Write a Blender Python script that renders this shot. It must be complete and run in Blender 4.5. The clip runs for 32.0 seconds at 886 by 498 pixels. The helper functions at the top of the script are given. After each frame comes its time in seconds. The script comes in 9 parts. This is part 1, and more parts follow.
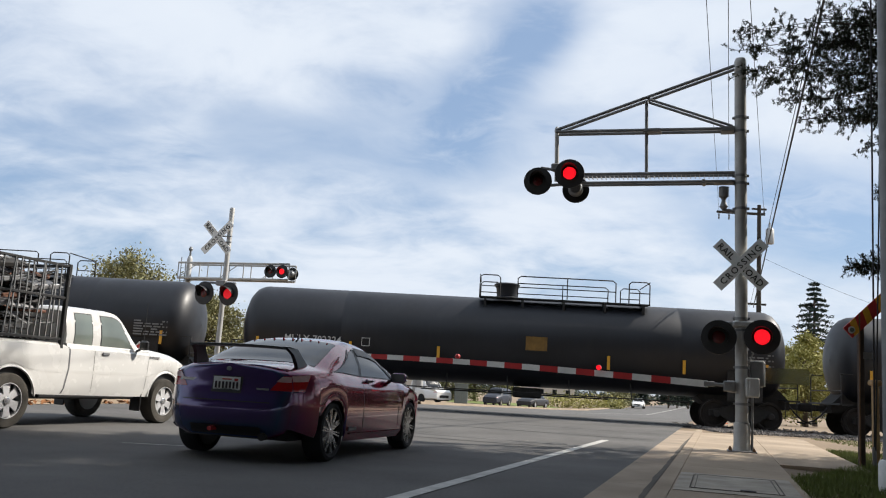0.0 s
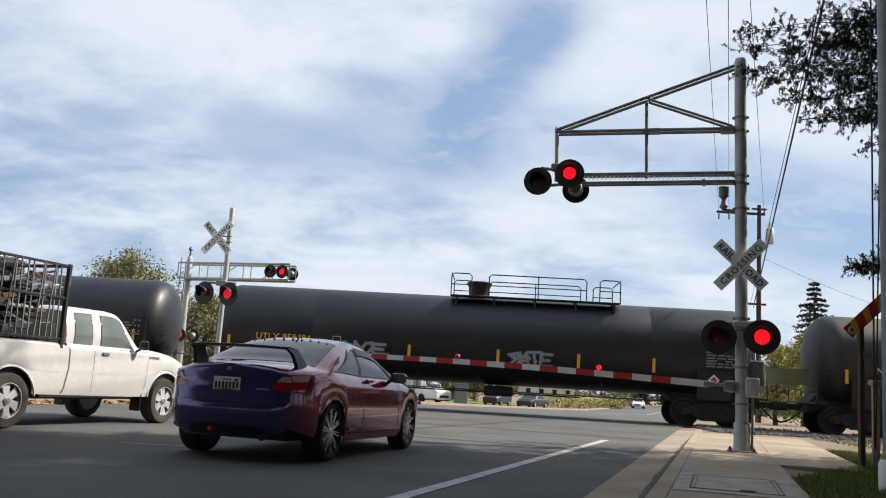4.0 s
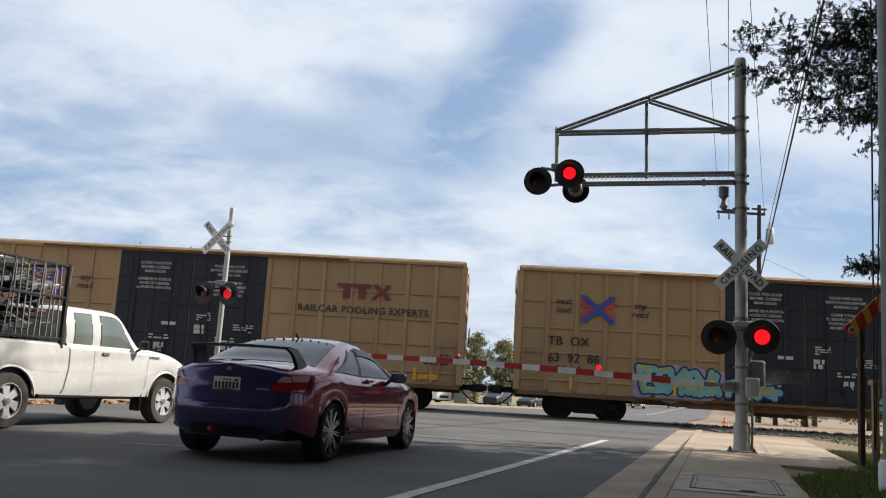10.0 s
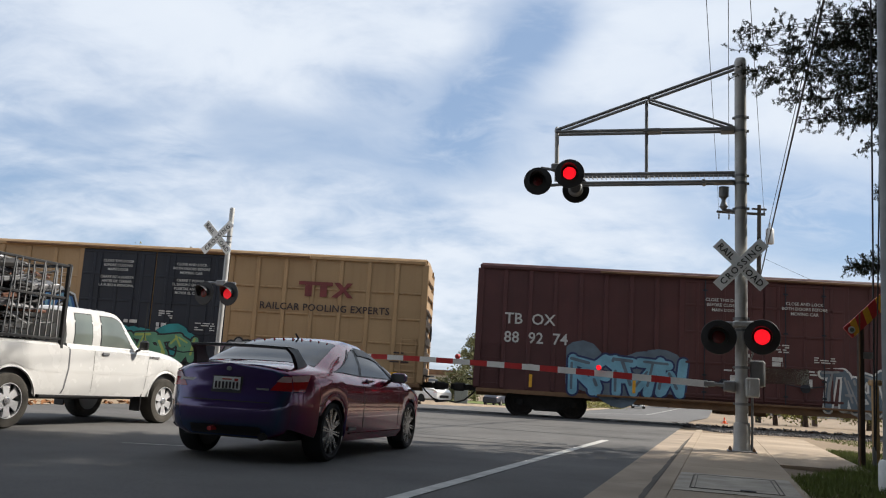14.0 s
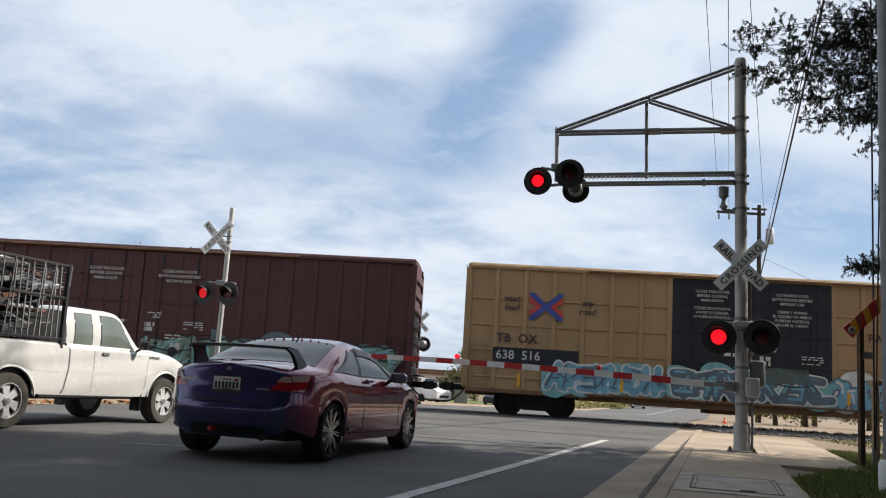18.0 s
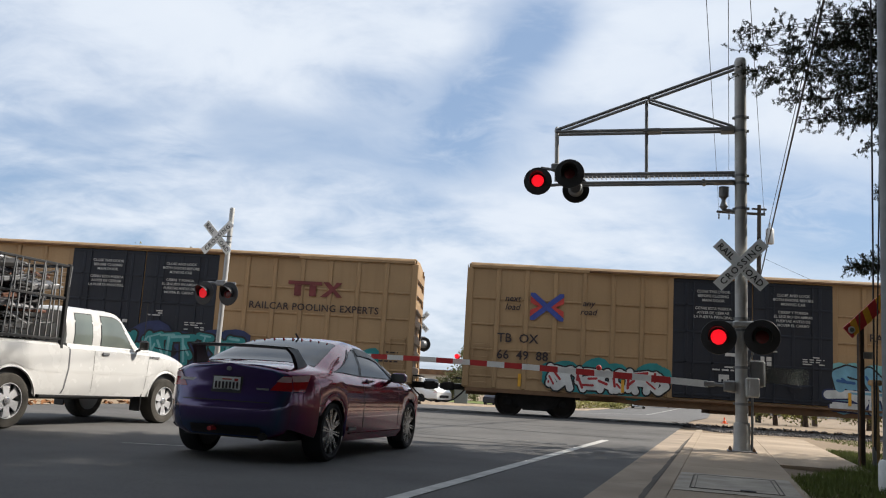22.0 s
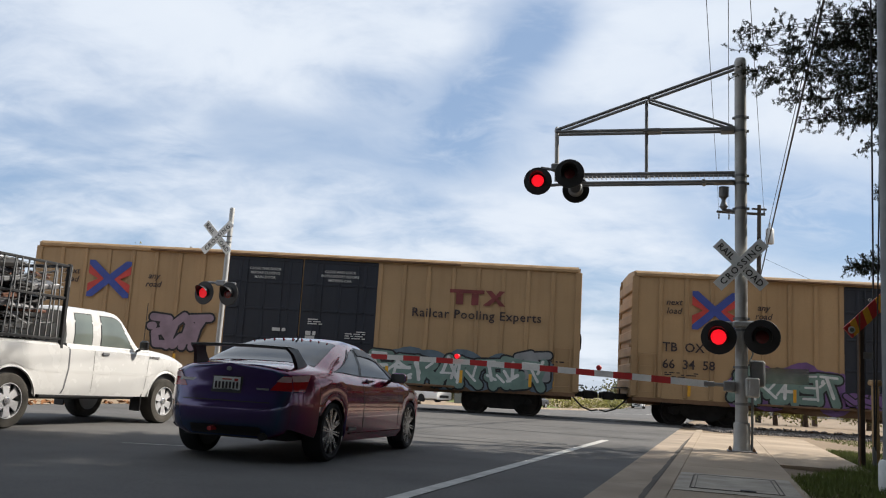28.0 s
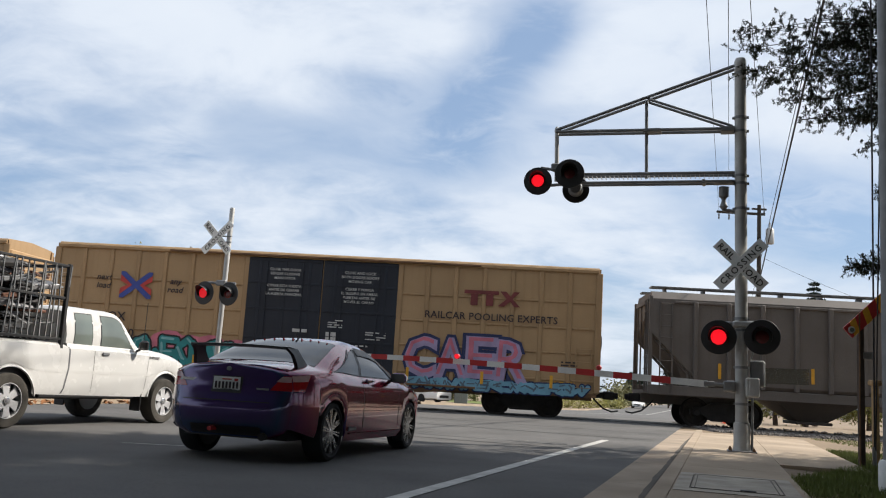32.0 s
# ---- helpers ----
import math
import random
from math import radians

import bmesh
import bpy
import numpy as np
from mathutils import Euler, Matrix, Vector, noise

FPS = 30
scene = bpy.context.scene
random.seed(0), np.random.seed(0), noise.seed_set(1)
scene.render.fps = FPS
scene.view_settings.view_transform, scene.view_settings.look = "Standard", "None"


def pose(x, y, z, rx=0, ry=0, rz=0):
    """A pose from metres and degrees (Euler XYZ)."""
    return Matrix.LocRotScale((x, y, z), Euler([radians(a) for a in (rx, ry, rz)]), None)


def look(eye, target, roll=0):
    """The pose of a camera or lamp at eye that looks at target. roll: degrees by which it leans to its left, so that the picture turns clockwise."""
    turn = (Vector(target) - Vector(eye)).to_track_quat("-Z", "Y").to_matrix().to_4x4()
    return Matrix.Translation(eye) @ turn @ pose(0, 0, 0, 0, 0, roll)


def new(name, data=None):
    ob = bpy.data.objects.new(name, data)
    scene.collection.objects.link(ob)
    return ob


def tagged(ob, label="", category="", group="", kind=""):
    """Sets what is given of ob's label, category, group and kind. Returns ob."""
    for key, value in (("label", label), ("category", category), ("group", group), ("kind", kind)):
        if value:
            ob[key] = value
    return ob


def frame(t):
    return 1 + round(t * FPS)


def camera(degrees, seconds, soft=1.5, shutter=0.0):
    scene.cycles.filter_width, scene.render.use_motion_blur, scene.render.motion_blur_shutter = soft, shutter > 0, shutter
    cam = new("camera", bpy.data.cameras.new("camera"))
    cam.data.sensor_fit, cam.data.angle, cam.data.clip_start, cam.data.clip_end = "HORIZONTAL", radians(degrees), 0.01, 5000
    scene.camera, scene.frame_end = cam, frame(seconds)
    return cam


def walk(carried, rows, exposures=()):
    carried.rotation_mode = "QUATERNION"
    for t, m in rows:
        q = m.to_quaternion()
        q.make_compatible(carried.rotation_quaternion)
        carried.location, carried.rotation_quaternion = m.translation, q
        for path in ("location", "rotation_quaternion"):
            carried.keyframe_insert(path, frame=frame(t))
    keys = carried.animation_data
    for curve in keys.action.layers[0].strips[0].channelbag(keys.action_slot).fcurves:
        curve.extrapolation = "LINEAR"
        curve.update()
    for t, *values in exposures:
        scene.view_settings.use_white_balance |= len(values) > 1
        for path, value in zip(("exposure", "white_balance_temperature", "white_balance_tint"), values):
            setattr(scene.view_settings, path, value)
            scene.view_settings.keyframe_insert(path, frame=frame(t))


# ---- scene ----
cam = camera(53.38, 32.0, soft=1.1)
EYE = pose(0, 0, 0.892) @ pose(0, 0, 0, 98.716) @ pose(0, 0, 0, 0, 0, 3.414)
walk(cam, [(0, EYE), (32, EYE)], [(0, 0.46), (7.2, 0.46), (7.8, 0.32), (8.2, 0.32), (9.0, 0.36), (9.8, 0.44), (10.5, 0.46), (32, 0.46)])

# ---- world, sun ----
SUN_FROM = Vector((0.90, 0.27, 0.85)).normalized()


def build_world():
    w = bpy.data.worlds.new("sky")
    w.use_nodes = True
    scene.world = w
    nt = w.node_tree
    nt.nodes.clear()
    N, L = nt.nodes.new, nt.links.new

    def math_node(op, a, b=None, clamp=False):
        n = N("ShaderNodeMath")
        n.operation, n.use_clamp = op, clamp
        for i, x in enumerate((a, b)):
            if x is None:
                continue
            if isinstance(x, (int, float)):
                n.inputs[i].default_value = x
            else:
                L(x, n.inputs[i])
        return n.outputs[0]

    tc = N("ShaderNodeTexCoord")
    sep = N("ShaderNodeSeparateXYZ")
    L(tc.outputs["Generated"], sep.inputs[0])
    up = math_node("MAXIMUM", math_node("ADD", sep.outputs[2], 0.28), 0.05)
    px, py = math_node("DIVIDE", sep.outputs[0], up), math_node("DIVIDE", sep.outputs[1], up)
    comb = N("ShaderNodeCombineXYZ")
    L(px, comb.inputs[0])
    L(py, comb.inputs[1])
    mp = N("ShaderNodeMapping")
    mp.inputs["Rotation"].default_value = (0, 0, radians(SKY_TURN))
    mp.inputs["Scale"].default_value = (1.0, 1.25, 1)
    mp.inputs["Location"].default_value = SKY_SHIFT
    L(comb.outputs[0], mp.inputs[0])

    def fbm(scale, detail, rough, dist):
        n = N("ShaderNodeTexNoise")
        n.inputs["Scale"].default_value, n.inputs["Detail"].default_value = scale, detail
        n.inputs["Roughness"].default_value, n.inputs["Distortion"].default_value = rough, dist
        L(mp.outputs[0], n.inputs["Vector"])
        return n.outputs["Fac"]

    big, mid, fine = fbm(0.8, 3, 0.5, 0.3), fbm(2.2, 7, 0.56, 0.4), fbm(7.0, 5, 0.58, 0.6)
    s = math_node("ADD", math_node("MULTIPLY", big, 0.45), math_node("MULTIPLY", mid, 0.55))
    s = math_node("ADD", s, math_node("ADD", math_node("MULTIPLY", fine, 0.24), 0.125))
    low = math_node("MULTIPLY", math_node("MAXIMUM", math_node("SUBTRACT", 0.24, sep.outputs[2]), 0.0), 0.28)
    s = math_node("SUBTRACT", s, low)
    # ragged thin streaks in the cloud sheet, by direction
    torn = math_node("MAXIMUM", math_node("ADD", math_node("MULTIPLY", mid, 3.0), math_node("SUBTRACT", math_node("MULTIPLY", fine, 2.2), 2.05)), 0.0)
    for (ax, az), (bx, bz), count, sharp, depth in SKY_STREAKS:
        for k in range(count):
            f = k / max(1, count - 1)
            d = N("ShaderNodeVectorMath")
            d.operation = "DOT_PRODUCT"
            d.inputs[1].default_value = Vector((ax + (bx - ax) * f, 1, az + (bz - az) * f)).normalized()
            L(tc.outputs["Generated"], d.inputs[0])
            lobe = math_node("POWER", math_node("MAXIMUM", d.outputs["Value"], 0.0), sharp)
            s = math_node("SUBTRACT", s, math_node("MULTIPLY", math_node("MULTIPLY", lobe, torn), depth))
    ramp = N("ShaderNodeValToRGB")
    ramp.color_ramp.interpolation = "EASE"
    ramp.color_ramp.elements[0].position, ramp.color_ramp.elements[1].position = 0.53, 0.81
    ramp.color_ramp.elements[0].color, ramp.color_ramp.elements[1].color = (0.14, 0.14, 0.14, 1), (0.96, 0.96, 0.96, 1)
    L(s, ramp.inputs[0])
    sky = N("ShaderNodeTexSky")
    sky.sky_type, sky.sun_disc = "NISHITA", False
    sky.sun_elevation = math.asin(SUN_FROM.z)
    sky.sun_rotation = math.atan2(SUN_FROM.x, SUN_FROM.y)
    sky.altitude, sky.air_density, sky.dust_density, sky.ozone_density = 50, 1.0, 0.7, 2.5
    blue = N("ShaderNodeMix")
    blue.data_type, blue.blend_type = "RGBA", "MIX"
    blue.inputs["Factor"].default_value = 0.5
    L(sky.outputs[0], blue.inputs["A"])
    blue.inputs["B"].default_value = (2.6, 4.3, 7.1, 1)
    shade = N("ShaderNodeMix")
    shade.data_type = "RGBA"
    L(mid, shade.inputs["Factor"])
    shade.inputs["A"].default_value, shade.inputs["B"].default_value = (6.3, 7.1, 8.4, 1), (8.5, 9.0, 9.6, 1)
    mix = N("ShaderNodeMix")
    mix.data_type = "RGBA"
    L(ramp.outputs[0], mix.inputs["Factor"])
    L(blue.outputs["Result"], mix.inputs["A"])
    L(shade.outputs["Result"], mix.inputs["B"])
    bg = N("ShaderNodeBackground")
    bg.inputs["Strength"].default_value = 0.0775
    L(mix.outputs["Result"], bg.inputs[0])
    out = N("ShaderNodeOutputWorld")
    L(bg.outputs[0], out.inputs[0])


SKY_TURN, SKY_SHIFT = 24, (0.3, 0.1, 0)
SKY_STREAKS = [((0.119, 0.453), (-0.007, 0.284), 6, 900, 0.150), ((-0.262, 0.279), (0.07, 0.265), 8, 1300, 0.095), ((0.136, 0.281), (0.315, 0.253), 4, 1000, 0.150), ((0.354, 0.235), (0.505, 0.204), 4, 700, 0.150), ((-0.449, 0.243), (-0.351, 0.308), 3, 1500, 0.050)]
build_world()
sun_data = bpy.data.lights.new("sun", "SUN")
sun_data.energy, sun_data.angle, sun_data.color = 5.0, radians(0.55), (1.0, 0.93, 0.83)
sun = new("sun", sun_data)
sun.matrix_world = look(SUN_FROM * 60, (0, 0, 0))

# ---- materials ----
def mat(name, color, rough=0.7, metal=0.0, vary=0.18, scale=2.0, grain=0.10, gscale=40.0, bump=0.0, bscale=60.0, coat=0.0,
        streak=0.0, tint=(0.25, 0.17, 0.10), glow=0.0, spread=0.0):
    """A surface with broad stains, fine grain, optional vertical streaks of dirt and relief."""
    m = bpy.data.materials.new(name)
    m.use_nodes = True
    nt = m.node_tree
    b = nt.nodes["Principled BSDF"]
    N, L = nt.nodes.new, nt.links.new
    tc = N("ShaderNodeTexCoord")

    def noise_node(s, d, stretch=None):
        n = N("ShaderNodeTexNoise")
        n.inputs["Scale"].default_value, n.inputs["Detail"].default_value = s, d
        src = tc.outputs["Object"]
        if stretch:
            mp = N("ShaderNodeMapping")
            mp.inputs["Scale"].default_value = stretch
            L(src, mp.inputs[0])
            src = mp.outputs[0]
        L(src, n.inputs["Vector"])
        return n.outputs["Fac"]

    def mixed(fac, a, bcol, lo=0.35, hi=0.75, amount=1.0):
        mr = N("ShaderNodeMapRange")
        mr.inputs["From Min"].default_value, mr.inputs["From Max"].default_value = lo, hi
        mr.inputs["To Max"].default_value = amount
        L(fac, mr.inputs["Value"])
        mx = N("ShaderNodeMix")
        mx.data_type = "RGBA"
        L(mr.outputs[0], mx.inputs["Factor"])
        for sock, x in (("A", a), ("B", bcol)):
            if isinstance(x, tuple):
                mx.inputs[sock].default_value = (*x, 1)
            else:
                L(x, mx.inputs[sock])
        return mx.outputs["Result"]

    dark = tuple(c * (1 - vary) for c in color)
    lite = tuple(min(1, c * (1 + vary * 0.6)) for c in color)
    col = mixed(noise_node(scale, 5), dark, lite, 0.3, 0.7)
    if grain:
        col = mixed(noise_node(gscale, 4), col, tuple(c * (1 - 2.2 * grain) for c in color), 0.45, 0.8, 0.6)
    if streak:
        col = mixed(noise_node(1.0, 6, (5.0, 5.0, 0.35)), col, tint, 0.52, 0.80, streak)
    if spread:
        oi = N("ShaderNodeObjectInfo")
        hs = N("ShaderNodeHueSaturation")
        mr = N("ShaderNodeMapRange")
        mr.inputs["To Min"].default_value, mr.inputs["To Max"].default_value = 1 - spread, 1 + spread
        L(oi.outputs["Random"], mr.inputs["Value"])
        L(mr.outputs[0], hs.inputs["Value"])
        L(col, hs.inputs["Color"])
        col = hs.outputs[0]
    L(col, b.inputs["Base Color"])
    rr = N("ShaderNodeMapRange")
    rr.inputs["To Min"].default_value, rr.inputs["To Max"].default_value = max(0.02, rough - 0.08), min(1, rough + 0.10)
    L(noise_node(scale * 3, 3), rr.inputs["Value"])
    L(rr.outputs[0], b.inputs["Roughness"])
    b.inputs["Metallic"].default_value = metal
    if coat:
        b.inputs["Coat Weight"].default_value, b.inputs["Coat Roughness"].default_value = coat, 0.04
    if bump:
        bp = N("ShaderNodeBump")
        bp.inputs["Strength"].default_value, bp.inputs["Distance"].default_value = bump, 0.01
        L(noise_node(bscale, 4), bp.inputs["Height"])
        L(bp.outputs[0], b.inputs["Normal"])
    if glow:
        b.inputs["Emission Color"].default_value, b.inputs["Emission Strength"].default_value = (*color, 1), glow
    return m


def glass(name, tint, rough=0.03):
    m = bpy.data.materials.new(name)
    m.use_nodes = True
    b = m.node_tree.nodes["Principled BSDF"]
    b.inputs["Base Color"].default_value = (*tint, 1)
    b.inputs["Roughness"].default_value, b.inputs["IOR"].default_value = rough, 1.5
    b.inputs["Transmission Weight"].default_value = 1.0
    return m


M_ASPHALT = mat("asphalt", (0.105, 0.101, 0.097), 0.88, vary=0.30, scale=0.5, grain=0.34, gscale=36, bump=0.7, bscale=90)
M_ASPHALT2 = mat("asphalt_patch", (0.052, 0.052, 0.054), 0.85, vary=0.2, scale=0.8, grain=0.2, gscale=60, bump=0.6, bscale=90)
M_KERBF = mat("dark_kerb_face", (0.10, 0.085, 0.07), 0.95, vary=0.35, scale=1.5, grain=0.2)
M_CONCRETE = mat("concrete", (0.36, 0.283, 0.205), 0.9, vary=0.30, scale=0.7, grain=0.10, gscale=45, bump=0.35, bscale=70)
M_VAULT = mat("vault_concrete", (0.40, 0.355, 0.295), 0.9, vary=0.34, scale=2.6, grain=0.16, gscale=60, bump=0.35, bscale=70)
M_GUTTER = mat("gutter_concrete", (0.33, 0.262, 0.195), 0.9, vary=0.32, scale=1.1, grain=0.12, gscale=45, bump=0.35, bscale=70)
M_LINE = mat("road_paint", (0.50, 0.49, 0.46), 0.75, vary=0.35, scale=3.5, grain=0.18, gscale=30)
M_EARTH = mat("earth", (0.23, 0.17, 0.11), 0.95, vary=0.3, scale=0.4, grain=0.2, gscale=20, bump=0.6, bscale=30)
M_GRASS = mat("grass", (0.135, 0.17, 0.036), 0.8, vary=0.4, scale=1.5, grain=0.1, gscale=20, spread=0.0)
M_BALLAST = mat("ballast", (0.17, 0.155, 0.145), 0.9, vary=0.35, scale=3, grain=0.25, gscale=30, bump=0.5)
M_RAIL = mat("rail_steel", (0.16, 0.12, 0.095), 0.5, metal=0.6, vary=0.3, scale=6)
M_RAILTOP = mat("rail_head", (0.55, 0.54, 0.52), 0.25, metal=1.0, vary=0.1)
M_GALV = mat("galvanised_steel", (0.40, 0.40, 0.39), 0.55, metal=0.35, vary=0.14, scale=4, grain=0.07, gscale=30, streak=0.25, tint=(0.30, 0.26, 0.22))
M_GALVD = mat("weathered_steel", (0.21, 0.215, 0.22), 0.55, metal=0.5, vary=0.2, scale=5)
M_SIGNW = mat("sign_white", (0.76, 0.77, 0.76), 0.5, vary=0.1, scale=5, streak=0.15)
M_INK = mat("black_lettering", (0.015, 0.015, 0.016), 0.6, vary=0.1)
M_BLACK = mat("black_paint", (0.012, 0.012, 0.013), 0.55, vary=0.3, scale=8)
M_RUBBER = mat("tyre_rubber", (0.013, 0.013, 0.014), 0.88, vary=0.25, scale=12, bump=0.3, bscale=120)
M_DUSTY = mat("dusty_tyre", (0.060, 0.054, 0.045), 0.9, vary=0.35, scale=9, bump=0.4, bscale=90)
M_LENS = mat("red_lens_dark", (0.09, 0.008, 0.010), 0.18, vary=0.2, scale=30, bump=0.6, bscale=90)
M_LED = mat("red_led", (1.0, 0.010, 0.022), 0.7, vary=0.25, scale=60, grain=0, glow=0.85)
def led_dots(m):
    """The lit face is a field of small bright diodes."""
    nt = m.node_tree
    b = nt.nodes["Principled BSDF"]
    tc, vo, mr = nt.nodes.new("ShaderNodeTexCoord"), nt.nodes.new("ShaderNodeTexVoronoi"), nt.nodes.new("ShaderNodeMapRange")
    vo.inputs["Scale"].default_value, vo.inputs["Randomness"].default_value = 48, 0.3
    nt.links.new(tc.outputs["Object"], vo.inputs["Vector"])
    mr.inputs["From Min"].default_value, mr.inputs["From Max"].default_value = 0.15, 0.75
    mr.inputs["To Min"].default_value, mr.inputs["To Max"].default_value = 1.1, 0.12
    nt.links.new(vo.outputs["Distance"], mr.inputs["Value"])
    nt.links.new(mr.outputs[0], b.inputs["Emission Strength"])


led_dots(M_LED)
M_LEDDIM = mat("red_led_off_axis", (0.72, 0.012, 0.022), 0.7, vary=0.25, scale=60, grain=0, glow=0.42)
M_RED = mat("red_sheeting", (0.46, 0.028, 0.030), 0.5, vary=0.12, scale=6)
M_WHITE = mat("white_sheeting", (0.68, 0.69, 0.68), 0.5, vary=0.1, scale=6)
M_ENDWHITE = mat("dulled_white_paint", (0.44, 0.43, 0.41), 0.65, vary=0.2, scale=2, streak=0.3, tint=(0.30, 0.25, 0.18))
M_YELLOW = mat("yellow_paint", (0.70, 0.36, 0.03), 0.55, vary=0.2, scale=5)
M_WOOD = mat("weathered_wood", (0.36, 0.24, 0.12), 0.85, vary=0.3, scale=6, grain=0.2, gscale=25)
M_WIRE = mat("cable_black", (0.02, 0.02, 0.022), 0.6)
M_TAN = mat("tan_boxcar_paint", (0.36, 0.237, 0.122), 0.62, vary=0.13, scale=0.6, grain=0.06, gscale=18, streak=0.32, tint=(0.20, 0.11, 0.05), spread=0.09)
M_TANRIB = mat("tan_boxcar_ribs", (0.345, 0.222, 0.112), 0.62, vary=0.15, scale=0.8, grain=0.06, gscale=18, streak=0.4, tint=(0.18, 0.10, 0.045), spread=0.09)
M_RUST = mat("rusty_sill", (0.17, 0.095, 0.05), 0.85, vary=0.4, scale=1.5, grain=0.15, gscale=20)
M_DOOR = mat("dark_blue_door", (0.0085, 0.0125, 0.023), 0.6, vary=0.3, scale=0.8, streak=0.25, tint=(0.030, 0.031, 0.036))
M_MAROON = mat("maroon_boxcar_paint", (0.068, 0.020, 0.021), 0.62, vary=0.22, scale=0.7, grain=0.08, gscale=18, streak=0.4, tint=(0.030, 0.014, 0.014), spread=0.06)
M_TANK = mat("black_tank_paint", (0.0100, 0.0115, 0.0165), 0.46, vary=0.3, scale=0.8, grain=0.05, gscale=20, streak=0.25, tint=(0.026, 0.026, 0.028), spread=0.08)
M_TANKRUST = mat("rusty_tank_paint", (0.020, 0.017, 0.018), 0.55, vary=0.35, scale=0.9, streak=0.35, tint=(0.075, 0.042, 0.030))
M_HOPPER = mat("grey_hopper_paint", (0.285, 0.318, 0.345), 0.6, vary=0.14, scale=0.6, grain=0.05, gscale=18, streak=0.35, tint=(0.24, 0.235, 0.225), spread=0.04)
# hopper grey darkened to carry the shade beneath the car
M_CHUTE = mat("shaded_hopper_chute", (0.115, 0.120, 0.122), 0.8, vary=0.35, scale=1.4, grain=0.12, gscale=18, streak=0.5, tint=(0.05, 0.045, 0.04))
M_HOPPERB = mat("brown_hopper_paint", (0.125, 0.110, 0.100), 0.75, vary=0.25, scale=0.6, grain=0.1, gscale=18, streak=0.6, tint=(0.10, 0.08, 0.065))
M_UNDER = mat("dark_running_gear", (0.020, 0.018, 0.017), 0.8, vary=0.4, scale=5, grain=0.1)
M_WHEEL = mat("steel_wheel", (0.032, 0.026, 0.023), 0.7, metal=0.2, vary=0.3, scale=8)
M_STENCIL = mat("white_stencil", (0.50, 0.50, 0.49), 0.7, vary=0.2, scale=8)
M_MARK = mat("dark_stencil", (0.035, 0.025, 0.03), 0.7, vary=0.2, scale=8)
M_TTXRED = mat("faded_maroon_mark", (0.17, 0.035, 0.035), 0.7, vary=0.3, scale=3)
M_XRED = mat("logo_red", (0.50, 0.055, 0.045), 0.65, vary=0.2, scale=3)
M_XBLUE = mat("logo_blue", (0.045, 0.075, 0.32), 0.65, vary=0.2, scale=3)
M_FLAT = mat("flatcar_yellow_brown", (0.088, 0.052, 0.024), 0.85, vary=0.45, scale=1.1, grain=0.18, streak=0.75, tint=(0.035, 0.025, 0.02))
M_FADED = mat("faded_yellow_patch", (0.20, 0.11, 0.022), 0.7, vary=0.35, scale=4, streak=0.5, tint=(0.08, 0.05, 0.03))
M_PLANK = mat("bulkhead_planks", (0.066, 0.048, 0.036), 0.88, vary=0.3, scale=2, spread=0.3, grain=0.2)
M_TRUCKW = mat("white_truck_paint", (0.62, 0.615, 0.60), 0.25, vary=0.05, scale=1.5, grain=0.0, coat=0.5)
M_CHROME = mat("bright_alloy", (0.62, 0.62, 0.62), 0.28, metal=0.9, vary=0.1, scale=8)
M_ALLOY = mat("silver_wheel_paint", (0.68, 0.68, 0.69), 0.32, metal=0.35, vary=0.1, scale=8)
M_PLASTIC = mat("black_plastic", (0.018, 0.018, 0.019), 0.45, vary=0.15, scale=10)
M_TAIL = mat("red_tail_lamp", (0.46, 0.012, 0.018), 0.12, vary=0.15, scale=18, coat=0.8)
M_CLEARLAMP = mat("clear_lamp", (0.62, 0.42, 0.42), 0.12, vary=0.1, scale=20, coat=0.8)
M_GLASSP = mat("pale_green_car_glass", (0.15, 0.175, 0.16), 0.05, vary=0.25, scale=1.2, grain=0.0, coat=0.4)
M_GAPD = mat("bed_gap_grey", (0.13, 0.13, 0.14), 0.9)
M_GAP = mat("panel_gap", (0.24, 0.235, 0.225), 0.9)
M_BARKD = mat("evergreen_bark", (0.045, 0.036, 0.028), 0.92, vary=0.35, scale=6)
M_GLASSD = mat("tinted_car_glass", (0.014, 0.016, 0.018), 0.06, vary=0.1, grain=0.0)
M_GLASSD.node_tree.nodes["Principled BSDF"].inputs["IOR"].default_value = 1.42
M_SMOKED = glass("smoky_sheet", (0.50, 0.52, 0.46), 0.12)
M_BARK = mat("bark", (0.12, 0.085, 0.06), 0.92, vary=0.35, scale=6, grain=0.2, gscale=30, bump=0.6, bscale=25)
M_LEAFD = mat("dark_needles", (0.034, 0.046, 0.026), 0.75, vary=0.4, scale=1.2, grain=0.0)
M_LEAFG = mat("olive_leaves", (0.15, 0.145, 0.060), 0.75, vary=0.4, scale=0.5, grain=0.0)
M_LEAFO = mat("pale_olive_leaves", (0.21, 0.20, 0.085), 0.75, vary=0.4, scale=0.5, grain=0.0)
M_LEAFY = mat("yellow_green_leaves", (0.33, 0.31, 0.09), 0.75, vary=0.4, scale=0.6, grain=0.0)
M_LEAFC = mat("conifer_needles", (0.030, 0.048, 0.034), 0.8, vary=0.35, scale=0.8, grain=0.0)
M_FAR = mat("far_woods", (0.07, 0.085, 0.06), 0.9, vary=0.4, scale=0.2)
M_BUILD = mat("pale_stucco", (0.52, 0.47, 0.40), 0.9, vary=0.1, scale=0.8)
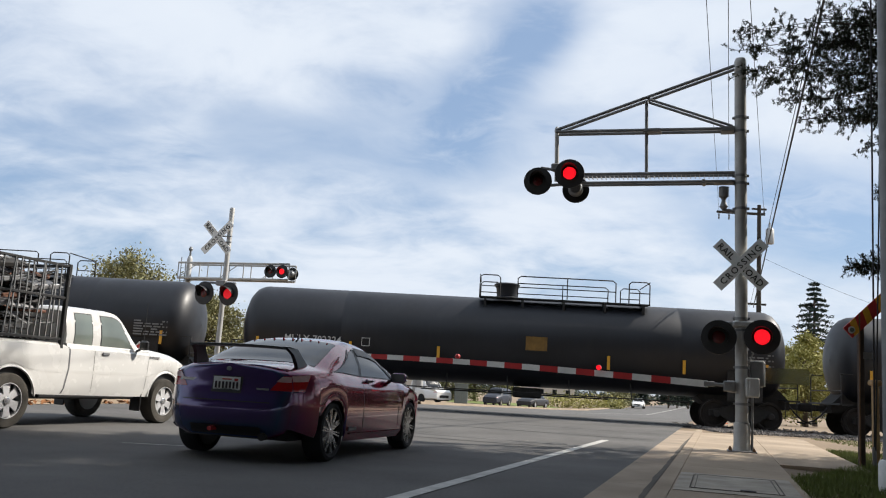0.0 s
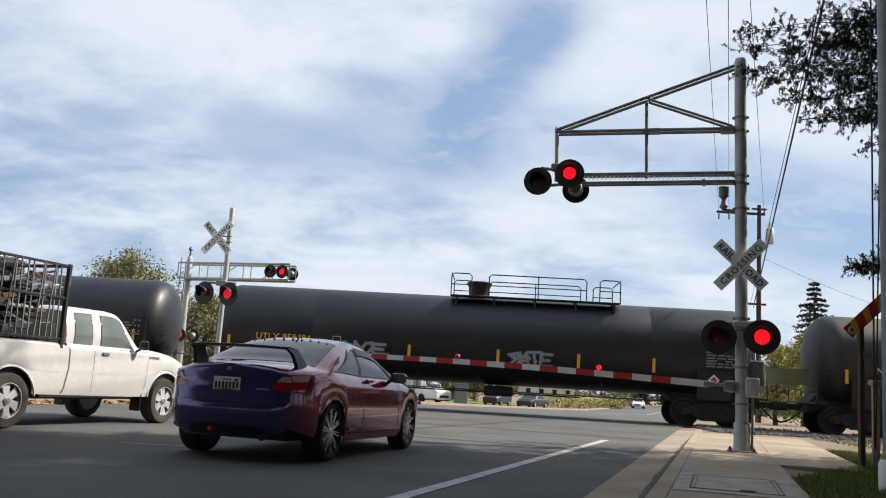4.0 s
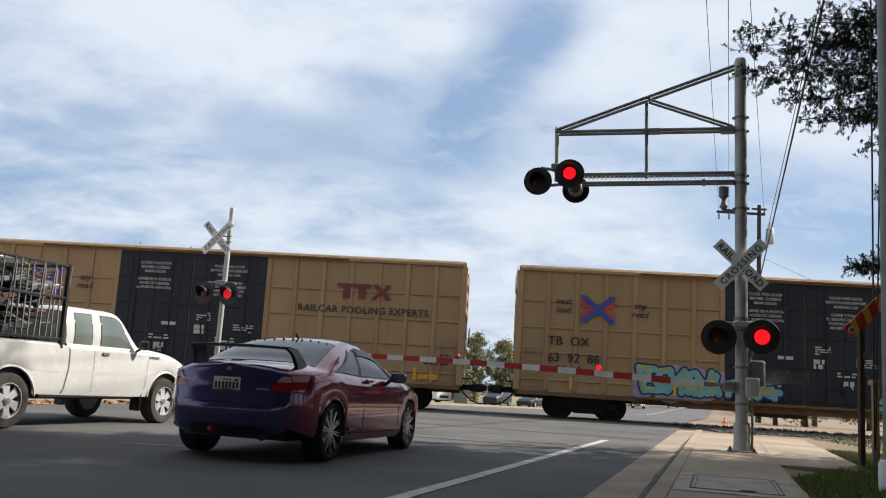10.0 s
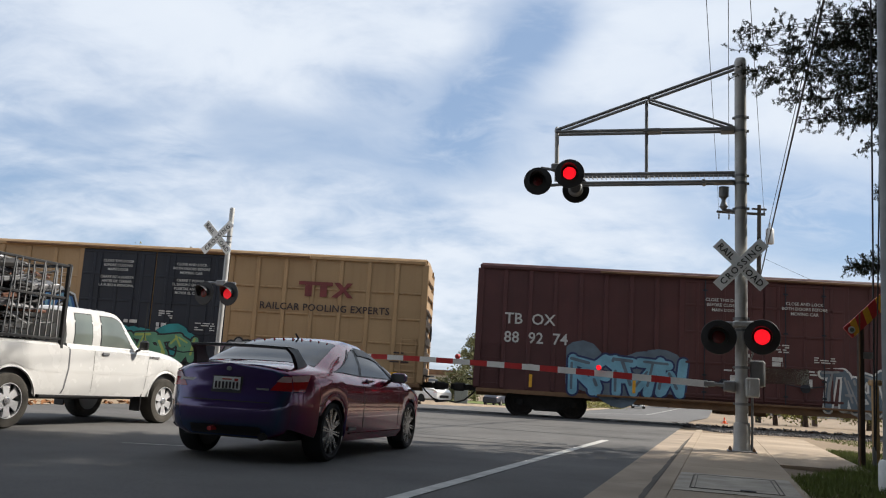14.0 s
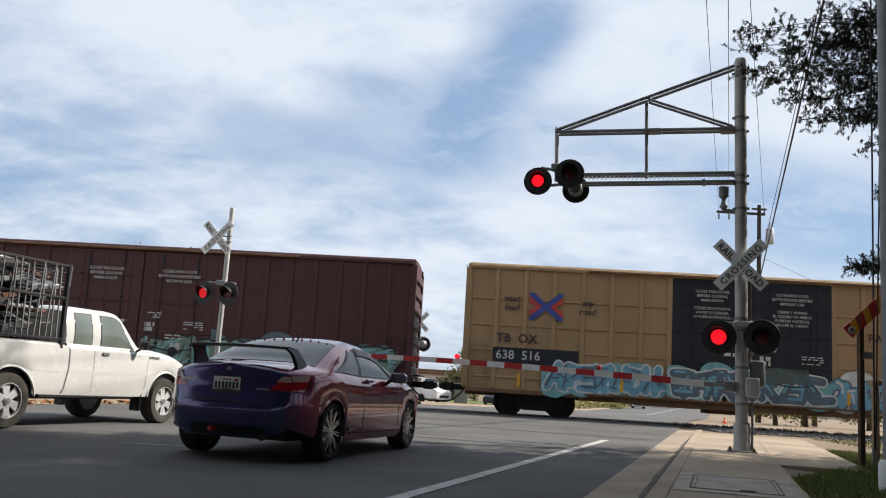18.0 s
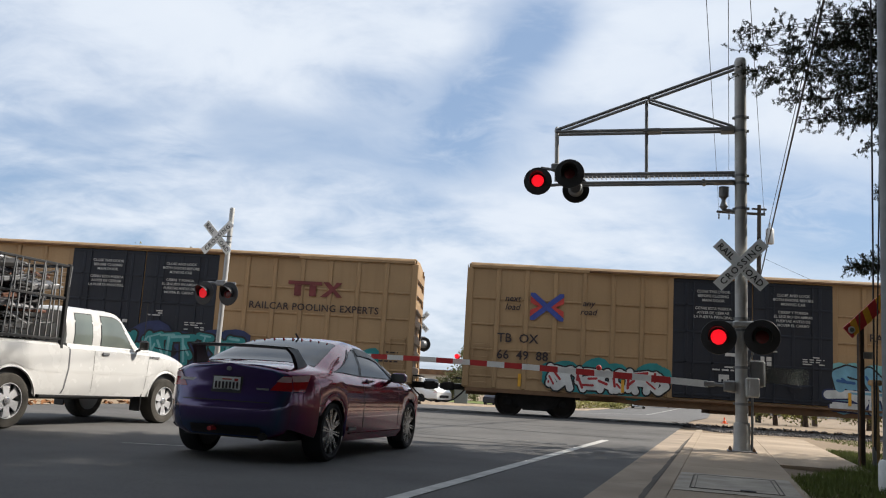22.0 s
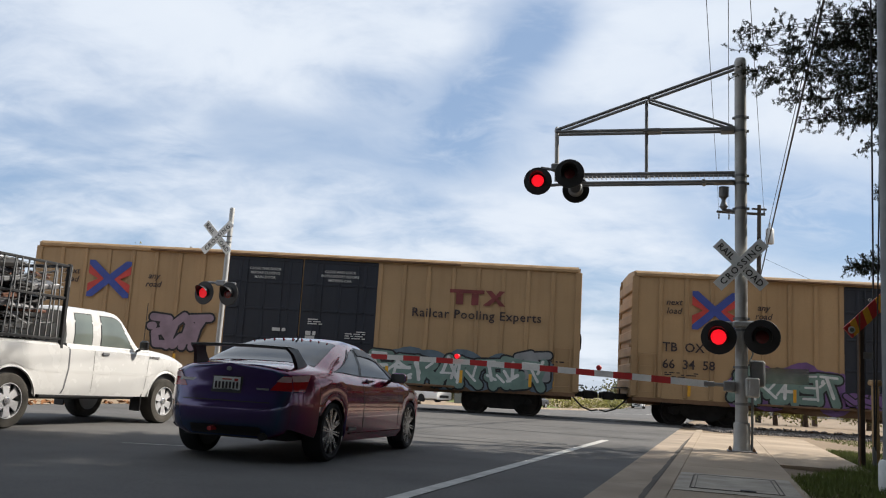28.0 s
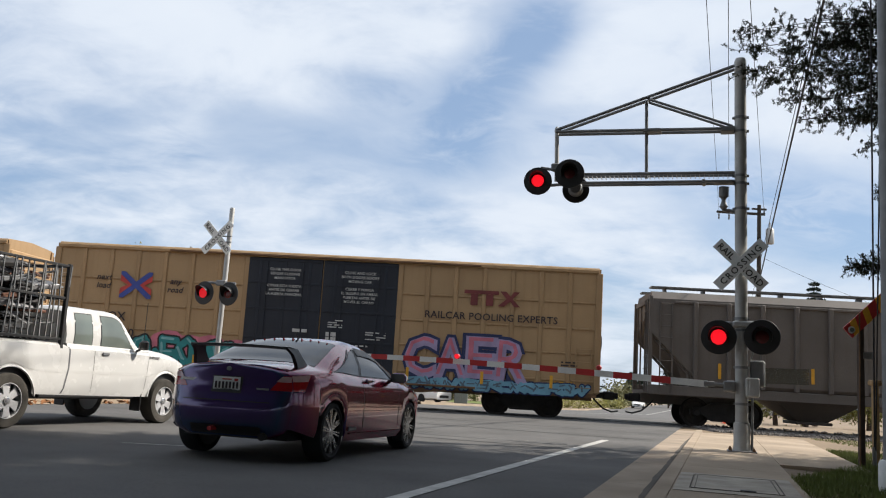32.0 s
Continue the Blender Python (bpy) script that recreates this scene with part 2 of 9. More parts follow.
M_CARBLUE = mat("dark_blue_car", (0.016, 0.019, 0.032), 0.5, vary=0.1)
M_CARWH = mat("white_car", (0.74, 0.74, 0.73), 0.3, coat=0.6, vary=0.05)
M_CARDK = mat("dark_car", (0.016, 0.016, 0.019), 0.45, vary=0.1)
M_ORANGE = mat("orange_cone", (0.85, 0.12, 0.02), 0.55, vary=0.1)
M_GREENBOX = mat("grey_green_cabinet", (0.16, 0.18, 0.165), 0.6, vary=0.15, scale=3)


def flip_paint():
    """Colour-shift paint: its sheen is put into the base colour by facing, blue-violet at the rear to magenta-red on
    the flanks.
    """
    m = mat("colour_shift_paint", (0.075, 0.008, 0.030), 0.16, metal=0.35, vary=0.12, scale=1.4, grain=0.05, gscale=300, coat=0.9)
    nt = m.node_tree
    b = nt.nodes["Principled BSDF"]
    N, L = nt.nodes.new, nt.links.new
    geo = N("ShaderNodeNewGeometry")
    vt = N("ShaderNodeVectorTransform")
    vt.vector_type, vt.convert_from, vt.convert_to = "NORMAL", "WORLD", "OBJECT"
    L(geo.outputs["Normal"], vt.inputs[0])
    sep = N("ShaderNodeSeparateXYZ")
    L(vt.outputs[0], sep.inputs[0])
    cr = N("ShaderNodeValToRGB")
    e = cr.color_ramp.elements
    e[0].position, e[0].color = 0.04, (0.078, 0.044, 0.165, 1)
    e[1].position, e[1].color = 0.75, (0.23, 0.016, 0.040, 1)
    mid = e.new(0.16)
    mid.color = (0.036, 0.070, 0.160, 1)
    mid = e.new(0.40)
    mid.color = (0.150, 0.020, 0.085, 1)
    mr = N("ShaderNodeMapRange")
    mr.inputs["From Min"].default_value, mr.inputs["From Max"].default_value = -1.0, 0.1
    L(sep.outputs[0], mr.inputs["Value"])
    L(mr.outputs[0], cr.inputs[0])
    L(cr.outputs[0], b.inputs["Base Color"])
    return m


M_FLIP = flip_paint()


# ---- mesh helpers ----
class Mesh:
    """A small mesh builder: boxes, bars, discs, sheets and lofts gathered into one mesh."""

    def __init__(self):
        self.v, self.f = [], []

    def add(self, verts, faces):
        o = len(self.v)
        self.v.extend([tuple(p) for p in verts])
        self.f.extend([tuple(i + o for i in f) for f in faces])
        return self

    def box(self, x0, x1, y0, y1, z0, z1, c=0.0, m=None):
        if c <= 0:
            vs = [(x, y, z) for z in (z0, z1) for y in (y0, y1) for x in (x0, x1)]
            fs = [(0, 2, 3, 1), (4, 5, 7, 6), (0, 1, 5, 4), (2, 6, 7, 3), (0, 4, 6, 2), (1, 3, 7, 5)]
        else:
            c = min(c, abs(x1 - x0) * 0.45, abs(y1 - y0) * 0.45, abs(z1 - z0) * 0.45)
            vs, fs = [], []
            ring = lambda z, i: [(x0 + c + i, y0 + i, z), (x1 - c - i, y0 + i, z), (x1 - i, y0 + c + i, z), (x1 - i, y1 - c - i, z),
                                 (x1 - c - i, y1 - i, z), (x0 + c + i, y1 - i, z), (x0 + i, y1 - c - i, z), (x0 + i, y0 + c + i, z)]
            for z, i in ((z0, c), (z0 + c, 0), (z1 - c, 0), (z1, c)):
                if i:
                    cx, cy = (x0 + x1) / 2, (y0 + y1) / 2
                    vs += [(cx + (x - cx) * (1 - 2 * c / max(abs(x1 - x0), 1e-6)), cy + (y - cy) * (1 - 2 * c / max(abs(y1 - y0), 1e-6)), z) for x, y, z in ring(z, 0)]
                else:
                    vs += ring(z, 0)
            for k in range(3):
                for i in range(8):
                    j = (i + 1) % 8
                    fs.append((k * 8 + i, k * 8 + j, k * 8 + 8 + j, k * 8 + 8 + i))
            fs.append(tuple(reversed(range(8))))
            fs.append(tuple(range(24, 32)))
        if m is not None:
            vs = [m @ Vector(p) for p in vs]
        return self.add(vs, fs)

    def bar(self, p0, p1, r, r2=None, n=8, caps=True):
        p0, p1 = Vector(p0), Vector(p1)
        r2 = r if r2 is None else r2
        d = p1 - p0
        if d.length < 1e-6:
            return self
        q = d.to_track_quat("Z", "Y")
        vs = []
        for p, rr in ((p0, r), (p1, r2)):
            for i in range(n):
                a = 2 * math.pi * (i + 0.5) / n
                vs.append(p + q @ Vector((math.cos(a) * rr, math.sin(a) * rr, 0)))
        fs = [(i, (i + 1) % n, n + (i + 1) % n, n + i) for i in range(n)]
        if caps:
            fs += [tuple(reversed(range(n))), tuple(range(n, 2 * n))]
        return self.add(vs, fs)

    def path(self, pts, r, n=6):
        pts = [Vector(p) for p in pts]
        rows = []
        for i, p in enumerate(pts):
            d = (pts[min(i + 1, len(pts) - 1)] - pts[max(i - 1, 0)]).normalized()
            u = Vector((0, 0, 1)) if abs(d.z) < 0.9 else Vector((0, 1, 0))
            u = (u - d * u.dot(d)).normalized()
            if rows and u.dot(last) < 0:
                u = -u
            if rows:
                u = (last - d * last.dot(d)).normalized()
            last = u
            w = d.cross(u)
            rows.append([p + u * math.cos(2 * math.pi * k / n) * r + w * math.sin(2 * math.pi * k / n) * r for k in range(n)])
        fs = [(k * n + i, k * n + (i + 1) % n, k * n + n + (i + 1) % n, k * n + n + i) for k in range(len(rows) - 1) for i in range(n)]
        fs += [tuple(reversed(range(n))), tuple(range((len(rows) - 1) * n, len(rows) * n))]
        return self.add([v for q in rows for v in q], fs)

    def turned(self, prof, n=24, m=None, caps=True):
        """Revolve (radius, height) pairs about z; m places the result."""
        vs, fs = [], []
        for r, z in prof:
            for i in range(n):
                a = 2 * math.pi * i / n
                p = Vector((r * math.cos(a), r * math.sin(a), z))
                vs.append(m @ p if m is not None else p)
        for k in range(len(prof) - 1):
            for i in range(n):
                j = (i + 1) % n
                fs.append((k * n + i, k * n + j, k * n + n + j, k * n + n + i))
        if caps:
            fs.append(tuple(reversed(range(n))))
            fs.append(tuple(range((len(prof) - 1) * n, len(prof) * n)))
        return self.add(vs, fs)

    def prism(self, poly, y0, y1, m=None):
        """Extrude an (x, z) outline from y0 to y1."""
        n = len(poly)
        vs = [Vector((x, y0, z)) for x, z in poly] + [Vector((x, y1, z)) for x, z in poly]
        if m is not None:
            vs = [m @ p for p in vs]
        fs = [(i, (i + 1) % n, n + (i + 1) % n, n + i) for i in range(n)] + [tuple(reversed(range(n))), tuple(range(n, 2 * n))]
        return self.add(vs, fs)

    def sheet(self, rows):
        """A grid from rows of points."""
        w = len(rows[0])
        fs = [(k * w + i, k * w + i + 1, k * w + w + i + 1, k * w + w + i) for k in range(len(rows) - 1) for i in range(w - 1)]
        return self.add([p for r in rows for p in r], fs)

    def made(self, name, smooth=None):
        me = bpy.data.meshes.new(name)
        me.from_pydata([tuple(p) for p in self.v], [], self.f)
        bm = bmesh.new()
        bm.from_mesh(me)
        bmesh.ops.recalc_face_normals(bm, faces=bm.faces)
        bm.to_mesh(me)
        bm.free()
        if smooth:
            me.polygons.foreach_set("use_smooth", [True] * len(me.polygons))
            me.set_sharp_from_angle(angle=radians(smooth))
        return me


def part(name, mesh, material, parent=None, label="", at=None, smooth=None):
    me = mesh.made(name, smooth) if isinstance(mesh, Mesh) else mesh
    if material and not me.materials:
        me.materials.append(material)
    ob = new(name, me)
    if parent is not None:
        ob.parent = parent
    if at is not None:
        ob.matrix_basis = at
    if label:
        tagged(ob, label)
    return ob


def thing(name, label, category, group="", kind="", at=None):
    ob = new(name)
    ob.empty_display_size = 0.2
    if at is not None:
        ob.matrix_basis = at
    return tagged(ob, label, category, group, kind)


TEXTS = {}


def text_mesh(s, size, align="LEFT", slant=0.0, space=1.0):
    key = (s, size, align, slant, space)
    if key not in TEXTS:
        cu = bpy.data.curves.new("lettering", "FONT")
        cu.body, cu.size, cu.align_x, cu.shear, cu.space_character = s, size, align, slant, space
        cu.resolution_u, cu.extrude, cu.offset = 2, 0.002, size * 0.012
        ob = bpy.data.objects.new("lettering", cu)
        me = bpy.data.meshes.new_from_object(ob)
        me.name = "lettering"
        me.materials.clear()
        bpy.data.objects.remove(ob)
        TEXTS[key] = me
    return TEXTS[key]


def text_width(s, size, space=1.0):
    return max((v.co.x for v in text_mesh(s, size, "LEFT", 0.0, space).vertices), default=0.0)


def lettering(s, size, material, parent, m, align="LEFT", slant=0.0, space=1.0, name="lettering"):
    """Fine print is one mesh; characters large enough to tell apart are pieces of their own."""
    if size < 0.3 or parent.parent is not None:
        me = text_mesh(s, size, align, slant, space)
        if me.materials and me.materials[0] != material:
            me = me.copy()
            me.materials.clear()
        return tagged(part(name, me, material, parent, at=m), kind="stuff")
    full = text_width(s, size, space)
    x0 = {"LEFT": 0.0, "CENTER": -full / 2, "RIGHT": -full}[align]
    for k, c in enumerate(s):
        if c == " ":
            continue
        me = text_mesh(c, size, "LEFT", slant)
        if me.materials and me.materials[0] != material:
            me = shared((c, size, slant, material.name), lambda: me.copy())
            me.materials.clear()
            me.materials.append(material)
        before = text_width(s[:k + 1], size, space) - text_width(c, size)
        part("character", me, material, parent, at=m @ pose(x0 + before, 0, 0))


SH = {}


def shared(key, make):
    if key not in SH:
        SH[key] = make()
    return SH[key]



# ---- plan: road frame (a along the road, b to its right) and track frame (s along the track, o across it) ----
RA = radians(17.7)
ROAD_T, ROAD_N = Vector((math.sin(RA), math.cos(RA), 0)), Vector((math.cos(RA), -math.sin(RA), 0))
TP = radians(3.6645)
TRACK_0 = Vector((0, 31.4226, 0))
TRACK_T, TRACK_N = Vector((math.cos(TP), -math.sin(TP), 0)), Vector((math.sin(TP), math.cos(TP), 0))


def fall(y):
    """The land falls gently past the track."""
    return -0.95 * min(1, max(0, (y - 37) / 55))


def road(a, b, z=0.0):
    p = ROAD_T * a + ROAD_N * b
    return Vector((p.x, p.y, z + fall(p.y)))


def track(s, o=0.0, z=0.0):
    p = TRACK_0 + TRACK_T * s + TRACK_N * o
    return Vector((p.x, p.y, z))


A_STEPS = [-60, -20, -6, 0, 4, 8, 12, 16, 20, 24, 28, 30.5, 36, 40, 50, 60, 75, 95, 120, 180, 300, 600, 1400]


def strip(b0, b1, z, steps=A_STEPS, thick=0.0, cols=2):
    m = Mesh()
    m.sheet([[road(a, b0 + (b1 - b0) * i / cols, z) for i in range(cols + 1)] for a in steps])
    if thick:
        m.sheet([[road(a, b, z - d) for b, d in ((b1, 0), (b1, thick))] for a in steps])
        m.sheet([[road(a, b, z - d) for b, d in ((b0, 0), (b0, thick))] for a in steps])
    return m


def setting(name, mesh, material, label, smooth=None):
    return tagged(part(name, mesh, material, smooth=smooth), label, name.split("_")[0], kind="structure")


g = Mesh()
ys = [-400, -60, -20, 0, 10, 20, 30, 37, 50, 64, 78, 92, 140, 300, 800, 3200]
g.sheet([[(x, y, fall(y) - 0.035) for x in (-3000, -400, -80, -30, -15, -5, 5, 15, 30, 80, 400, 3000)] for y in ys])
setting("ground", g, M_EARTH, "dry brown earth ground reaching the horizon")
B_LEFT, B_KERB, B_GUT = -13.4, -0.58, -1.10
setting("road", strip(B_LEFT, B_GUT, 0.0, cols=6), M_ASPHALT, "worn grey asphalt road with wire shadows")
setting("gutter", strip(B_GUT, B_KERB, 0.004, [a for a in A_STEPS if a <= 24] + [26.2]), M_GUTTER, "pale concrete gutter beside the asphalt")
SW = 0.06
# pavement slabs, each its own piece
sw = setting("pavement", strip(B_KERB + 0.16, 0.80, SW - 0.012, [-6, 0, 4, 8, 12, 16, 20, 23.5], 0.1), M_CONCRETE, "concrete pavement beside the road")
kerb = setting("kerb", strip(B_KERB, B_KERB + 0.159, SW + 0.004, [-6, 0, 4, 8, 12, 16, 20, 24, 26.0], 0.1, 1), M_CONCRETE, "low concrete kerb")
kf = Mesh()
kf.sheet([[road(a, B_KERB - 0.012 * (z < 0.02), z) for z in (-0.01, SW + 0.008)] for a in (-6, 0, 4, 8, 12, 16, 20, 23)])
part("kerb_face", kf, M_KERBF, kerb, "dark kerb face")
# ragged dark strip on the gutter at the foot of the kerb
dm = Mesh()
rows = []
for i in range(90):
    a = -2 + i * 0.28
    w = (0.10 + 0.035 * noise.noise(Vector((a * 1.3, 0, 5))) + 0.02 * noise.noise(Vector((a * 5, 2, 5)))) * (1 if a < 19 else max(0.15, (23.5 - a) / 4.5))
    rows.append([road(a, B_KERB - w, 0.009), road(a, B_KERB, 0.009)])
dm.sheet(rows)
setting("gutter_dirt", dm, M_KERBF, "ragged dark strip lying along the kerb")
for a in range(0, 26, 3):
    m = Mesh().sheet([[road(a + 0.4, B_GUT + 0.02, 0.0075), road(a + 0.4, B_KERB - 0.1, 0.0075)], [road(a + 0.415, B_GUT + 0.02, 0.0075), road(a + 0.415, B_KERB - 0.1, 0.0075)]])
    setting("gutter_joint", m, M_KERBF, "dark joint across the gutter")


def slab(a0, a1, b0, b1):
    m, gap = Mesh(), 0.004
    pts = [(a0 + gap, b0 + gap), (a1 - gap, b0 + gap), (a1 - gap, b1 - gap), (a0 + gap, b1 - gap)]
    top = [road(a, b, SW) for a, b in pts]
    low = [road(a, b, SW - 0.05) for a, b in pts]
    m.add(low + top, [(4, 5, 6, 7), (0, 1, 5, 4), (1, 2, 6, 5), (2, 3, 7, 6), (3, 0, 4, 7)])
    return m


def paving():
    a = -2.0
    while a < 12.2:
        part("paving_slab", slab(a, a + 1.55, B_KERB + 0.16, 0.82), M_CONCRETE, sw)
        a += 1.55
    while a < 23.2:
        part("paving_slab", slab(a, a + 1.75, B_KERB + 0.16, 0.82), M_CONCRETE, sw)
        part("paving_slab", slab(a, a + 1.75, 0.82, min(2.0, 0.95 + max(0.1, a + 0.9 - 11.3) * 0.36)), M_CONCRETE, sw)
        a += 1.75


paving()


# vault lid in the pavement
def vault_lid():
    t = thing("utility_vault", "concrete utility vault lid set in the pavement", "utility cover", at=pose(0, 0, SW + 0.002))
    a0, a1, b0, b1 = 8.62, 10.70, -0.40, 0.74

    def rect(a0, a1, b0, b1, z0, z1):
        m = Mesh()
        low = [road(a, b, z0) for a, b in ((a0, b0), (a1, b0), (a1, b1), (a0, b1))]
        top = [road(a, b, z1) for a, b in ((a0, b0), (a1, b0), (a1, b1), (a0, b1))]
        return m.add(low + top, [(4, 5, 6, 7), (0, 1, 5, 4), (1, 2, 6, 5), (2, 3, 7, 6), (3, 0, 4, 7)])
    part("frame", rect(a0, a1, b0, b1, 0, 0.006), M_VAULT, t)
    part("lid", rect(a0 + 0.26, a1 - 0.26, b0 + 0.16, b1 - 0.17, 0.004, 0.012), M_VAULT, t, "grey concrete lid with a cast rim")
    rim = Mesh()
    for q in ((a0 + 0.24, a0 + 0.252, b0 + 0.14, b1 - 0.15), (a1 - 0.252, a1 - 0.24, b0 + 0.14, b1 - 0.15), (a0 + 0.24, a1 - 0.24, b0 + 0.14, b0 + 0.150), (a0 + 0.24, a1 - 0.24, b1 - 0.16, b1 - 0.15), (a0 + 0.24, a1 - 0.24, b0 + 0.185, b0 + 0.193), (a0 + 0.24, a1 - 0.24, b1 - 0.203, b1 - 0.195)):
        r = rect(*q, 0.010, 0.014)
        rim.add(r.v, r.f)
    part("rim", rim, M_KERBF, t, "dark worn steel rim round the lid")
    part("lifting_eye", rect(a0 + 0.28, a0 + 0.36, 0.2, 0.34, 0.012, 0.02), M_BLACK, t)


vault_lid()


# painted lines
def painted(name, a0, a1, b0, b1, label, w=0.13):
    m = Mesh()
    n = 24
    rows = []
    for i in range(n + 1):
        a, b = a0 + (a1 - a0) * i / n, b0 + (b1 - b0) * i / n
        rows.append([road(a, b - w / 2, 0.006), road(a, b + w / 2, 0.006)])
    m.sheet(rows)
    return setting(name, m, M_LINE, label)


painted("road_line", -4, 17.7, -2.62, -2.10, "worn white painted edge line", 0.14)
painted("road_line", 8.9, 9.2, -6.6, -5.9, "worn white painted lane dash", 0.12)
painted("road_line", 46, 200, -6.9, -6.9, "worn white painted lane line", 0.14)
for i in range(4):
    painted("road_line", 15.3 + 0.25 * (i % 2), 15.3 + 0.25 * (i % 2) + 0.02, -3.9 + i * 0.5, -3.55 + i * 0.5, "worn white remains of a stop line", 0.4)
# tar seams in the asphalt
for a0, a1, b0, b1 in ((14.2, 14.35, -9, -2.4), (19.0, 19.15, -12, -1.3), (22.2, 22.5, -12.5, -1.3)):
    m = Mesh()
    rows = []
    for i in range(40):
        k = i / 39
        j = 0.05 * noise.noise(Vector((i * 0.7, a0, 0)))
        a, b = a0 + (a1 - a0) * k, b0 + (b1 - b0) * k
        w = 0.05
        if abs(a1 - a0) > abs(b1 - b0):
            rows.append([road(a, b + j - w, 0.005), road(a, b + j + w, 0.005)])
        else:
            rows.append([road(a + j - w, b, 0.005), road(a + j + w, b, 0.005)])
    m.sheet(rows)
    setting("road_seam", m, M_ASPHALT2, "dark tar seam in the asphalt")

# left kerb and pavement
setting("kerb_far", strip(B_LEFT - 0.3, B_LEFT, 0.12, [-20, 0, 10, 20, 26.5], 0.16, 1), M_CONCRETE, "pale kerb on the far side of the road")
setting("pavement_far", strip(B_LEFT - 2.2, B_LEFT - 0.3, 0.10, [-20, 0, 10, 20, 26.5], 0.14), M_CONCRETE, "pale pavement on the far side of the road")
setting("kerb_beyond", strip(B_LEFT - 0.4, B_LEFT, 0.12, [40, 50, 60, 75, 95, 120], 0.2, 1), M_CONCRETE, "pale kerb past the track")
lf = Mesh()
rnd = random.Random(5)
for i in range(2600):
    a, b = rnd.uniform(6, 25), B_LEFT + 0.25 - abs(rnd.gauss(0, 1.6))
    p = road(a, b, 0.0)
    q = pose(p.x, p.y, (0.02 if b > B_LEFT else 0.14) + rnd.random() * 0.05, rnd.uniform(-40, 40), rnd.uniform(-40, 40), rnd.uniform(0, 360))
    s_ = rnd.uniform(0.05, 0.11)
    lf.add([q @ Vector(v) for v in ((-s_, 0, 0), (0, -s_ * 0.5, 0.01), (s_, 0, 0), (0, s_ * 0.5, 0.01))], [(0, 1, 2, 3)])
tagged(part("leaf_litter", lf, mat("dry_leaves", (0.26, 0.11, 0.04), 0.9, vary=0.3)), "dry brown fallen leaves along the kerb", "leaf litter", kind="stuff")


# ---- track ----
def rail(o):
    m = Mesh()
    prof = [(-0.075, -0.18), (0.075, -0.18), (0.012, -0.14), (0.012, -0.045), (0.036, -0.04), (0.036, 0.0), (-0.036, 0.0), (-0.036, -0.04), (-0.012, -0.045), (-0.012, -0.14)]
    rows = [[track(s, o + x, z) for x, z in prof + prof[:1]] for s in (-400, -100, -30, 0, 30, 100, 400)]
    return m.sheet(rows)


for o in (-0.7175, 0.7175):
    setting("rail", rail(o), M_RAIL, "rusty steel running rail with a polished head")
    hd = Mesh()
    hd.sheet([[track(s, o - 0.03, 0.003), track(s, o + 0.03, 0.003)] for s in (-400, 0, 400)])
    setting("rail_head", hd, M_RAILTOP, "polished top of the running rail")


def bed(s0, s1):
    m = Mesh()
    prof = [(-4.2, -0.02), (-2.2, -0.05), (-1.6, -0.075), (0, -0.07), (1.6, -0.075), (2.4, -0.16), (4.4, -0.30)]
    m.sheet([[track(s0 + (s1 - s0) * i / 10, o, z) for o, z in prof] for i in range(11)])
    return m


setting("ballast_bed", bed(8.6, 400), M_BALLAST, "grey crushed-stone ballast bed beside the crossing")
setting("ballast_bed", bed(-400, -11.5), M_BALLAST, "grey crushed-stone ballast bed past the road")


def stone_mesh(seed):
    r = random.Random(seed)
    m = Mesh()
    bm = bmesh.new()
    bmesh.ops.create_icosphere(bm, subdivisions=1, radius=1)
    vs = [(v.co.x * r.uniform(0.7, 1.2), v.co.y * r.uniform(0.7, 1.2), v.co.z * r.uniform(0.5, 0.9)) for v in bm.verts]
    fs = [tuple(v.index for v in f.verts) for f in bm.faces]
    bm.free()
    return vs, fs


def ballast_stones():
    kinds = [stone_mesh(i) for i in range(6)]
    r = random.Random(9)
    m = Mesh()
    for i in range(5200):
        s, o = 8.7 + r.random() ** 1.5 * 16, r.uniform(-4.4, -0.9) if r.random() < 0.8 else r.uniform(-0.6, 2.4)
        vs, fs = kinds[i % 6]
        p = track(s, o, -0.05 + r.uniform(0, 0.06))
        q = Matrix.Translation(p) @ pose(0, 0, 0, r.uniform(0, 360), r.uniform(0, 360), r.uniform(0, 360))
        k = r.uniform(0.025, 0.055)
        m.add([q @ (Vector(v) * k) for v in vs], fs)
    tagged(part("ballast_stones", m, M_BALLAST), "loose grey ballast stones along the track", "gravel", kind="stuff")


ballast_stones()
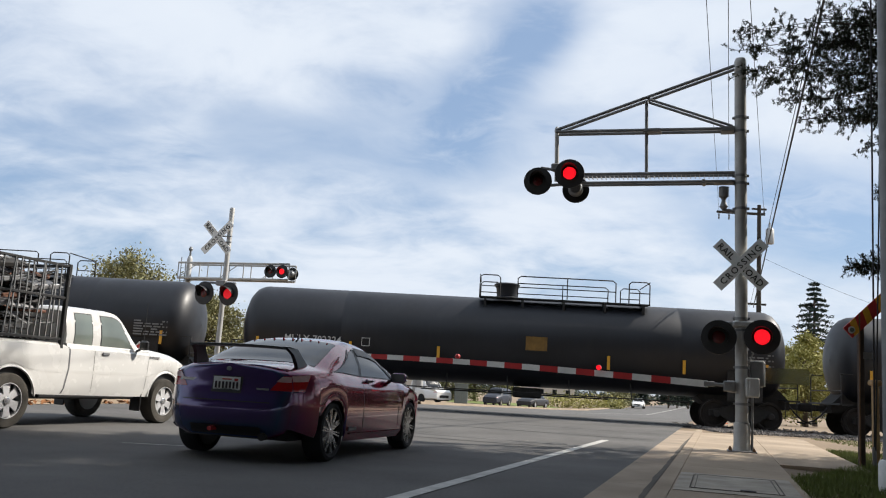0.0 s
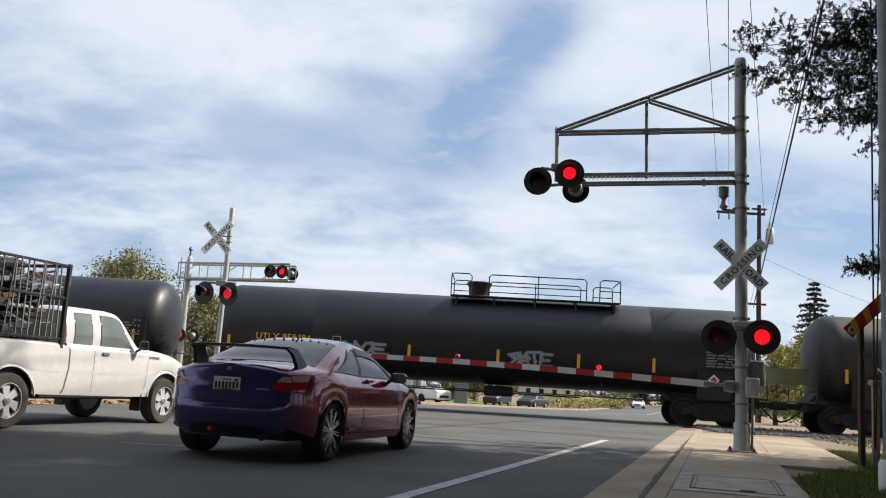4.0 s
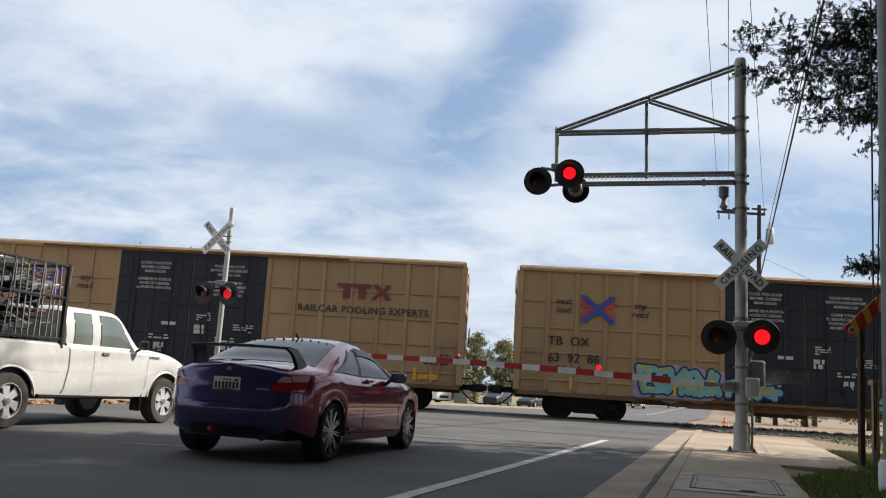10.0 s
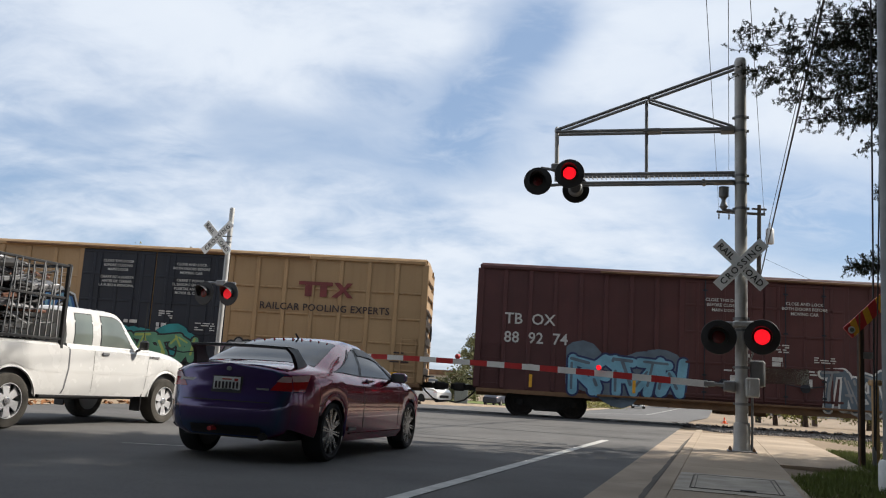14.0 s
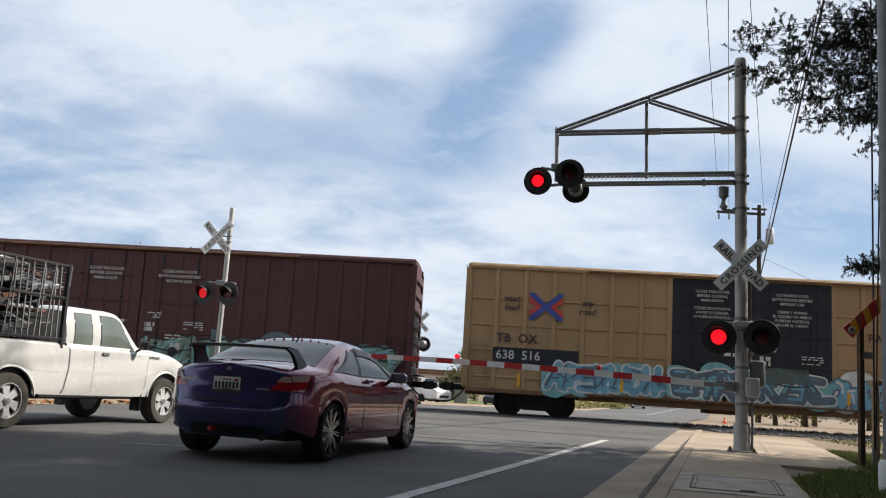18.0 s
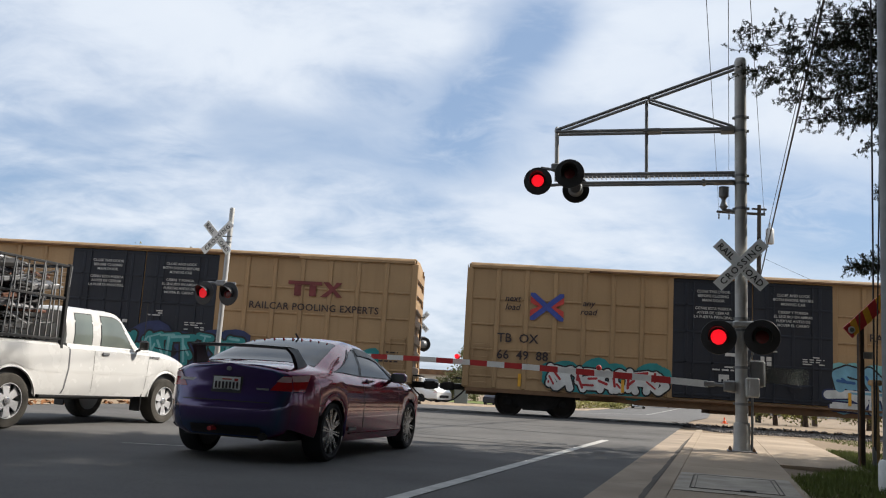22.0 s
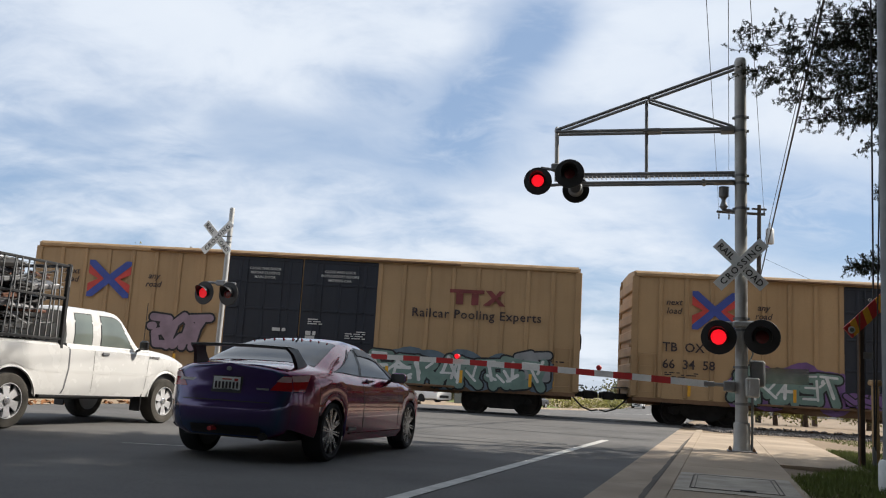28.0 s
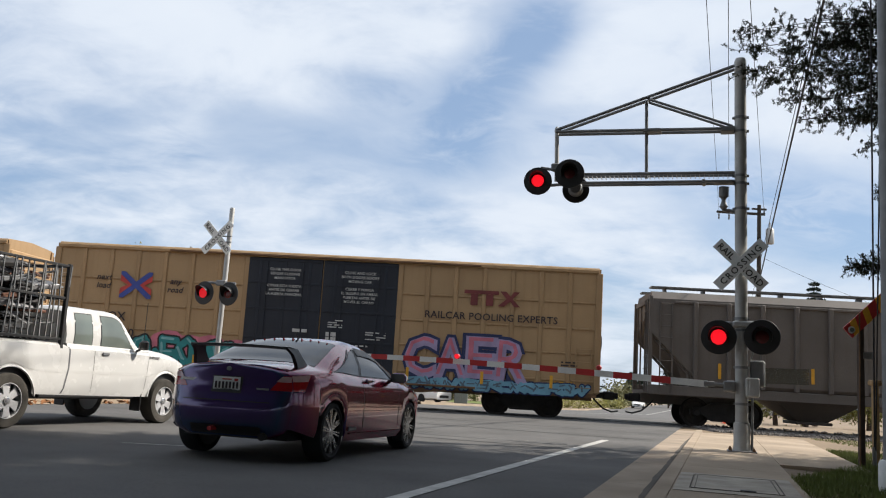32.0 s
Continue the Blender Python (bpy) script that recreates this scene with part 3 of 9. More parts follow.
# sleepers on the open track, concrete panels in the crossing
sl = Mesh().box(-0.115, 0.115, -1.3, 1.3, -0.22, -0.09, 0.015).made("sleeper")
sleepers = thing("track_sleepers", "dark timber sleepers under the rails", "sleepers", kind="structure")
for i in range(40):
    p = track(9.2 + i * 0.6, 0, 0)
    part("sleeper", sl, M_RUST, sleepers, at=pose(p.x, p.y, 0.02, 0, 0, -3.66))
panels = thing("crossing_panels", "dark rubber and concrete crossing panels between the rails", "crossing panels", kind="structure")
for i in range(8):
    for o0, o1 in ((-1.45, -0.79), (-0.64, 0.64), (0.79, 1.45)):
        m = Mesh()
        s0, s1 = -11.4 + i * 2.5, -11.4 + i * 2.5 + 2.48
        low = [track(s, o, -0.05) for s, o in ((s0, o0), (s1, o0), (s1, o1), (s0, o1))]
        top = [track(s, o, 0.008) for s, o in ((s0, o0), (s1, o0), (s1, o1), (s0, o1))]
        m.add(low + top, [(4, 5, 6, 7), (0, 1, 5, 4), (1, 2, 6, 5), (2, 3, 7, 6), (3, 0, 4, 7)])
        part("panel", m, M_ASPHALT2, panels)


# ---- grass verge ----
def verge():
    m = Mesh()
    m.sheet([[road(a, b, SW - 0.05 + 0.03 * noise.noise(Vector((a, b, 0)))) for b in (0.83, 1.4, 2, 3, 4, 6, 9, 14)] for a in [-6 + 0.9 * i for i in range(28)]])
    setting("verge", m, M_EARTH, "soil of the grass verge beside the pavement")
    blades = Mesh()
    r = random.Random(3)
    for i in range(44000):
        a, b = r.uniform(6.0, 19.2), 0.80 + abs(r.gauss(0, 2.0))
        if a > 11.3 and b < min(2.0, 0.82 + (a - 11.3) * 0.36):
            continue
        if noise.noise(Vector((a * 0.8, b * 0.8, 3))) > 0.28 and r.random() < 0.7:
            continue
        p = road(a, b, SW - 0.03)
        h, w, t = r.uniform(0.04, 0.10), r.uniform(0.004, 0.008), r.uniform(0, 6.28)
        d = Vector((math.cos(t), math.sin(t), 0))
        lean = Vector((r.uniform(-0.03, 0.03), r.uniform(-0.03, 0.03), h))
        blades.add([p - d * w, p + d * w, p + lean], [(0, 1, 2)])
    for i in range(9000):
        s, o = r.uniform(10.5, 22), r.uniform(-12, -6.6)
        p = track(s, o, 0.0)
        bb = p.dot(ROAD_N)
        if bb < 2.1:
            continue
        h, w, t = r.uniform(0.03, 0.07), r.uniform(0.006, 0.012), r.uniform(0, 6.28)
        d = Vector((math.cos(t), math.sin(t), 0))
        p.z = 0.02
        blades.add([p - d * w, p + d * w, p + Vector((r.uniform(-0.03, 0.03), r.uniform(-0.03, 0.03), h))], [(0, 1, 2)])
    tagged(part("grass", blades, M_GRASS), "short green grass on the verge", "grass", kind="stuff")


verge()

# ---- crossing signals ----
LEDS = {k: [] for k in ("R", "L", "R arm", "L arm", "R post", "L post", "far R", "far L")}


def lamp(parent, x, y, z, phase=None, face=1, r=0.30, tilt=0.0):
    """A flashing-light unit facing local +y (face=1) or -y: backing disc, housing, hood, dark lens and a pivoting lit panel."""
    m = pose(x, y, z, 0, 0, (0 if face > 0 else 180) + tilt)
    k = r / 0.30
    disc = shared(("lamp_disc", r), lambda: Mesh().turned([(0.136 * k, 0.01), (0.30 * k, 0.0), (0.305 * k, 0.012), (0.30 * k, 0.026), (0.136 * k, 0.03)], 32, pose(0, 0, 0, -90)).made("backing_disc", 35))
    d = part("lamp", disc, M_BLACK, parent, "round black signal lamp with a hood", at=m)
    hood = Mesh()
    rows = []
    for i in range(13):
        a = math.pi * (-0.15 + 1.3 * i / 12)
        rows.append([(math.cos(a) * 0.165 * k, 0.02, math.sin(a) * 0.165 * k), (math.cos(a) * 0.172 * k, (0.10 + 0.20 * max(0.0, math.sin(a))) * k, math.sin(a) * 0.172 * k)])
    hood.sheet(rows)
    part("hood", shared(("hood", r), lambda: hood.made("hood", 50)), M_BLACK, d)
    part("housing", shared(("housing", r), lambda: Mesh().turned([(0.17 * k, 0.0), (0.17 * k, 0.10 * k), (0.12 * k, 0.2 * k), (0.03, 0.22 * k)], 20, pose(0, 0, 0, 90)).made("housing", 35)), M_GALVD, d)
    part("lens", shared(("lens", r), lambda: Mesh().turned([(0.136 * k, 0.0), (0.11 * k, 0.025 * k), (0.06 * k, 0.038 * k), (0.001, 0.042 * k)], 24, pose(0, 0.008, 0, -90)).made("lens", 60)), M_LENS, d, "dark red glass lens")
    if phase:
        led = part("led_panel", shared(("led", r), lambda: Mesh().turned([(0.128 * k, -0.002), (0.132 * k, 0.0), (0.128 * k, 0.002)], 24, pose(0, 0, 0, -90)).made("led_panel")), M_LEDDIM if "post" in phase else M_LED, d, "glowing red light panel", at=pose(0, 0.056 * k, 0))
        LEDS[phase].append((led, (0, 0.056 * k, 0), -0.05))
    return d


def crossbuck(parent, x, y, z, k=1.0, face=1, tilt=0.0, back=False):
    """Two crossed boards that read RAILROAD CROSSING."""
    h, w = 0.61 * k, 0.114 * k
    for sgn, text in ((1, "CROSSING"), (-1, "RAIL    ROAD")):
        yy = y + face * (0.012 if sgn > 0 else 0.0)
        b = Mesh().box(-h, h, -0.004, 0.004, -w, w, 0.0)
        turn = pose(x, yy, z, 0, 0, 180 if face > 0 else 0) @ pose(0, 0, 0, 0, -45 * sgn, 0)
        board = part("crossbuck_board", shared(("buck", k, back), lambda: b.made("crossbuck_board")), M_GALVD if back else M_SIGNW, parent, at=turn)
        if not back:
            size = 0.178 * k
            lettering(text, size, M_INK, board, pose(0, -0.009, -0.064 * k, 90), "CENTER", 0, 1.26 if sgn > 0 else 1.06)


def mast_signal():
    stand = Matrix.Translation((5.2686, 15.256, SW)) @ pose(0, 0, 0, 0, -0.68, 0) @ pose(0, 0, 0, 0, 0, 162.3)
    t = thing("cantilever_signal", "galvanised cantilever crossing signal with red flashing lamps", "crossing signal", at=stand)
    part("mast", Mesh().turned([(0.106, 0.0), (0.104, 5.0), (0.100, 6.84), (0.106, 6.86), (0.106, 6.93), (0.085, 6.985), (0.03, 7.0)], 24), M_GALV, t, smooth=35)
    part("base_sleeve", Mesh().turned([(0.165, 0.0), (0.150, 0.05), (0.136, 0.12), (0.136, 0.46), (0.126, 0.485), (0.106, 0.49)], 24), M_GALV, t, "pale galvanised base sleeve", smooth=35)
    part("base_plate", Mesh().box(-0.24, 0.24, -0.24, 0.24, 0.0, 0.022, 0.008), M_GALVD, t)
    bolt = Mesh().bar((0, 0, 0), (0, 0, 0.055), 0.018, n=6).bar((0, 0, 0.0), (0, 0, 0.028), 0.032, n=6).made("anchor_bolt")
    for x in (-0.19, 0.19):
        for y in (-0.19, 0.19):
            part("anchor_bolt", bolt, M_RUST, t, at=pose(x, y, 0.02))
    band = Mesh().turned([(0.10, -0.022), (0.112, -0.022), (0.112, 0.022), (0.10, 0.022)], 20).box(0.10, 0.142, -0.016, 0.016, -0.02, 0.02).box(-0.142, -0.10, -0.016, 0.016, -0.02, 0.02).made("clamp_band", 35)
    for z in (6.70, 5.874, 5.62, 4.80, 4.66, 4.206, 2.26, 2.06, 1.42, 0.80):
        part("clamp_band", band, M_GALVD, t, at=pose(0, 0, z))
    # truss arms: twin tubes
    for yy in (-0.10, 0.10):
        part("arm_tube", Mesh().bar((0.1, yy, 5.655), (3.32, yy, 5.725), 0.030, n=10), M_GALVD, t, smooth=40)
        part("arm_tube", Mesh().bar((0.1, yy, 4.845), (2.95, yy, 4.885), 0.028, n=10), M_GALVD, t, smooth=40)
        part("arm_tube", Mesh().bar((0.1, yy, 4.690), (2.95, yy, 4.720), 0.026, n=10), M_GALVD, t, smooth=40)
        part("brace_tube", Mesh().bar((0.1, yy, 6.825), (3.32, yy, 5.755), 0.030, n=10), M_GALVD, t, smooth=40)
        part("brace_tube", Mesh().bar((1.62, yy, 6.28), (0.14, yy, 5.70), 0.025, n=10), M_GALVD, t, smooth=40)
    part("post_tube", Mesh().bar((1.655, 0, 6.28), (1.64, 0, 4.80), 0.030, n=10), M_GALVD, t, smooth=40)
    part("hanger_tube", Mesh().bar((3.32, 0, 5.80), (3.30, 0, 4.78), 0.040, n=12).turned([(0.046, 0), (0.046, 0.05), (0.02, 0.09)], 12, pose(3.32, 0, 5.76)), M_GALV, t, smooth=40)
    part("truss_plate", Mesh().box(1.38, 1.70, -0.13, 0.13, 5.655, 5.715, 0.01), M_GALVD, t)
    part("truss_plate", Mesh().box(0.10, 0.34, -0.13, 0.13, 5.61, 5.70, 0.01), M_GALVD, t)
    part("truss_plate", Mesh().box(0.10, 0.46, -0.12, 0.12, 4.665, 4.715, 0.01), M_GALVD, t)
    part("arm_clamp", Mesh().box(0.60, 0.66, -0.13, 0.13, 4.655, 4.735, 0.01), M_GALVD, t)
    gb = Mesh().box(-0.006, 0.006, -0.12, 0.12, 4.79, 4.815).made("grating_bar")
    for i in range(34):
        part("grating_bar", gb, M_GALV, t, at=pose(0.22 + i * 0.08, 0, 0.012 * i * 0.08))
    part("lamp_bracket", Mesh().bar((2.95, 0.0, 4.73), (3.64, 0.0, 4.70), 0.030, n=10).bar((3.30, 0, 5.00), (3.60, 0.05, 5.04), 0.030, n=8).bar((3.0, 0.16, 4.9), (3.0, -0.2, 4.70), 0.03, n=8).box(3.24, 3.40, -0.09, 0.09, 4.98, 5.12, 0.02), M_GALVD, t, smooth=40)
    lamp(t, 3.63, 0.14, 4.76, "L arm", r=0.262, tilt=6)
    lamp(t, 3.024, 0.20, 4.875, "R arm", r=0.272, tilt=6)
    lamp(t, 2.955, -0.14, 4.645, None, face=-1, r=0.25, tilt=6)
    # bell
    part("bell", Mesh().turned([(0.02, -0.02), (0.055, 0.02), (0.075, 0.05), (0.05, 0.11), (0.035, 0.16), (0.05, 0.20), (0.085, 0.235), (0.085, 0.40), (0.07, 0.41)], 20, pose(0.29, 0.0, 4.20)).bar((0.1, 0, 4.16), (0.29, 0, 4.19), 0.032, n=10), M_GALVD, t, "grey crossing bell", smooth=40)
    crossbuck(t, 0.012, 0.16, 3.186, 0.9)
    part("buck_clamp", Mesh().box(-0.05, 0.05, 0.09, 0.15, 3.11, 3.26, 0.01), M_GALVD, t)
    part("junction_box", Mesh().box(-0.30, 0.15, -0.04, 0.12, 2.10, 2.22, 0.03), M_GALV, t, smooth=40)
    part("cross_tube", Mesh().bar((-0.32, 0.06, 2.17), (0.40, 0.06, 2.17), 0.033, n=10).bar((-0.32, 0.06, 2.17), (-0.32, 0.10, 1.95), 0.025, n=8).bar((0.38, 0.06, 2.17), (0.38, 0.10, 1.95), 0.025, n=8), M_GALVD, t, smooth=40)
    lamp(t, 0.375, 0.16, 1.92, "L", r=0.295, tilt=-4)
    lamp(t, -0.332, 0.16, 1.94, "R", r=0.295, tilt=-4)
    # gate drive
    part("drive_box", Mesh().box(-0.285, -0.06, 0.02, 0.24, 0.915, 1.25, 0.025), M_GALV, t, "grey gate drive box", smooth=40)
    part("drive_door", Mesh().box(-0.275, -0.12, 0.235, 0.252, 0.93, 1.235, 0.008), M_GALV, t)
    part("drive_hub", Mesh().bar((0.08, -0.05, 1.09), (0.24, -0.05, 1.09), 0.10, n=14), M_GALVD, t, smooth=40)
    part("relay_box", Mesh().box(-0.37, -0.14, -0.20, 0.0, 1.10, 1.55, 0.025), M_GALVD, t, smooth=40)
    part("relay_rim", Mesh().path([(-0.145, 0.006, 1.55), (-0.36, 0.006, 1.535), (-0.375, 0.006, 1.50), (-0.375, 0.006, 1.11)], 0.009, 6), M_SIGNW, t)
    part("cable_conduit", Mesh().path([(-0.16, 0.02, 0.0), (-0.17, 0.02, 0.55), (-0.17, 0.05, 0.92)], 0.022, 8), M_GALVD, t, smooth=40)
    part("cable_conduit", Mesh().path([(-0.12, -0.03, 1.5), (-0.19, 0.0, 1.66), (-0.13, 0.02, 1.8), (-0.12, -0.02, 2.1)], 0.014, 8), M_GALVD, t, smooth=40)
    part("side_sheet", Mesh().box(-1.10, -0.40, -0.284, -0.276, 1.17, 1.44), M_SMOKED, t, "smoky translucent sheet beside the gate drive")
    gate = thing("gate_arm", "lowered red and white striped crossing gate arm", "gate arm", at=stand)
    part("arm_root", Mesh().box(0.10, 0.30, 0.04, 0.16, 1.00, 1.18, 0.02).bar((0.3, 0.115, 1.11), (0.52, 0.115, 1.115), 0.035, n=8).box(0.44, 0.62, 0.085, 0.145, 1.07, 1.16, 0.01), M_GALVD, gate, smooth=40)

    def arm_z(x):
        return 1.115 + 0.255 * math.sin((x - 0.6) / 7.0 * math.pi / 2)

    cuts = [0.55, 1.174] + [1.174 + 0.331 * (k + 1) for k in range(20)]
    for i, (xa, xb) in enumerate(zip(cuts, cuts[1:])):
        za, zb = arm_z(xa), arm_z(xb)
        ha, hb = 0.060 - 0.002 * xa, 0.060 - 0.002 * xb
        m = Mesh()
        m.add([(xa, 0.10, za - ha), (xb, 0.10, zb - hb), (xb, 0.13, zb - hb), (xa, 0.13, za - ha), (xa, 0.10, za + ha), (xb, 0.10, zb + hb), (xb, 0.13, zb + hb), (xa, 0.13, za + ha)],
              [(0, 1, 2, 3), (4, 7, 6, 5), (0, 4, 5, 1), (1, 5, 6, 2), (2, 6, 7, 3), (3, 7, 4, 0)])
        part("stripe", m, M_RED if i % 2 == 1 else M_WHITE, gate)
    for x, z, ph in ((2.42, 1.318, "R"), (5.06, 1.424, "L"), (7.3, 1.45, "L")):
        d = part("arm_lamp", Mesh().turned([(0.048, -0.02), (0.048, 0.03), (0.036, 0.05), (0.0, 0.055)], 14, pose(x, 0.115, z, -90)).bar((x, 0.115, z - 0.10), (x, 0.115, z - 0.02), 0.012, n=6), M_RED, gate, "small red gate lamp", smooth=40)
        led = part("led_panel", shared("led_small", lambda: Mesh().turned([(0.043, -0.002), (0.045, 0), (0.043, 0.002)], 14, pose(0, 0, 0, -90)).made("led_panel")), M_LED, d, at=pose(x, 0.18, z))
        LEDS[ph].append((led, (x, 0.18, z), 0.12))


mast_signal()


def post_signal(p, z_top, z_buck, z_lamp, turn, name, label, phases, back=False, k=1.0, lean=0.0):
    t = thing(name, label, "crossing signal", at=Matrix.Translation(p) @ pose(0, 0, 0, 0, lean, 0) @ pose(0, 0, 0, 0, 0, turn))
    part("post", Mesh().turned([(0.075, 0.0), (0.075, z_top - 0.05), (0.06, z_top), (0.0, z_top + 0.01)], 18), M_GALV, t, smooth=35)
    part("base_sleeve", Mesh().turned([(0.16, 0.0), (0.16, 0.5), (0.08, 0.55)], 18), M_GALVD, t, smooth=35)
    f = -1 if back else 1
    crossbuck(t, 0.33 if not back else -0.1, 0.11, z_buck, k, 1, back=False)
    part("buck_clamp", Mesh().box(-0.12, 0.4, 0.06, 0.10, z_buck + 0.03, z_buck + 0.06).box(-0.12, 0.4, 0.06, 0.10, z_buck - 0.14, z_buck - 0.11), M_GALVD, t)
    part("cross_tube", Mesh().bar((-0.42, 0.08, z_lamp + 0.32), (0.52, 0.08, z_lamp + 0.32), 0.035, n=10).box(-0.1, 0.2, 0.0, 0.16, z_lamp + 0.24, z_lamp + 0.40, 0.02), M_GALVD, t, smooth=40)
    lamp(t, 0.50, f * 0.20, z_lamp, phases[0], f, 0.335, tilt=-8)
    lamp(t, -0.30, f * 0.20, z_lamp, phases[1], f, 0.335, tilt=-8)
    part("drive_box", Mesh().box(-0.35, 0.1, -0.3, 0.0, 0.75, 1.25, 0.03), M_GALV, t, smooth=40)


post_signal(Vector((-6.31, 25.5, 0)), 5.65, 4.74, 3.09, 162.3, "post_signal", "grey crossing signal post with crossbuck and red lamps", ("L post", "R post"), lean=0.6)
post_signal(Vector((-0.98, 42.0, fall(42))), 5.10, 3.85, 2.80, 162.3, "post_signal", "far crossing signal post seen from behind", (None, None), back=True)


def far_cantilever():
    o = Vector((-12.1, 42.0, fall(42)))
    t = thing("far_cantilever_signal", "grey truss cantilever crossing signal across the track", "crossing signal", at=Matrix.Translation(o) @ pose(0, 0, 0, 0, 0, -17.7))
    part("mast", Mesh().turned([(0.14, 0), (0.13, 6.2), (0.10, 6.3), (0.05, 6.35)], 16), M_GALV, t, smooth=35)
    part("finial", Mesh().bar((0, 0, 6.3), (0, 0, 6.75), 0.05, n=8).turned([(0.08, 0), (0.10, 0.08), (0.05, 0.2)], 10, pose(0, 0, 6.6)), M_GALVD, t)
    ch = Mesh().bar((-0.35, 0, 0), (5.5, 0, 0), 0.05, n=8).made("truss_chord", 40)
    for y in (-0.35, 0.35):
        part("truss_chord", ch, M_GALV, t, at=pose(0, y, 5.25))
        part("truss_chord", ch, M_GALV, t, at=pose(0, y, 5.98))
    v = Mesh().bar((0, 0, 0), (0, 0, 0.73), 0.025, n=6).made("truss_post")
    for i in range(6):
        for y in (-0.35, 0.35):
            part("truss_post", v, M_GALV, t, at=pose(-0.35 + i * 1.17, y, 5.25))
    dgl = Mesh().bar((0, 0, 0), (1.11, 0, 0.73), 0.022, n=6).made("truss_diagonal")
    for i in (0, 2, 4):
        part("truss_diagonal", dgl, M_GALV, t, at=pose(-0.35 + i * 1.11, -0.35, 5.25))
    part("walkway", Mesh().box(-0.3, 5.2, -0.3, 0.3, 5.28, 5.31), M_GALVD, t)
    part("cage", Mesh().path([(5.0, -0.4, 5.25), (5.55, -0.4, 5.3), (5.55, -0.4, 6.0), (5.0, -0.4, 6.0)], 0.02, 6), M_GALVD, t)
    # ladder
    part("ladder_rail", Mesh().bar((-0.45, 0, 0.4), (-0.45, 0, 6.3), 0.02, n=6).bar((-0.2, 0, 0.4), (-0.2, 0, 6.0), 0.02, n=6), M_GALVD, t)
    rg = Mesh().bar((-0.45, 0, 0), (-0.2, 0, 0), 0.012, n=5).made("rung")
    for i in range(18):
        part("rung", rg, M_GALVD, t, at=pose(0, 0, 0.5 + i * 0.31))
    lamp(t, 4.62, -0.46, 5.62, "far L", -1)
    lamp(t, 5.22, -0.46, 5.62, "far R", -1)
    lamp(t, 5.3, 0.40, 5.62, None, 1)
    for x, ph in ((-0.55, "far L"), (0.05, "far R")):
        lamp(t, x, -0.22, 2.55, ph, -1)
    lamp(t, 0.45, 0.25, 2.55, None, 1)


far_cantilever()


# ---- posts and poles at the pavement ----
def roadside():
    t = thing("utility_pole", "grey metal utility pole on the verge", "utility pole", at=pose(4.925, 9.5, SW - 0.03))
    part("shaft", Mesh().turned([(0.15, 0.0), (0.135, 0.5), (0.115, 9.5)], 20), M_GALVD, t, smooth=40)
    part("base_guard", Mesh().turned([(0.185, 0.0), (0.185, 0.30), (0.165, 0.34), (0.14, 0.35)], 20), M_WHITE, t, "white base guard", smooth=40)
    t = thing("marker_post", "weathered dark post with a striped hazard board", "marker post", at=pose(6.42, 13.4, SW - 0.03))
    part("post", Mesh().box(-0.042, 0.042, -0.042, 0.042, 0, 2.16, 0.01), mat("dark_timber", (0.05, 0.035, 0.028), 0.85, vary=0.3, scale=6, grain=0.2), t)
    part("bracket", Mesh().box(0.02, 0.16, -0.05, -0.02, 1.62, 1.72), M_GALVD, t)
    part("thin_stake", Mesh().bar((-0.08, -0.12, 0.0), (-0.06, -0.10, 2.3), 0.012, n=8), M_RUST, t, "thin rusty steel stake")
    b = part("hazard_board", Mesh().box(-0.16, 0.78, -0.012, 0.012, -0.10, 0.10), M_RED, t, "board with red and yellow diagonal stripes", at=pose(-0.12, -0.09, 2.10, 0, -44, 0))
    st = Mesh().prism([(-0.02, -0.10), (0.09, -0.10), (0.18, 0.10), (0.07, 0.10)], -0.019, -0.014).made("yellow_stripe")
    for i in range(3):
        part("yellow_stripe", st, M_YELLOW, b, at=pose(-0.10 + i * 0.27, 0, 0))
    part("badge", Mesh().turned([(0.055, 0), (0.055, 0.006), (0.0, 0.008)], 16, pose(-0.09, -0.02, 0.0, 90)), M_WHITE, b)
    part("badge_ring", Mesh().turned([(0.033, 0), (0.033, 0.004), (0.0, 0.005)], 14, pose(-0.09, -0.03, 0.0, 90)), M_GREENBOX, b)
    t = thing("wooden_stake", "short tan wooden post with a cap", "post", at=pose(6.93, 14.0, SW - 0.03))
    part("post", Mesh().box(-0.045, 0.045, -0.045, 0.045, 0, 1.24, 0.01), M_WOOD, t)
    part("cap", Mesh().box(-0.085, 0.085, -0.085, 0.085, 1.24, 1.33, 0.02), M_WOOD, t)
    t = thing("guy_wire", "taut dark guy wire with a dull guard", "cable", at=pose(0, 0, 0))
    part("wire", Mesh().bar((6.72, 13.6, 0.02), (5.0, 9.6, 9.2), 0.012, n=6), M_WIRE, t)
    part("wire", Mesh().bar((6.66, 13.5, 0.02), (6.62, 13.3, 9.5), 0.014, n=6), M_WIRE, t)
    part("anchor", Mesh().bar((6.66, 13.5, 0.0), (6.66, 13.5, 0.34), 0.03, n=8), M_GALVD, t)


roadside()


def sagging(p, q, sag, r, n=18):
    m = Mesh()
    p, q = Vector(p), Vector(q)
    pts = []
    for i in range(n + 1):
        k = i / n
        v = p.lerp(q, k)
        v.z -= 4 * sag * k * (1 - k)
        pts.append(v)
    return m.path(pts, r, 6)


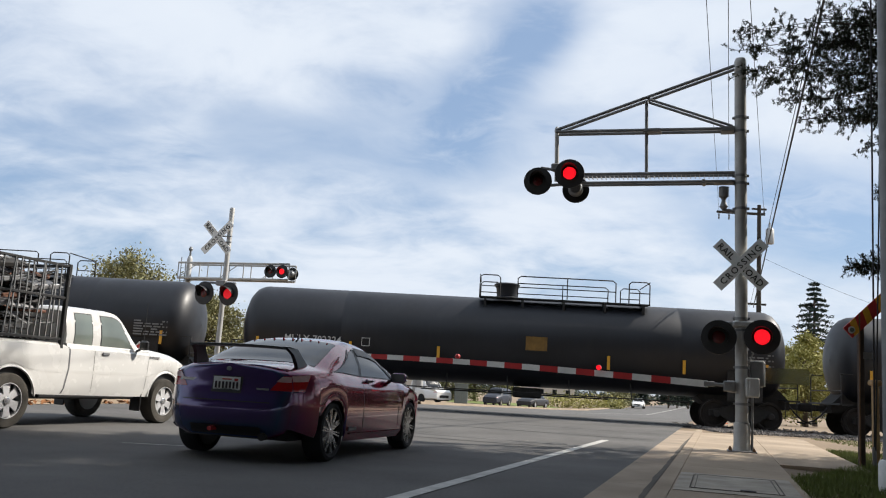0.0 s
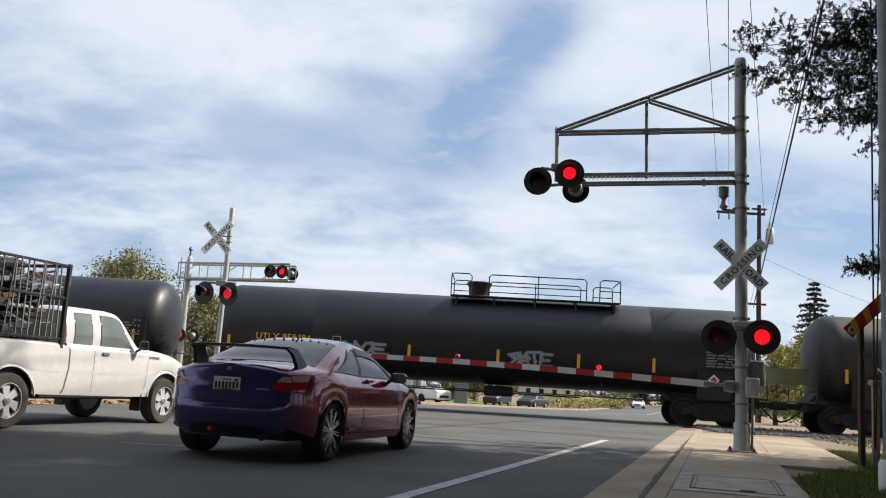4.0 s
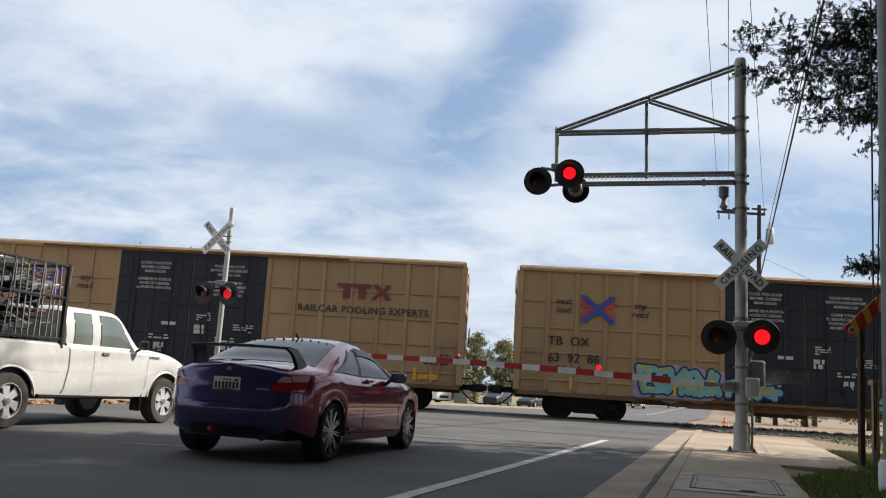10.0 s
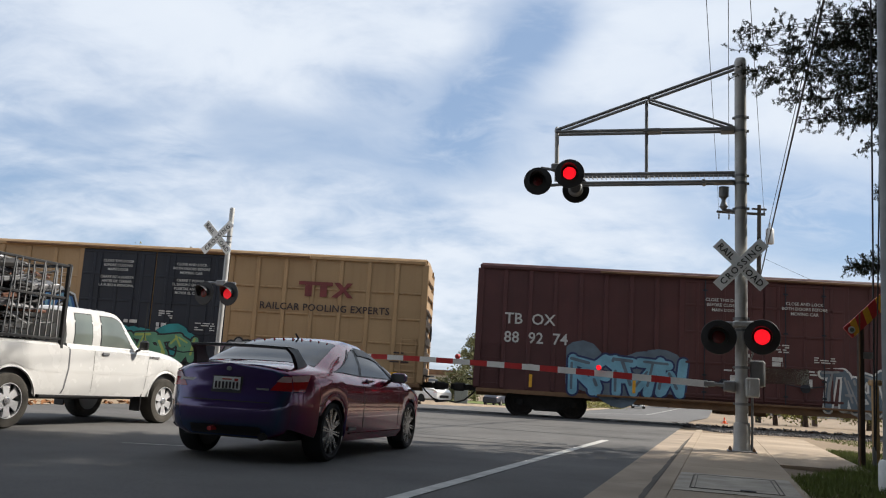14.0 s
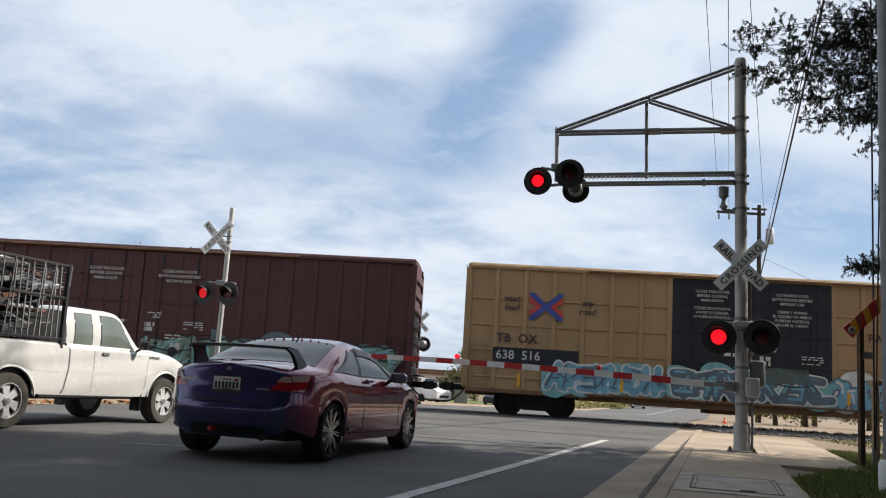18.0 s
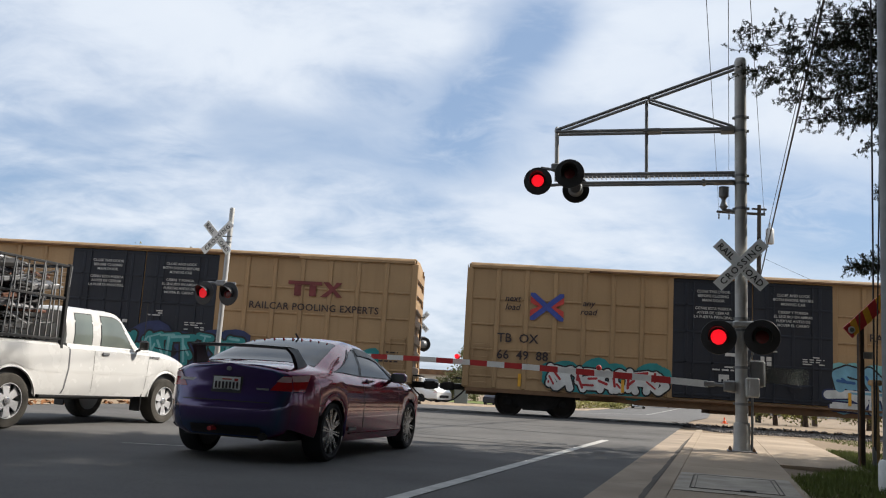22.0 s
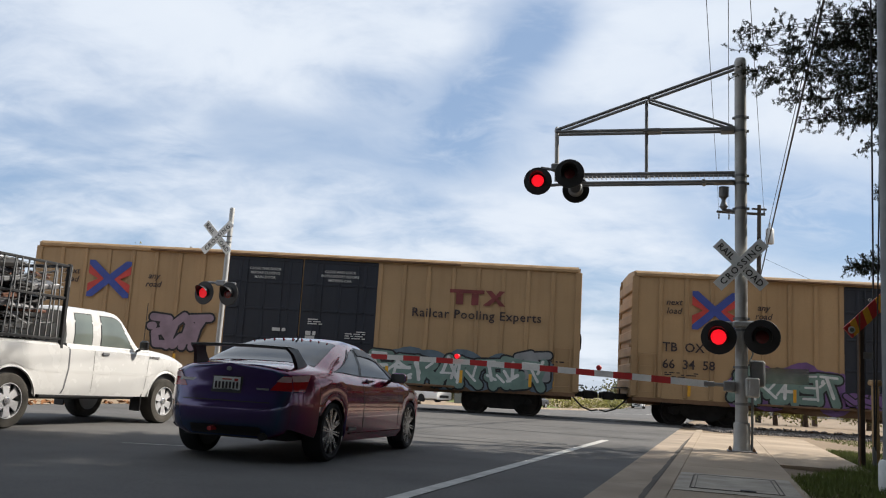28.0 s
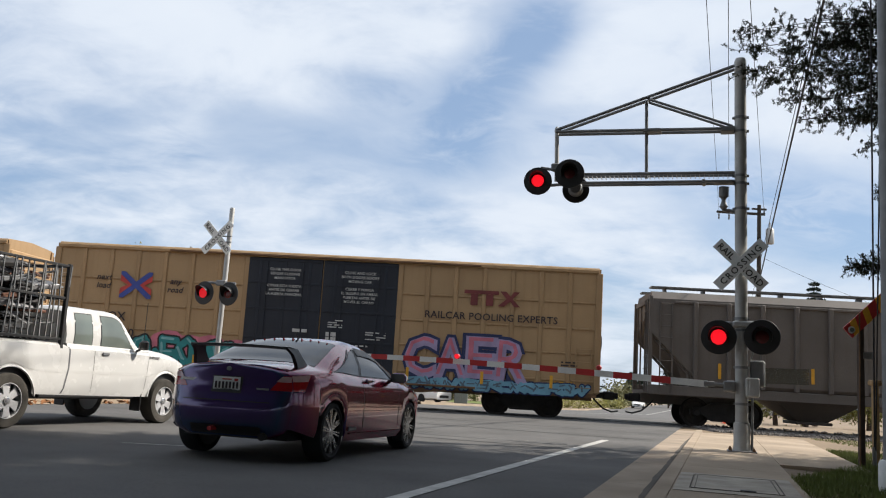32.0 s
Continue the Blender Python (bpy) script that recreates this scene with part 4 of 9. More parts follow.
t = thing("overhead_wires", "dark overhead wires along the road", "cables")
part("wire", sagging((3.0, 3.3, 9.5), (17.5, 49, 6.15), 0.0, 0.026), M_WIRE, t, "thick dark cable")
part("wire", sagging((3.0, 3.3, 9.62), (17.3, 49, 6.2), 0.05, 0.010), M_WIRE, t)


def far_pole():
    p = Vector((21.8, 60.0, fall(60)))
    t = thing("power_pole", "dark timber power pole with crossarm and transformer", "utility pole", at=Matrix.Translation(p))
    part("shaft", Mesh().turned([(0.20, 0), (0.13, 14.9)], 12), M_BARKD, t, smooth=40)
    part("crossarm", Mesh().box(-2.95, 0.4, -0.07, 0.07, 14.18, 14.34), M_BARKD, t)
    part("crossarm", Mesh().box(-0.5, 0.5, -0.07, 0.07, 14.55, 14.66), M_BARKD, t)
    part("crossarm", Mesh().box(-1.6, 0.5, -0.06, 0.06, 7.9, 8.03), M_BARKD, t)
    ins = Mesh().turned([(0.03, 0), (0.07, 0.10), (0.04, 0.2), (0.07, 0.3), (0.03, 0.42)], 10).made("insulator")
    for x, z in ((-2.8, 13.74), (-2.1, 13.74), (-1.4, 13.74), (0.35, 14.34)):
        part("insulator", ins, M_GALVD, t, at=pose(x, 0, z))
    part("transformer", Mesh().turned([(0.26, 0), (0.28, 0.1), (0.28, 1.0), (0.2, 1.1), (0.06, 1.15), (0.05, 1.5)], 16, pose(0.75, 0.0, 12.2)), M_GALV, t, "grey pole transformer", smooth=40)
    w = thing("power_lines", "thin power lines running to the far pole", "cables")
    for px, near in ((-2.8, (5.97, 20, 10.40)), (-2.1, (6.5, 20, 10.43)), (0.35, (7.03, 20, 10.46))):
        end = p + Vector((px, 0, 14.2))
        part("wire", Mesh().bar(end, end + (Vector(near) - end) * 2.0, 0.010, n=5), M_WIRE, w)
    part("wire", sagging(p + Vector((0.3, 0, 11.2)), (46, 70, 7.0), 0.8, 0.012), M_WIRE, w)


far_pole()


# ---- road vehicles: lofted bodies; x forward, y left, origin on the ground under the rear axle ----
def smooth_curve(pts):
    """A monotone cubic through (x, value) pairs."""
    xs, ys = [p[0] for p in pts], [p[1] for p in pts]
    n = len(xs)
    d = [(ys[i + 1] - ys[i]) / (xs[i + 1] - xs[i]) for i in range(n - 1)]
    m = [d[0]] + [0 if d[i - 1] * d[i] <= 0 else 2 * d[i - 1] * d[i] / (d[i - 1] + d[i]) for i in range(1, n - 1)] + [d[-1]]

    def f(x):
        if x <= xs[0]:
            return ys[0]
        if x >= xs[-1]:
            return ys[-1]
        i = max(j for j in range(n - 1) if xs[j] <= x)
        h = xs[i + 1] - xs[i]
        t = (x - xs[i]) / h
        return (2 * t ** 3 - 3 * t ** 2 + 1) * ys[i] + (t ** 3 - 2 * t ** 2 + t) * h * m[i] + (-2 * t ** 3 + 3 * t ** 2) * ys[i + 1] + (t ** 3 - t ** 2) * h * m[i + 1]
    return f


class Shape:
    """A car body: half sections from sill to roof centre along the length."""

    def __init__(self, x0, x1, bottom, wide, belt, edge, top, arches=(), sill_in=0.10, drop=0.05, mid=0.55, tuck=0.05):
        self.x0, self.x1 = x0, x1
        self.bottom, self.wide, self.belt, self.edge, self.top = (smooth_curve(c) for c in (bottom, wide, belt, edge, top))
        self.arches, self.sill_in, self.drop, self.mid, self.tuck = arches, sill_in, drop, mid, tuck

    def section(self, x):
        zb, w, zs, we, zt = self.bottom(x), self.wide(x), self.belt(x), self.edge(x), self.top(x)
        for xa, r, za in self.arches:
            if abs(x - xa) < r:
                zb = max(zb, math.sqrt(r * r - (x - xa) ** 2) + za)
        zm = max(self.mid, zb + 0.06)
        ws = w - self.tuck
        ze = max(zt - self.drop, zs + 0.004)
        a = max(0.0, min(1.0, (zb - 0.35) / 0.2))
        p = [(w - self.sill_in * (1 - a) - 0.005, zb), (w - 0.012, min(zb + 0.09, zm - 0.02)), (w, zm), (w - 0.012, (zm + zs) / 2 + 0.03), (ws + 0.012, zs - 0.035), (ws - 0.03, zs)]
        q0, q1 = p[-1], (we, ze)
        bow = 0.035 * min(1, max(0, (ze - zs) / 0.3))
        for k in (0.33, 0.66):
            p.append((q0[0] + (q1[0] - q0[0]) * k + bow, q0[1] + (q1[1] - q0[1]) * k))
        p += [q1, (we * 0.86, ze + (zt - ze) * 0.55), (we * 0.5, ze + (zt - ze) * 0.92), (0.0, zt)]
        return p

    def at(self, x, v, side=1, lift=0.0):
        s = self.section(x)
        i = min(int(v), len(s) - 2)
        k = v - i
        y, z = s[i][0] + (s[i + 1][0] - s[i][0]) * k, s[i][1] + (s[i + 1][1] - s[i][1]) * k
        n = Vector((0, s[i + 1][1] - s[i][1], -(s[i + 1][0] - s[i][0])))
        n = n.normalized() if n.length > 1e-6 else Vector((0, 1, 0))
        return Vector((x, (y + n.y * lift) * side, z + n.z * lift))

    def body(self, n=70):
        m = Mesh()
        xs = [self.x0 + (self.x1 - self.x0) * i / n for i in range(n + 1)]
        for xa, r, za in self.arches:
            xs += [xa - r, xa + r, xa - r * 0.98, xa + r * 0.98]
        xs = sorted(set(round(x, 4) for x in xs if self.x0 <= x <= self.x1))
        rows = []
        for x in xs:
            s = self.section(x)
            rows.append([(x, y, z) for y, z in s] + [(x, -y, z) for y, z in reversed(s[:-1])])
        m.sheet(rows)
        for r in (rows[0], rows[-1]):
            m.add(r, [tuple(range(len(r)))])
        return m

    def patch(self, x00, x01, x10, x11, v0, v1, side=1, lift=0.005, nx=10, nv=6):
        """A strip of the surface: from x00..x01 at v0 to x10..x11 at v1."""
        rows = []
        for j in range(nv + 1):
            k = j / nv
            xa, xb = x00 + (x10 - x00) * k, x01 + (x11 - x01) * k
            rows.append([self.at(xa + (xb - xa) * i / nx, v0 + (v1 - v0) * k, side, lift) for i in range(nx + 1)])
        return Mesh().sheet(rows)

    def across(self, xa, xb, v0, lift=0.005, nx=12):
        """A pane over the top from side to side."""
        rows = []
        for i in range(nx + 1):
            x = xa + (xb - xa) * i / nx
            vs = [v0 + (11 - v0) * k / 6 for k in range(7)]
            rows.append([self.at(x, v, 1, lift) for v in vs] + [self.at(x, v, -1, lift) for v in reversed(vs[:-1])])
        return Mesh().sheet(rows)


def wheel_parts(car, x, y, r, w, style, side):
    q = r * (0.775 if style == "spoke" else 0.645)
    hub = part("wheel", shared(("whub", r), lambda: Mesh().turned([(q * 0.96, -w * 0.5), (q, -w * 0.5), (q, w * 0.48), (q * 0.96, w * 0.44), (q * 0.92, -w * 0.05), (0.05, -w * 0.05)], 36, pose(0, 0, 0, -90)).made("wheel", 35)),
               M_CARDK if style == "spoke" else M_GALVD, car, at=pose(x, y, r, 0, 0, 0 if side > 0 else 180))
    part("tyre", shared(("tyre", r), lambda: Mesh().turned([(q * 0.99, -w * 0.46), (q + (r - q) * 0.3, -w * 0.54), (r * 0.95, -w * 0.5), (r, -w * 0.36), (r, w * 0.36), (r * 0.95, w * 0.5), (q + (r - q) * 0.3, w * 0.54), (q * 0.99, w * 0.46)], 44, pose(0, 0, 0, -90), False).made("tyre", 40)), M_RUBBER if style == "spoke" else M_DUSTY, hub)
    n = 10 if style == "spoke" else 6
    if style == "spoke":
        sp = shared(("spoke", r), lambda: Mesh().prism([(-0.013, 0.04), (-0.002, 0.04), (-0.012, q * 0.97), (-0.026, q * 0.97)], w * 0.38, w * 0.46).prism([(0.002, 0.04), (0.013, 0.04), (0.026, q * 0.97), (0.012, q * 0.97)], w * 0.38, w * 0.46).made("spoke"))
    else:
        sp = shared(("spoke6", r), lambda: Mesh().prism([(-0.045, 0.05), (0.045, 0.05), (0.050, q * 0.62), (0.072, q * 0.93), (-0.072, q * 0.93), (-0.050, q * 0.62)], w * 0.24, w * 0.36).made("spoke"))
    for i in range(n):
        part("spoke", sp, M_CHROME if style == "spoke" else M_ALLOY, hub, at=pose(0, 0, 0, 0, 360 * i / n + 8, 0))
    part("hub_cap", shared(("cap", r), lambda: Mesh().turned([(0.05, w * 0.30), (0.05, w * 0.44), (0.03, w * 0.47), (0.0, w * 0.47)], 16, pose(0, 0, 0, -90)).made("hub_cap", 40)), M_CHROME, hub)
    part("rim_lip", shared(("lip", r), lambda: Mesh().turned([(q * 0.955, w * 0.42), (q * 1.0, w * 0.44), (q * 1.0, w * 0.49), (q * 0.965, w * 0.49)], 40, pose(0, 0, 0, -90), False).made("rim_lip", 40)), M_CARDK if style == "spoke" else M_ALLOY, hub)
    part("brake_disc", shared(("bd", r), lambda: Mesh().turned([(0.03, 0), (q * 0.66, 0), (q * 0.66, 0.012), (0.03, 0.012)], 20, pose(0, 0, 0, -90)).made("brake_disc", 40)), M_GALVD, hub)


def plate_bars(parent, m, w=0.305, h=0.152):
    pl = part("number_plate", Mesh().box(-w / 2, w / 2, -0.004, 0, -h / 2, h / 2), M_SIGNW, parent, "white number plate", at=m)
    bars = Mesh()
    for i in range(7):
        x = -w * 0.40 + i * w * 0.133
        bars.box(x - w * 0.036, x + w * 0.036, -0.008, -0.005, -h * 0.28, h * 0.17)
    part("plate_marks", bars, M_MARK, pl)
    part("plate_header", Mesh().box(-w * 0.18, w * 0.18, -0.008, -0.005, h * 0.29, h * 0.38).box(w * 0.28, w * 0.42, -0.008, -0.005, h * 0.22, h * 0.40), M_XRED, pl)


def coupe():
    t = thing("coupe", "purple-red colour-shift coupe with a rear wing", "car", at=pose(-1.864, 10.056, 0, 0, 0, 73.476))
    S = Shape(-0.80, 3.47,
              [(-0.80, 0.35), (-0.66, 0.31), (-0.5, 0.27), (0.4, 0.20), (2.2, 0.19), (3.0, 0.20), (3.47, 0.28)],
              [(-0.80, 0.69), (-0.70, 0.765), (-0.52, 0.825), (-0.2, 0.862), (0.0, 0.872), (1.2, 0.872), (2.4, 0.868), (2.9, 0.835), (3.2, 0.75), (3.47, 0.54)],
              [(-0.80, 0.910), (-0.3, 0.952), (0.1, 0.950), (0.7, 0.922), (1.9, 0.903), (2.3, 0.865), (2.6, 0.825), (3.1, 0.735), (3.47, 0.58)],
              [(-0.80, 0.57), (-0.60, 0.66), (-0.35, 0.70), (0.1, 0.655), (0.5, 0.585), (0.85, 0.555), (1.2, 0.55), (1.57, 0.57), (1.99, 0.625), (2.25, 0.685), (2.8, 0.67), (3.2, 0.56), (3.47, 0.40)],
              [(-0.80, 0.985), (-0.6, 1.005), (-0.33, 1.03), (0.0, 1.145), (0.35, 1.265), (0.6, 1.325), (0.85, 1.352), (1.19, 1.336), (1.57, 1.258), (1.99, 1.115), (2.25, 0.985), (2.8, 0.925), (3.2, 0.82), (3.47, 0.64)],
              arches=((-0.10, 0.345, 0.31), (2.55, 0.345, 0.31)), mid=0.58, sill_in=0.035)
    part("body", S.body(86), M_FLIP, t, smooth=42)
    part("underbody", Mesh().box(-0.68, 3.3, -0.60, 0.60, 0.22, 0.60), M_BLACK, t)
    # rear face: bumper bulge below, lid above, corners rounded into the flanks
    sec = S.section(-0.80)

    def half(z):
        for (ya, za), (yb, zb) in zip(sec, sec[1:]):
            if za <= z <= zb and zb > za:
                return ya + (yb - ya) * (z - za) / (zb - za)
        return sec[0][0] * (1 - 0.34 * ((sec[0][1] - z) / 0.12) ** 2) if z < sec[0][1] else 0.25

    def rear(y, z):
        k = min(1, abs(y) / half(z))
        bulge = 0.055 * (1 - k ** 2) + 0.075 * (1 - k ** 8)
        prof = 0.065 * math.exp(-((z - 0.52) / 0.15) ** 2) - 0.02 * max(0, (z - 0.62) / 0.3) - 0.07 * max(0, (0.38 - z) / 0.12)
        return -0.80 - bulge - prof * (1 - k ** 4)

    rows = []
    for z in [0.245 + i * (0.985 - 0.245) / 24 for i in range(25)]:
        w = half(z)
        rows.append([(rear(y, z), y, z) for y in [w * math.sin((i / 18 - 1) * math.pi / 2) for i in range(37)]])
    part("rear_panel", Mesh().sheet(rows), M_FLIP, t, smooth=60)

    def on_rear(poly, lift, name, material, parent=t, label="", n=8):
        (y0, y1), (z0, z1) = poly[0], poly[1]
        rws = [[(rear(ya, z) - lift, ya, z) for ya in [y0 + (y1 - y0) * i / n for i in range(n + 1)]] for z in [z0 + (z1 - z0) * j / 5 for j in range(6)]]
        return part(name, Mesh().sheet(rws), material, parent, label, smooth=50)

    on_rear(((-0.50, 0.50), (0.598, 0.608)), 0.004, "lid_gap", M_BLACK)
    on_rear(((-0.172, 0.172), (0.682, 0.850)), 0.003, "plate_recess", M_PLASTIC)
    on_rear(((-0.42, 0.42), (0.862, 0.892)), 0.006, "lid_garnish", M_FLIP)
    plate_bars(t, pose(rear(0, 0.76) - 0.008, 0, 0.765, 0, 0, -90))
    # maker's mark as a plain bright shape
    part("lid_emblem", Mesh().turned([(0.032, 0), (0.026, 0.004), (0.0, 0.005)], 20, pose(0, 0, 0, 90) @ Matrix.Diagonal((1, 0.72, 1, 1))), M_GALVD, t, at=pose(rear(0, 0.92) - 0.004, 0, 0.925, 0, 0, -90))
    part("model_badge", Mesh().box(-0.10, 0.10, -0.005, 0, -0.014, 0.014), M_CHROME, t, at=pose(rear(0.45, 0.80) - 0.002, 0.46, 0.80, 0, 0, -90))
    part("trim_badge", Mesh().box(-0.07, 0.07, -0.005, 0, -0.01, 0.01), M_GALVD, t, at=pose(rear(-0.4, 0.73) - 0.002, -0.40, 0.735, 0, 0, -90))
    # tail lamps wrap from the rear face on to the flank
    for sd in (1, -1):
        rws = []
        for j in range(7):
            k = j / 6
            z = 0.728 + 0.150 * k
            ya = 0.475 + 0.12 * k
            ye = half(z) - 0.002
            rws.append([(rear(y, z) - 0.006, sd * (y + 0.003 * (i / 12)), z) for i, y in enumerate(ya + (ye - ya) * math.sin(i / 12 * math.pi / 2) for i in range(13))])
        lampo = part("tail_lamp", Mesh().sheet(rws), M_TAIL, t, "red and clear tail lamp", smooth=60)
        part("lamp_side", S.patch(-0.80, -0.69, -0.80, -0.58, 2.75, 4.1, sd, 0.006), M_TAIL, lampo, smooth=60)
        rws = [[(rear(0.57 - d + (0.095 + d) * i / 6, z) - 0.012, sd * (0.57 - d + (0.095 + d) * i / 6), z) for i in range(7)] for z, d in ((0.815, 0.035), (0.835, 0.02), (0.855, 0.0), (0.872, -0.01))]
        part("clear_lens", Mesh().sheet(rws), M_CLEARLAMP, lampo, smooth=60)
        part("side_lens", S.patch(-0.80, -0.645, -0.80, -0.60, 3.45, 4.0, sd, 0.009, 8, 4), M_CLEARLAMP, lampo, smooth=60)
    # bumper details, hitch
    # black band painted in for the shade and dark road reflection low down
    on_rear(((-0.40, 0.40), (0.262, 0.352)), 0.005, "diffuser", M_PLASTIC)
    part("exhaust", Mesh().bar((-0.90, -0.42, 0.26), (-0.6, -0.42, 0.28), 0.04, n=14), M_UNDER, t, smooth=40)
    part("tow_hook", Mesh().bar((-1.02, 0.11, 0.315), (-0.85, 0.11, 0.315), 0.022, n=8), M_RED, t)
    # glass
    part("rear_window", S.across(-0.30, 0.50, 8.35), M_GLASSD, t, "dark tinted rear window", smooth=50)
    part("windscreen", S.across(1.46, 2.22, 8.35), M_GLASSD, t, smooth=50)
    for sd in (1, -1):
        part("door_window", S.patch(0.79, 1.94, 0.90, 1.48, 5.1, 7.5, sd, 0.006, 14, 8), M_GLASSD, t, "dark side window", smooth=50)
        part("quarter_window", S.patch(-0.06, 0.71, 0.70, 0.80, 5.1, 7.35, sd, 0.006, 12, 8), M_GLASSD, t, smooth=50)
        part("window_trim", S.patch(0.08, 2.02, 0.10, 2.00, 4.96, 5.10, sd, 0.007, 26, 1), M_PLASTIC, t, smooth=50)
        part("window_trim", S.patch(0.715, 0.785, 0.81, 0.895, 5.05, 7.5, sd, 0.008, 1, 6), M_PLASTIC, t)
        part("rain_visor", S.patch(0.86, 1.60, 0.88, 1.50, 6.95, 7.62, sd, 0.016, 14, 4), M_PLASTIC, t, "dark plastic rain visor", smooth=50)
        part("rain_visor", S.patch(1.84, 2.0, 1.44, 1.56, 5.2, 7.5, sd, 0.014, 4, 8), M_PLASTIC, t, smooth=50)
        part("window_trim", S.patch(-0.11, -0.06, 0.66, 0.70, 5.0, 7.5, sd, 0.007, 2, 8), M_PLASTIC, t, smooth=50)
        part("door_gap", S.patch(0.76, 0.772, 0.72, 0.732, 0.8, 5.0, sd, 0.003, 1, 8), M_BLACK, t)
        part("door_gap", S.patch(2.02, 2.032, 2.00, 2.012, 0.8, 5.0, sd, 0.003, 1, 8), M_BLACK, t)
        part("sill_strip", S.patch(0.36, 2.28, 0.36, 2.28, 0.75, 0.98, sd, 0.014, 20, 2), M_FLIP, t, smooth=50)
        part("crease", S.patch(-0.55, 0.0, -0.55, 0.0, 2.0, 2.12, sd, 0.004, 10, 1), M_FLIP, t, smooth=50)
        hd = part("door_handle", Mesh().box(-0.10, 0.10, -0.014, 0.02, -0.02, 0.02, 0.012), M_FLIP, t, at=Matrix.Translation(S.at(0.90, 3.9, sd, 0.025)))
        part("lock", Mesh().turned([(0.012, 0), (0.012, 0.01), (0, 0.012)], 10, pose(0.13, sd * 0.0, 0, 90 if sd < 0 else -90)), M_CHROME, hd)
        mr = part("mirror", Mesh().box(-0.07, 0.09, -0.10, 0.10, -0.065, 0.065, 0.035), M_FLIP, t, at=pose(1.72, sd * 0.95, 0.935, 0, 0, sd * -8), smooth=40)
        part("mirror_glass", Mesh().box(-0.078, -0.072, -0.085, 0.085, -0.052, 0.052), M_GLASSD, mr)
        part("mirror_arm", Mesh().bar((0, -sd * 0.08, -0.03), (0.06, -sd * 0.15, -0.05), 0.022, n=8), M_PLASTIC, mr)
        part("mud_flap", Mesh().box(2.24, 2.27, sd * 0.80 - 0.07, sd * 0.80 + 0.07, 0.12, 0.32, 0.01), M_PLASTIC, t)
        part("side_badge", Mesh().box(-0.12, 0.12, -0.004, 0.004, -0.022, 0.022), M_PLASTIC, t, at=Matrix.Translation(S.at(0.42, 1.15, sd, 0.010)))
        part("badge_mark", Mesh().box(-0.10, 0.10, -0.007, 0.007, -0.010, 0.010), M_GALVD, t, at=Matrix.Translation(S.at(0.42, 1.15, sd, 0.011)))
        for x in (-0.10, 2.55):
            wheel_parts(t, x, sd * 0.738, 0.318, 0.215, "spoke", sd)
        part("headlamp", S.patch(3.05, 3.38, 3.10, 3.33, 3.2, 4.8, sd, 0.006), M_CLEARLAMP, t, smooth=50)
    # wing
    wing = Mesh()
    prof = [(-0.965, 1.152), (-0.957, 1.176), (-0.88, 1.182), (-0.76, 1.174), (-0.66, 1.155), (-0.76, 1.150), (-0.90, 1.150)]
    rows = []
    for i in range(15):
        y = -0.555 + 1.11 * i / 14
        s_ = 0.012 * (1 - (y / 0.555) ** 2)
        rows.append([(x + 0.17, y, z + s_) for x, z in prof + prof[:1]])
    wing.sheet(rows)
    wg = part("rear_wing", wing, M_PLASTIC, t, "glossy black rear wing", smooth=60)
    for sd in (1, -1):
        up = Mesh()
        rows = []
        for k, (xa, xb, z, y) in enumerate(((-0.60, -0.30, 0.975, 0.60), (-0.62, -0.38, 1.03, 0.59), (-0.66, -0.46, 1.10, 0.575), (-0.77, -0.52, 1.168, 0.55))):
            rows.append([(xa, sd * (y - 0.02), z), (xb, sd * (y - 0.015), z), (xb, sd * (y + 0.015), z), (xa, sd * (y + 0.02), z), (xa, sd * (y - 0.02), z)])
        up.sheet(rows)
        part("wing_stay", up, M_PLASTIC, wg, smooth=45)
    # small fins along the roof's rear edge
    fin = Mesh().prism([(0, 0), (0.09, 0), (0.075, 0.009), (0.02, 0.028), (0.0, 0.032)], -0.007, 0.007).made("roof_fin")
    for i in range(9):
        y = -0.47 + 0.94 * i / 8
        x = 0.50 - 0.06 * (y / 0.47) ** 2
        z = S.top(x) - S.drop * min(1, (abs(y) / max(0.3, S.edge(x))) ** 2 * 1.0)
        part("roof_fin", fin, M_TAIL, t, "small red roof fin", at=pose(x, y, z - 0.004))
    part("aerial", Mesh().bar((0.66, 0, S.top(0.66)), (0.58, 0, S.top(0.66) + 0.05), 0.012, n=6), M_PLASTIC, t)
    part("bonnet_gap", S.patch(2.40, 3.3, 2.40, 3.3, 8.25, 8.3, 1, 0.003, 10, 1), M_BLACK, t)
    return t


coupe()


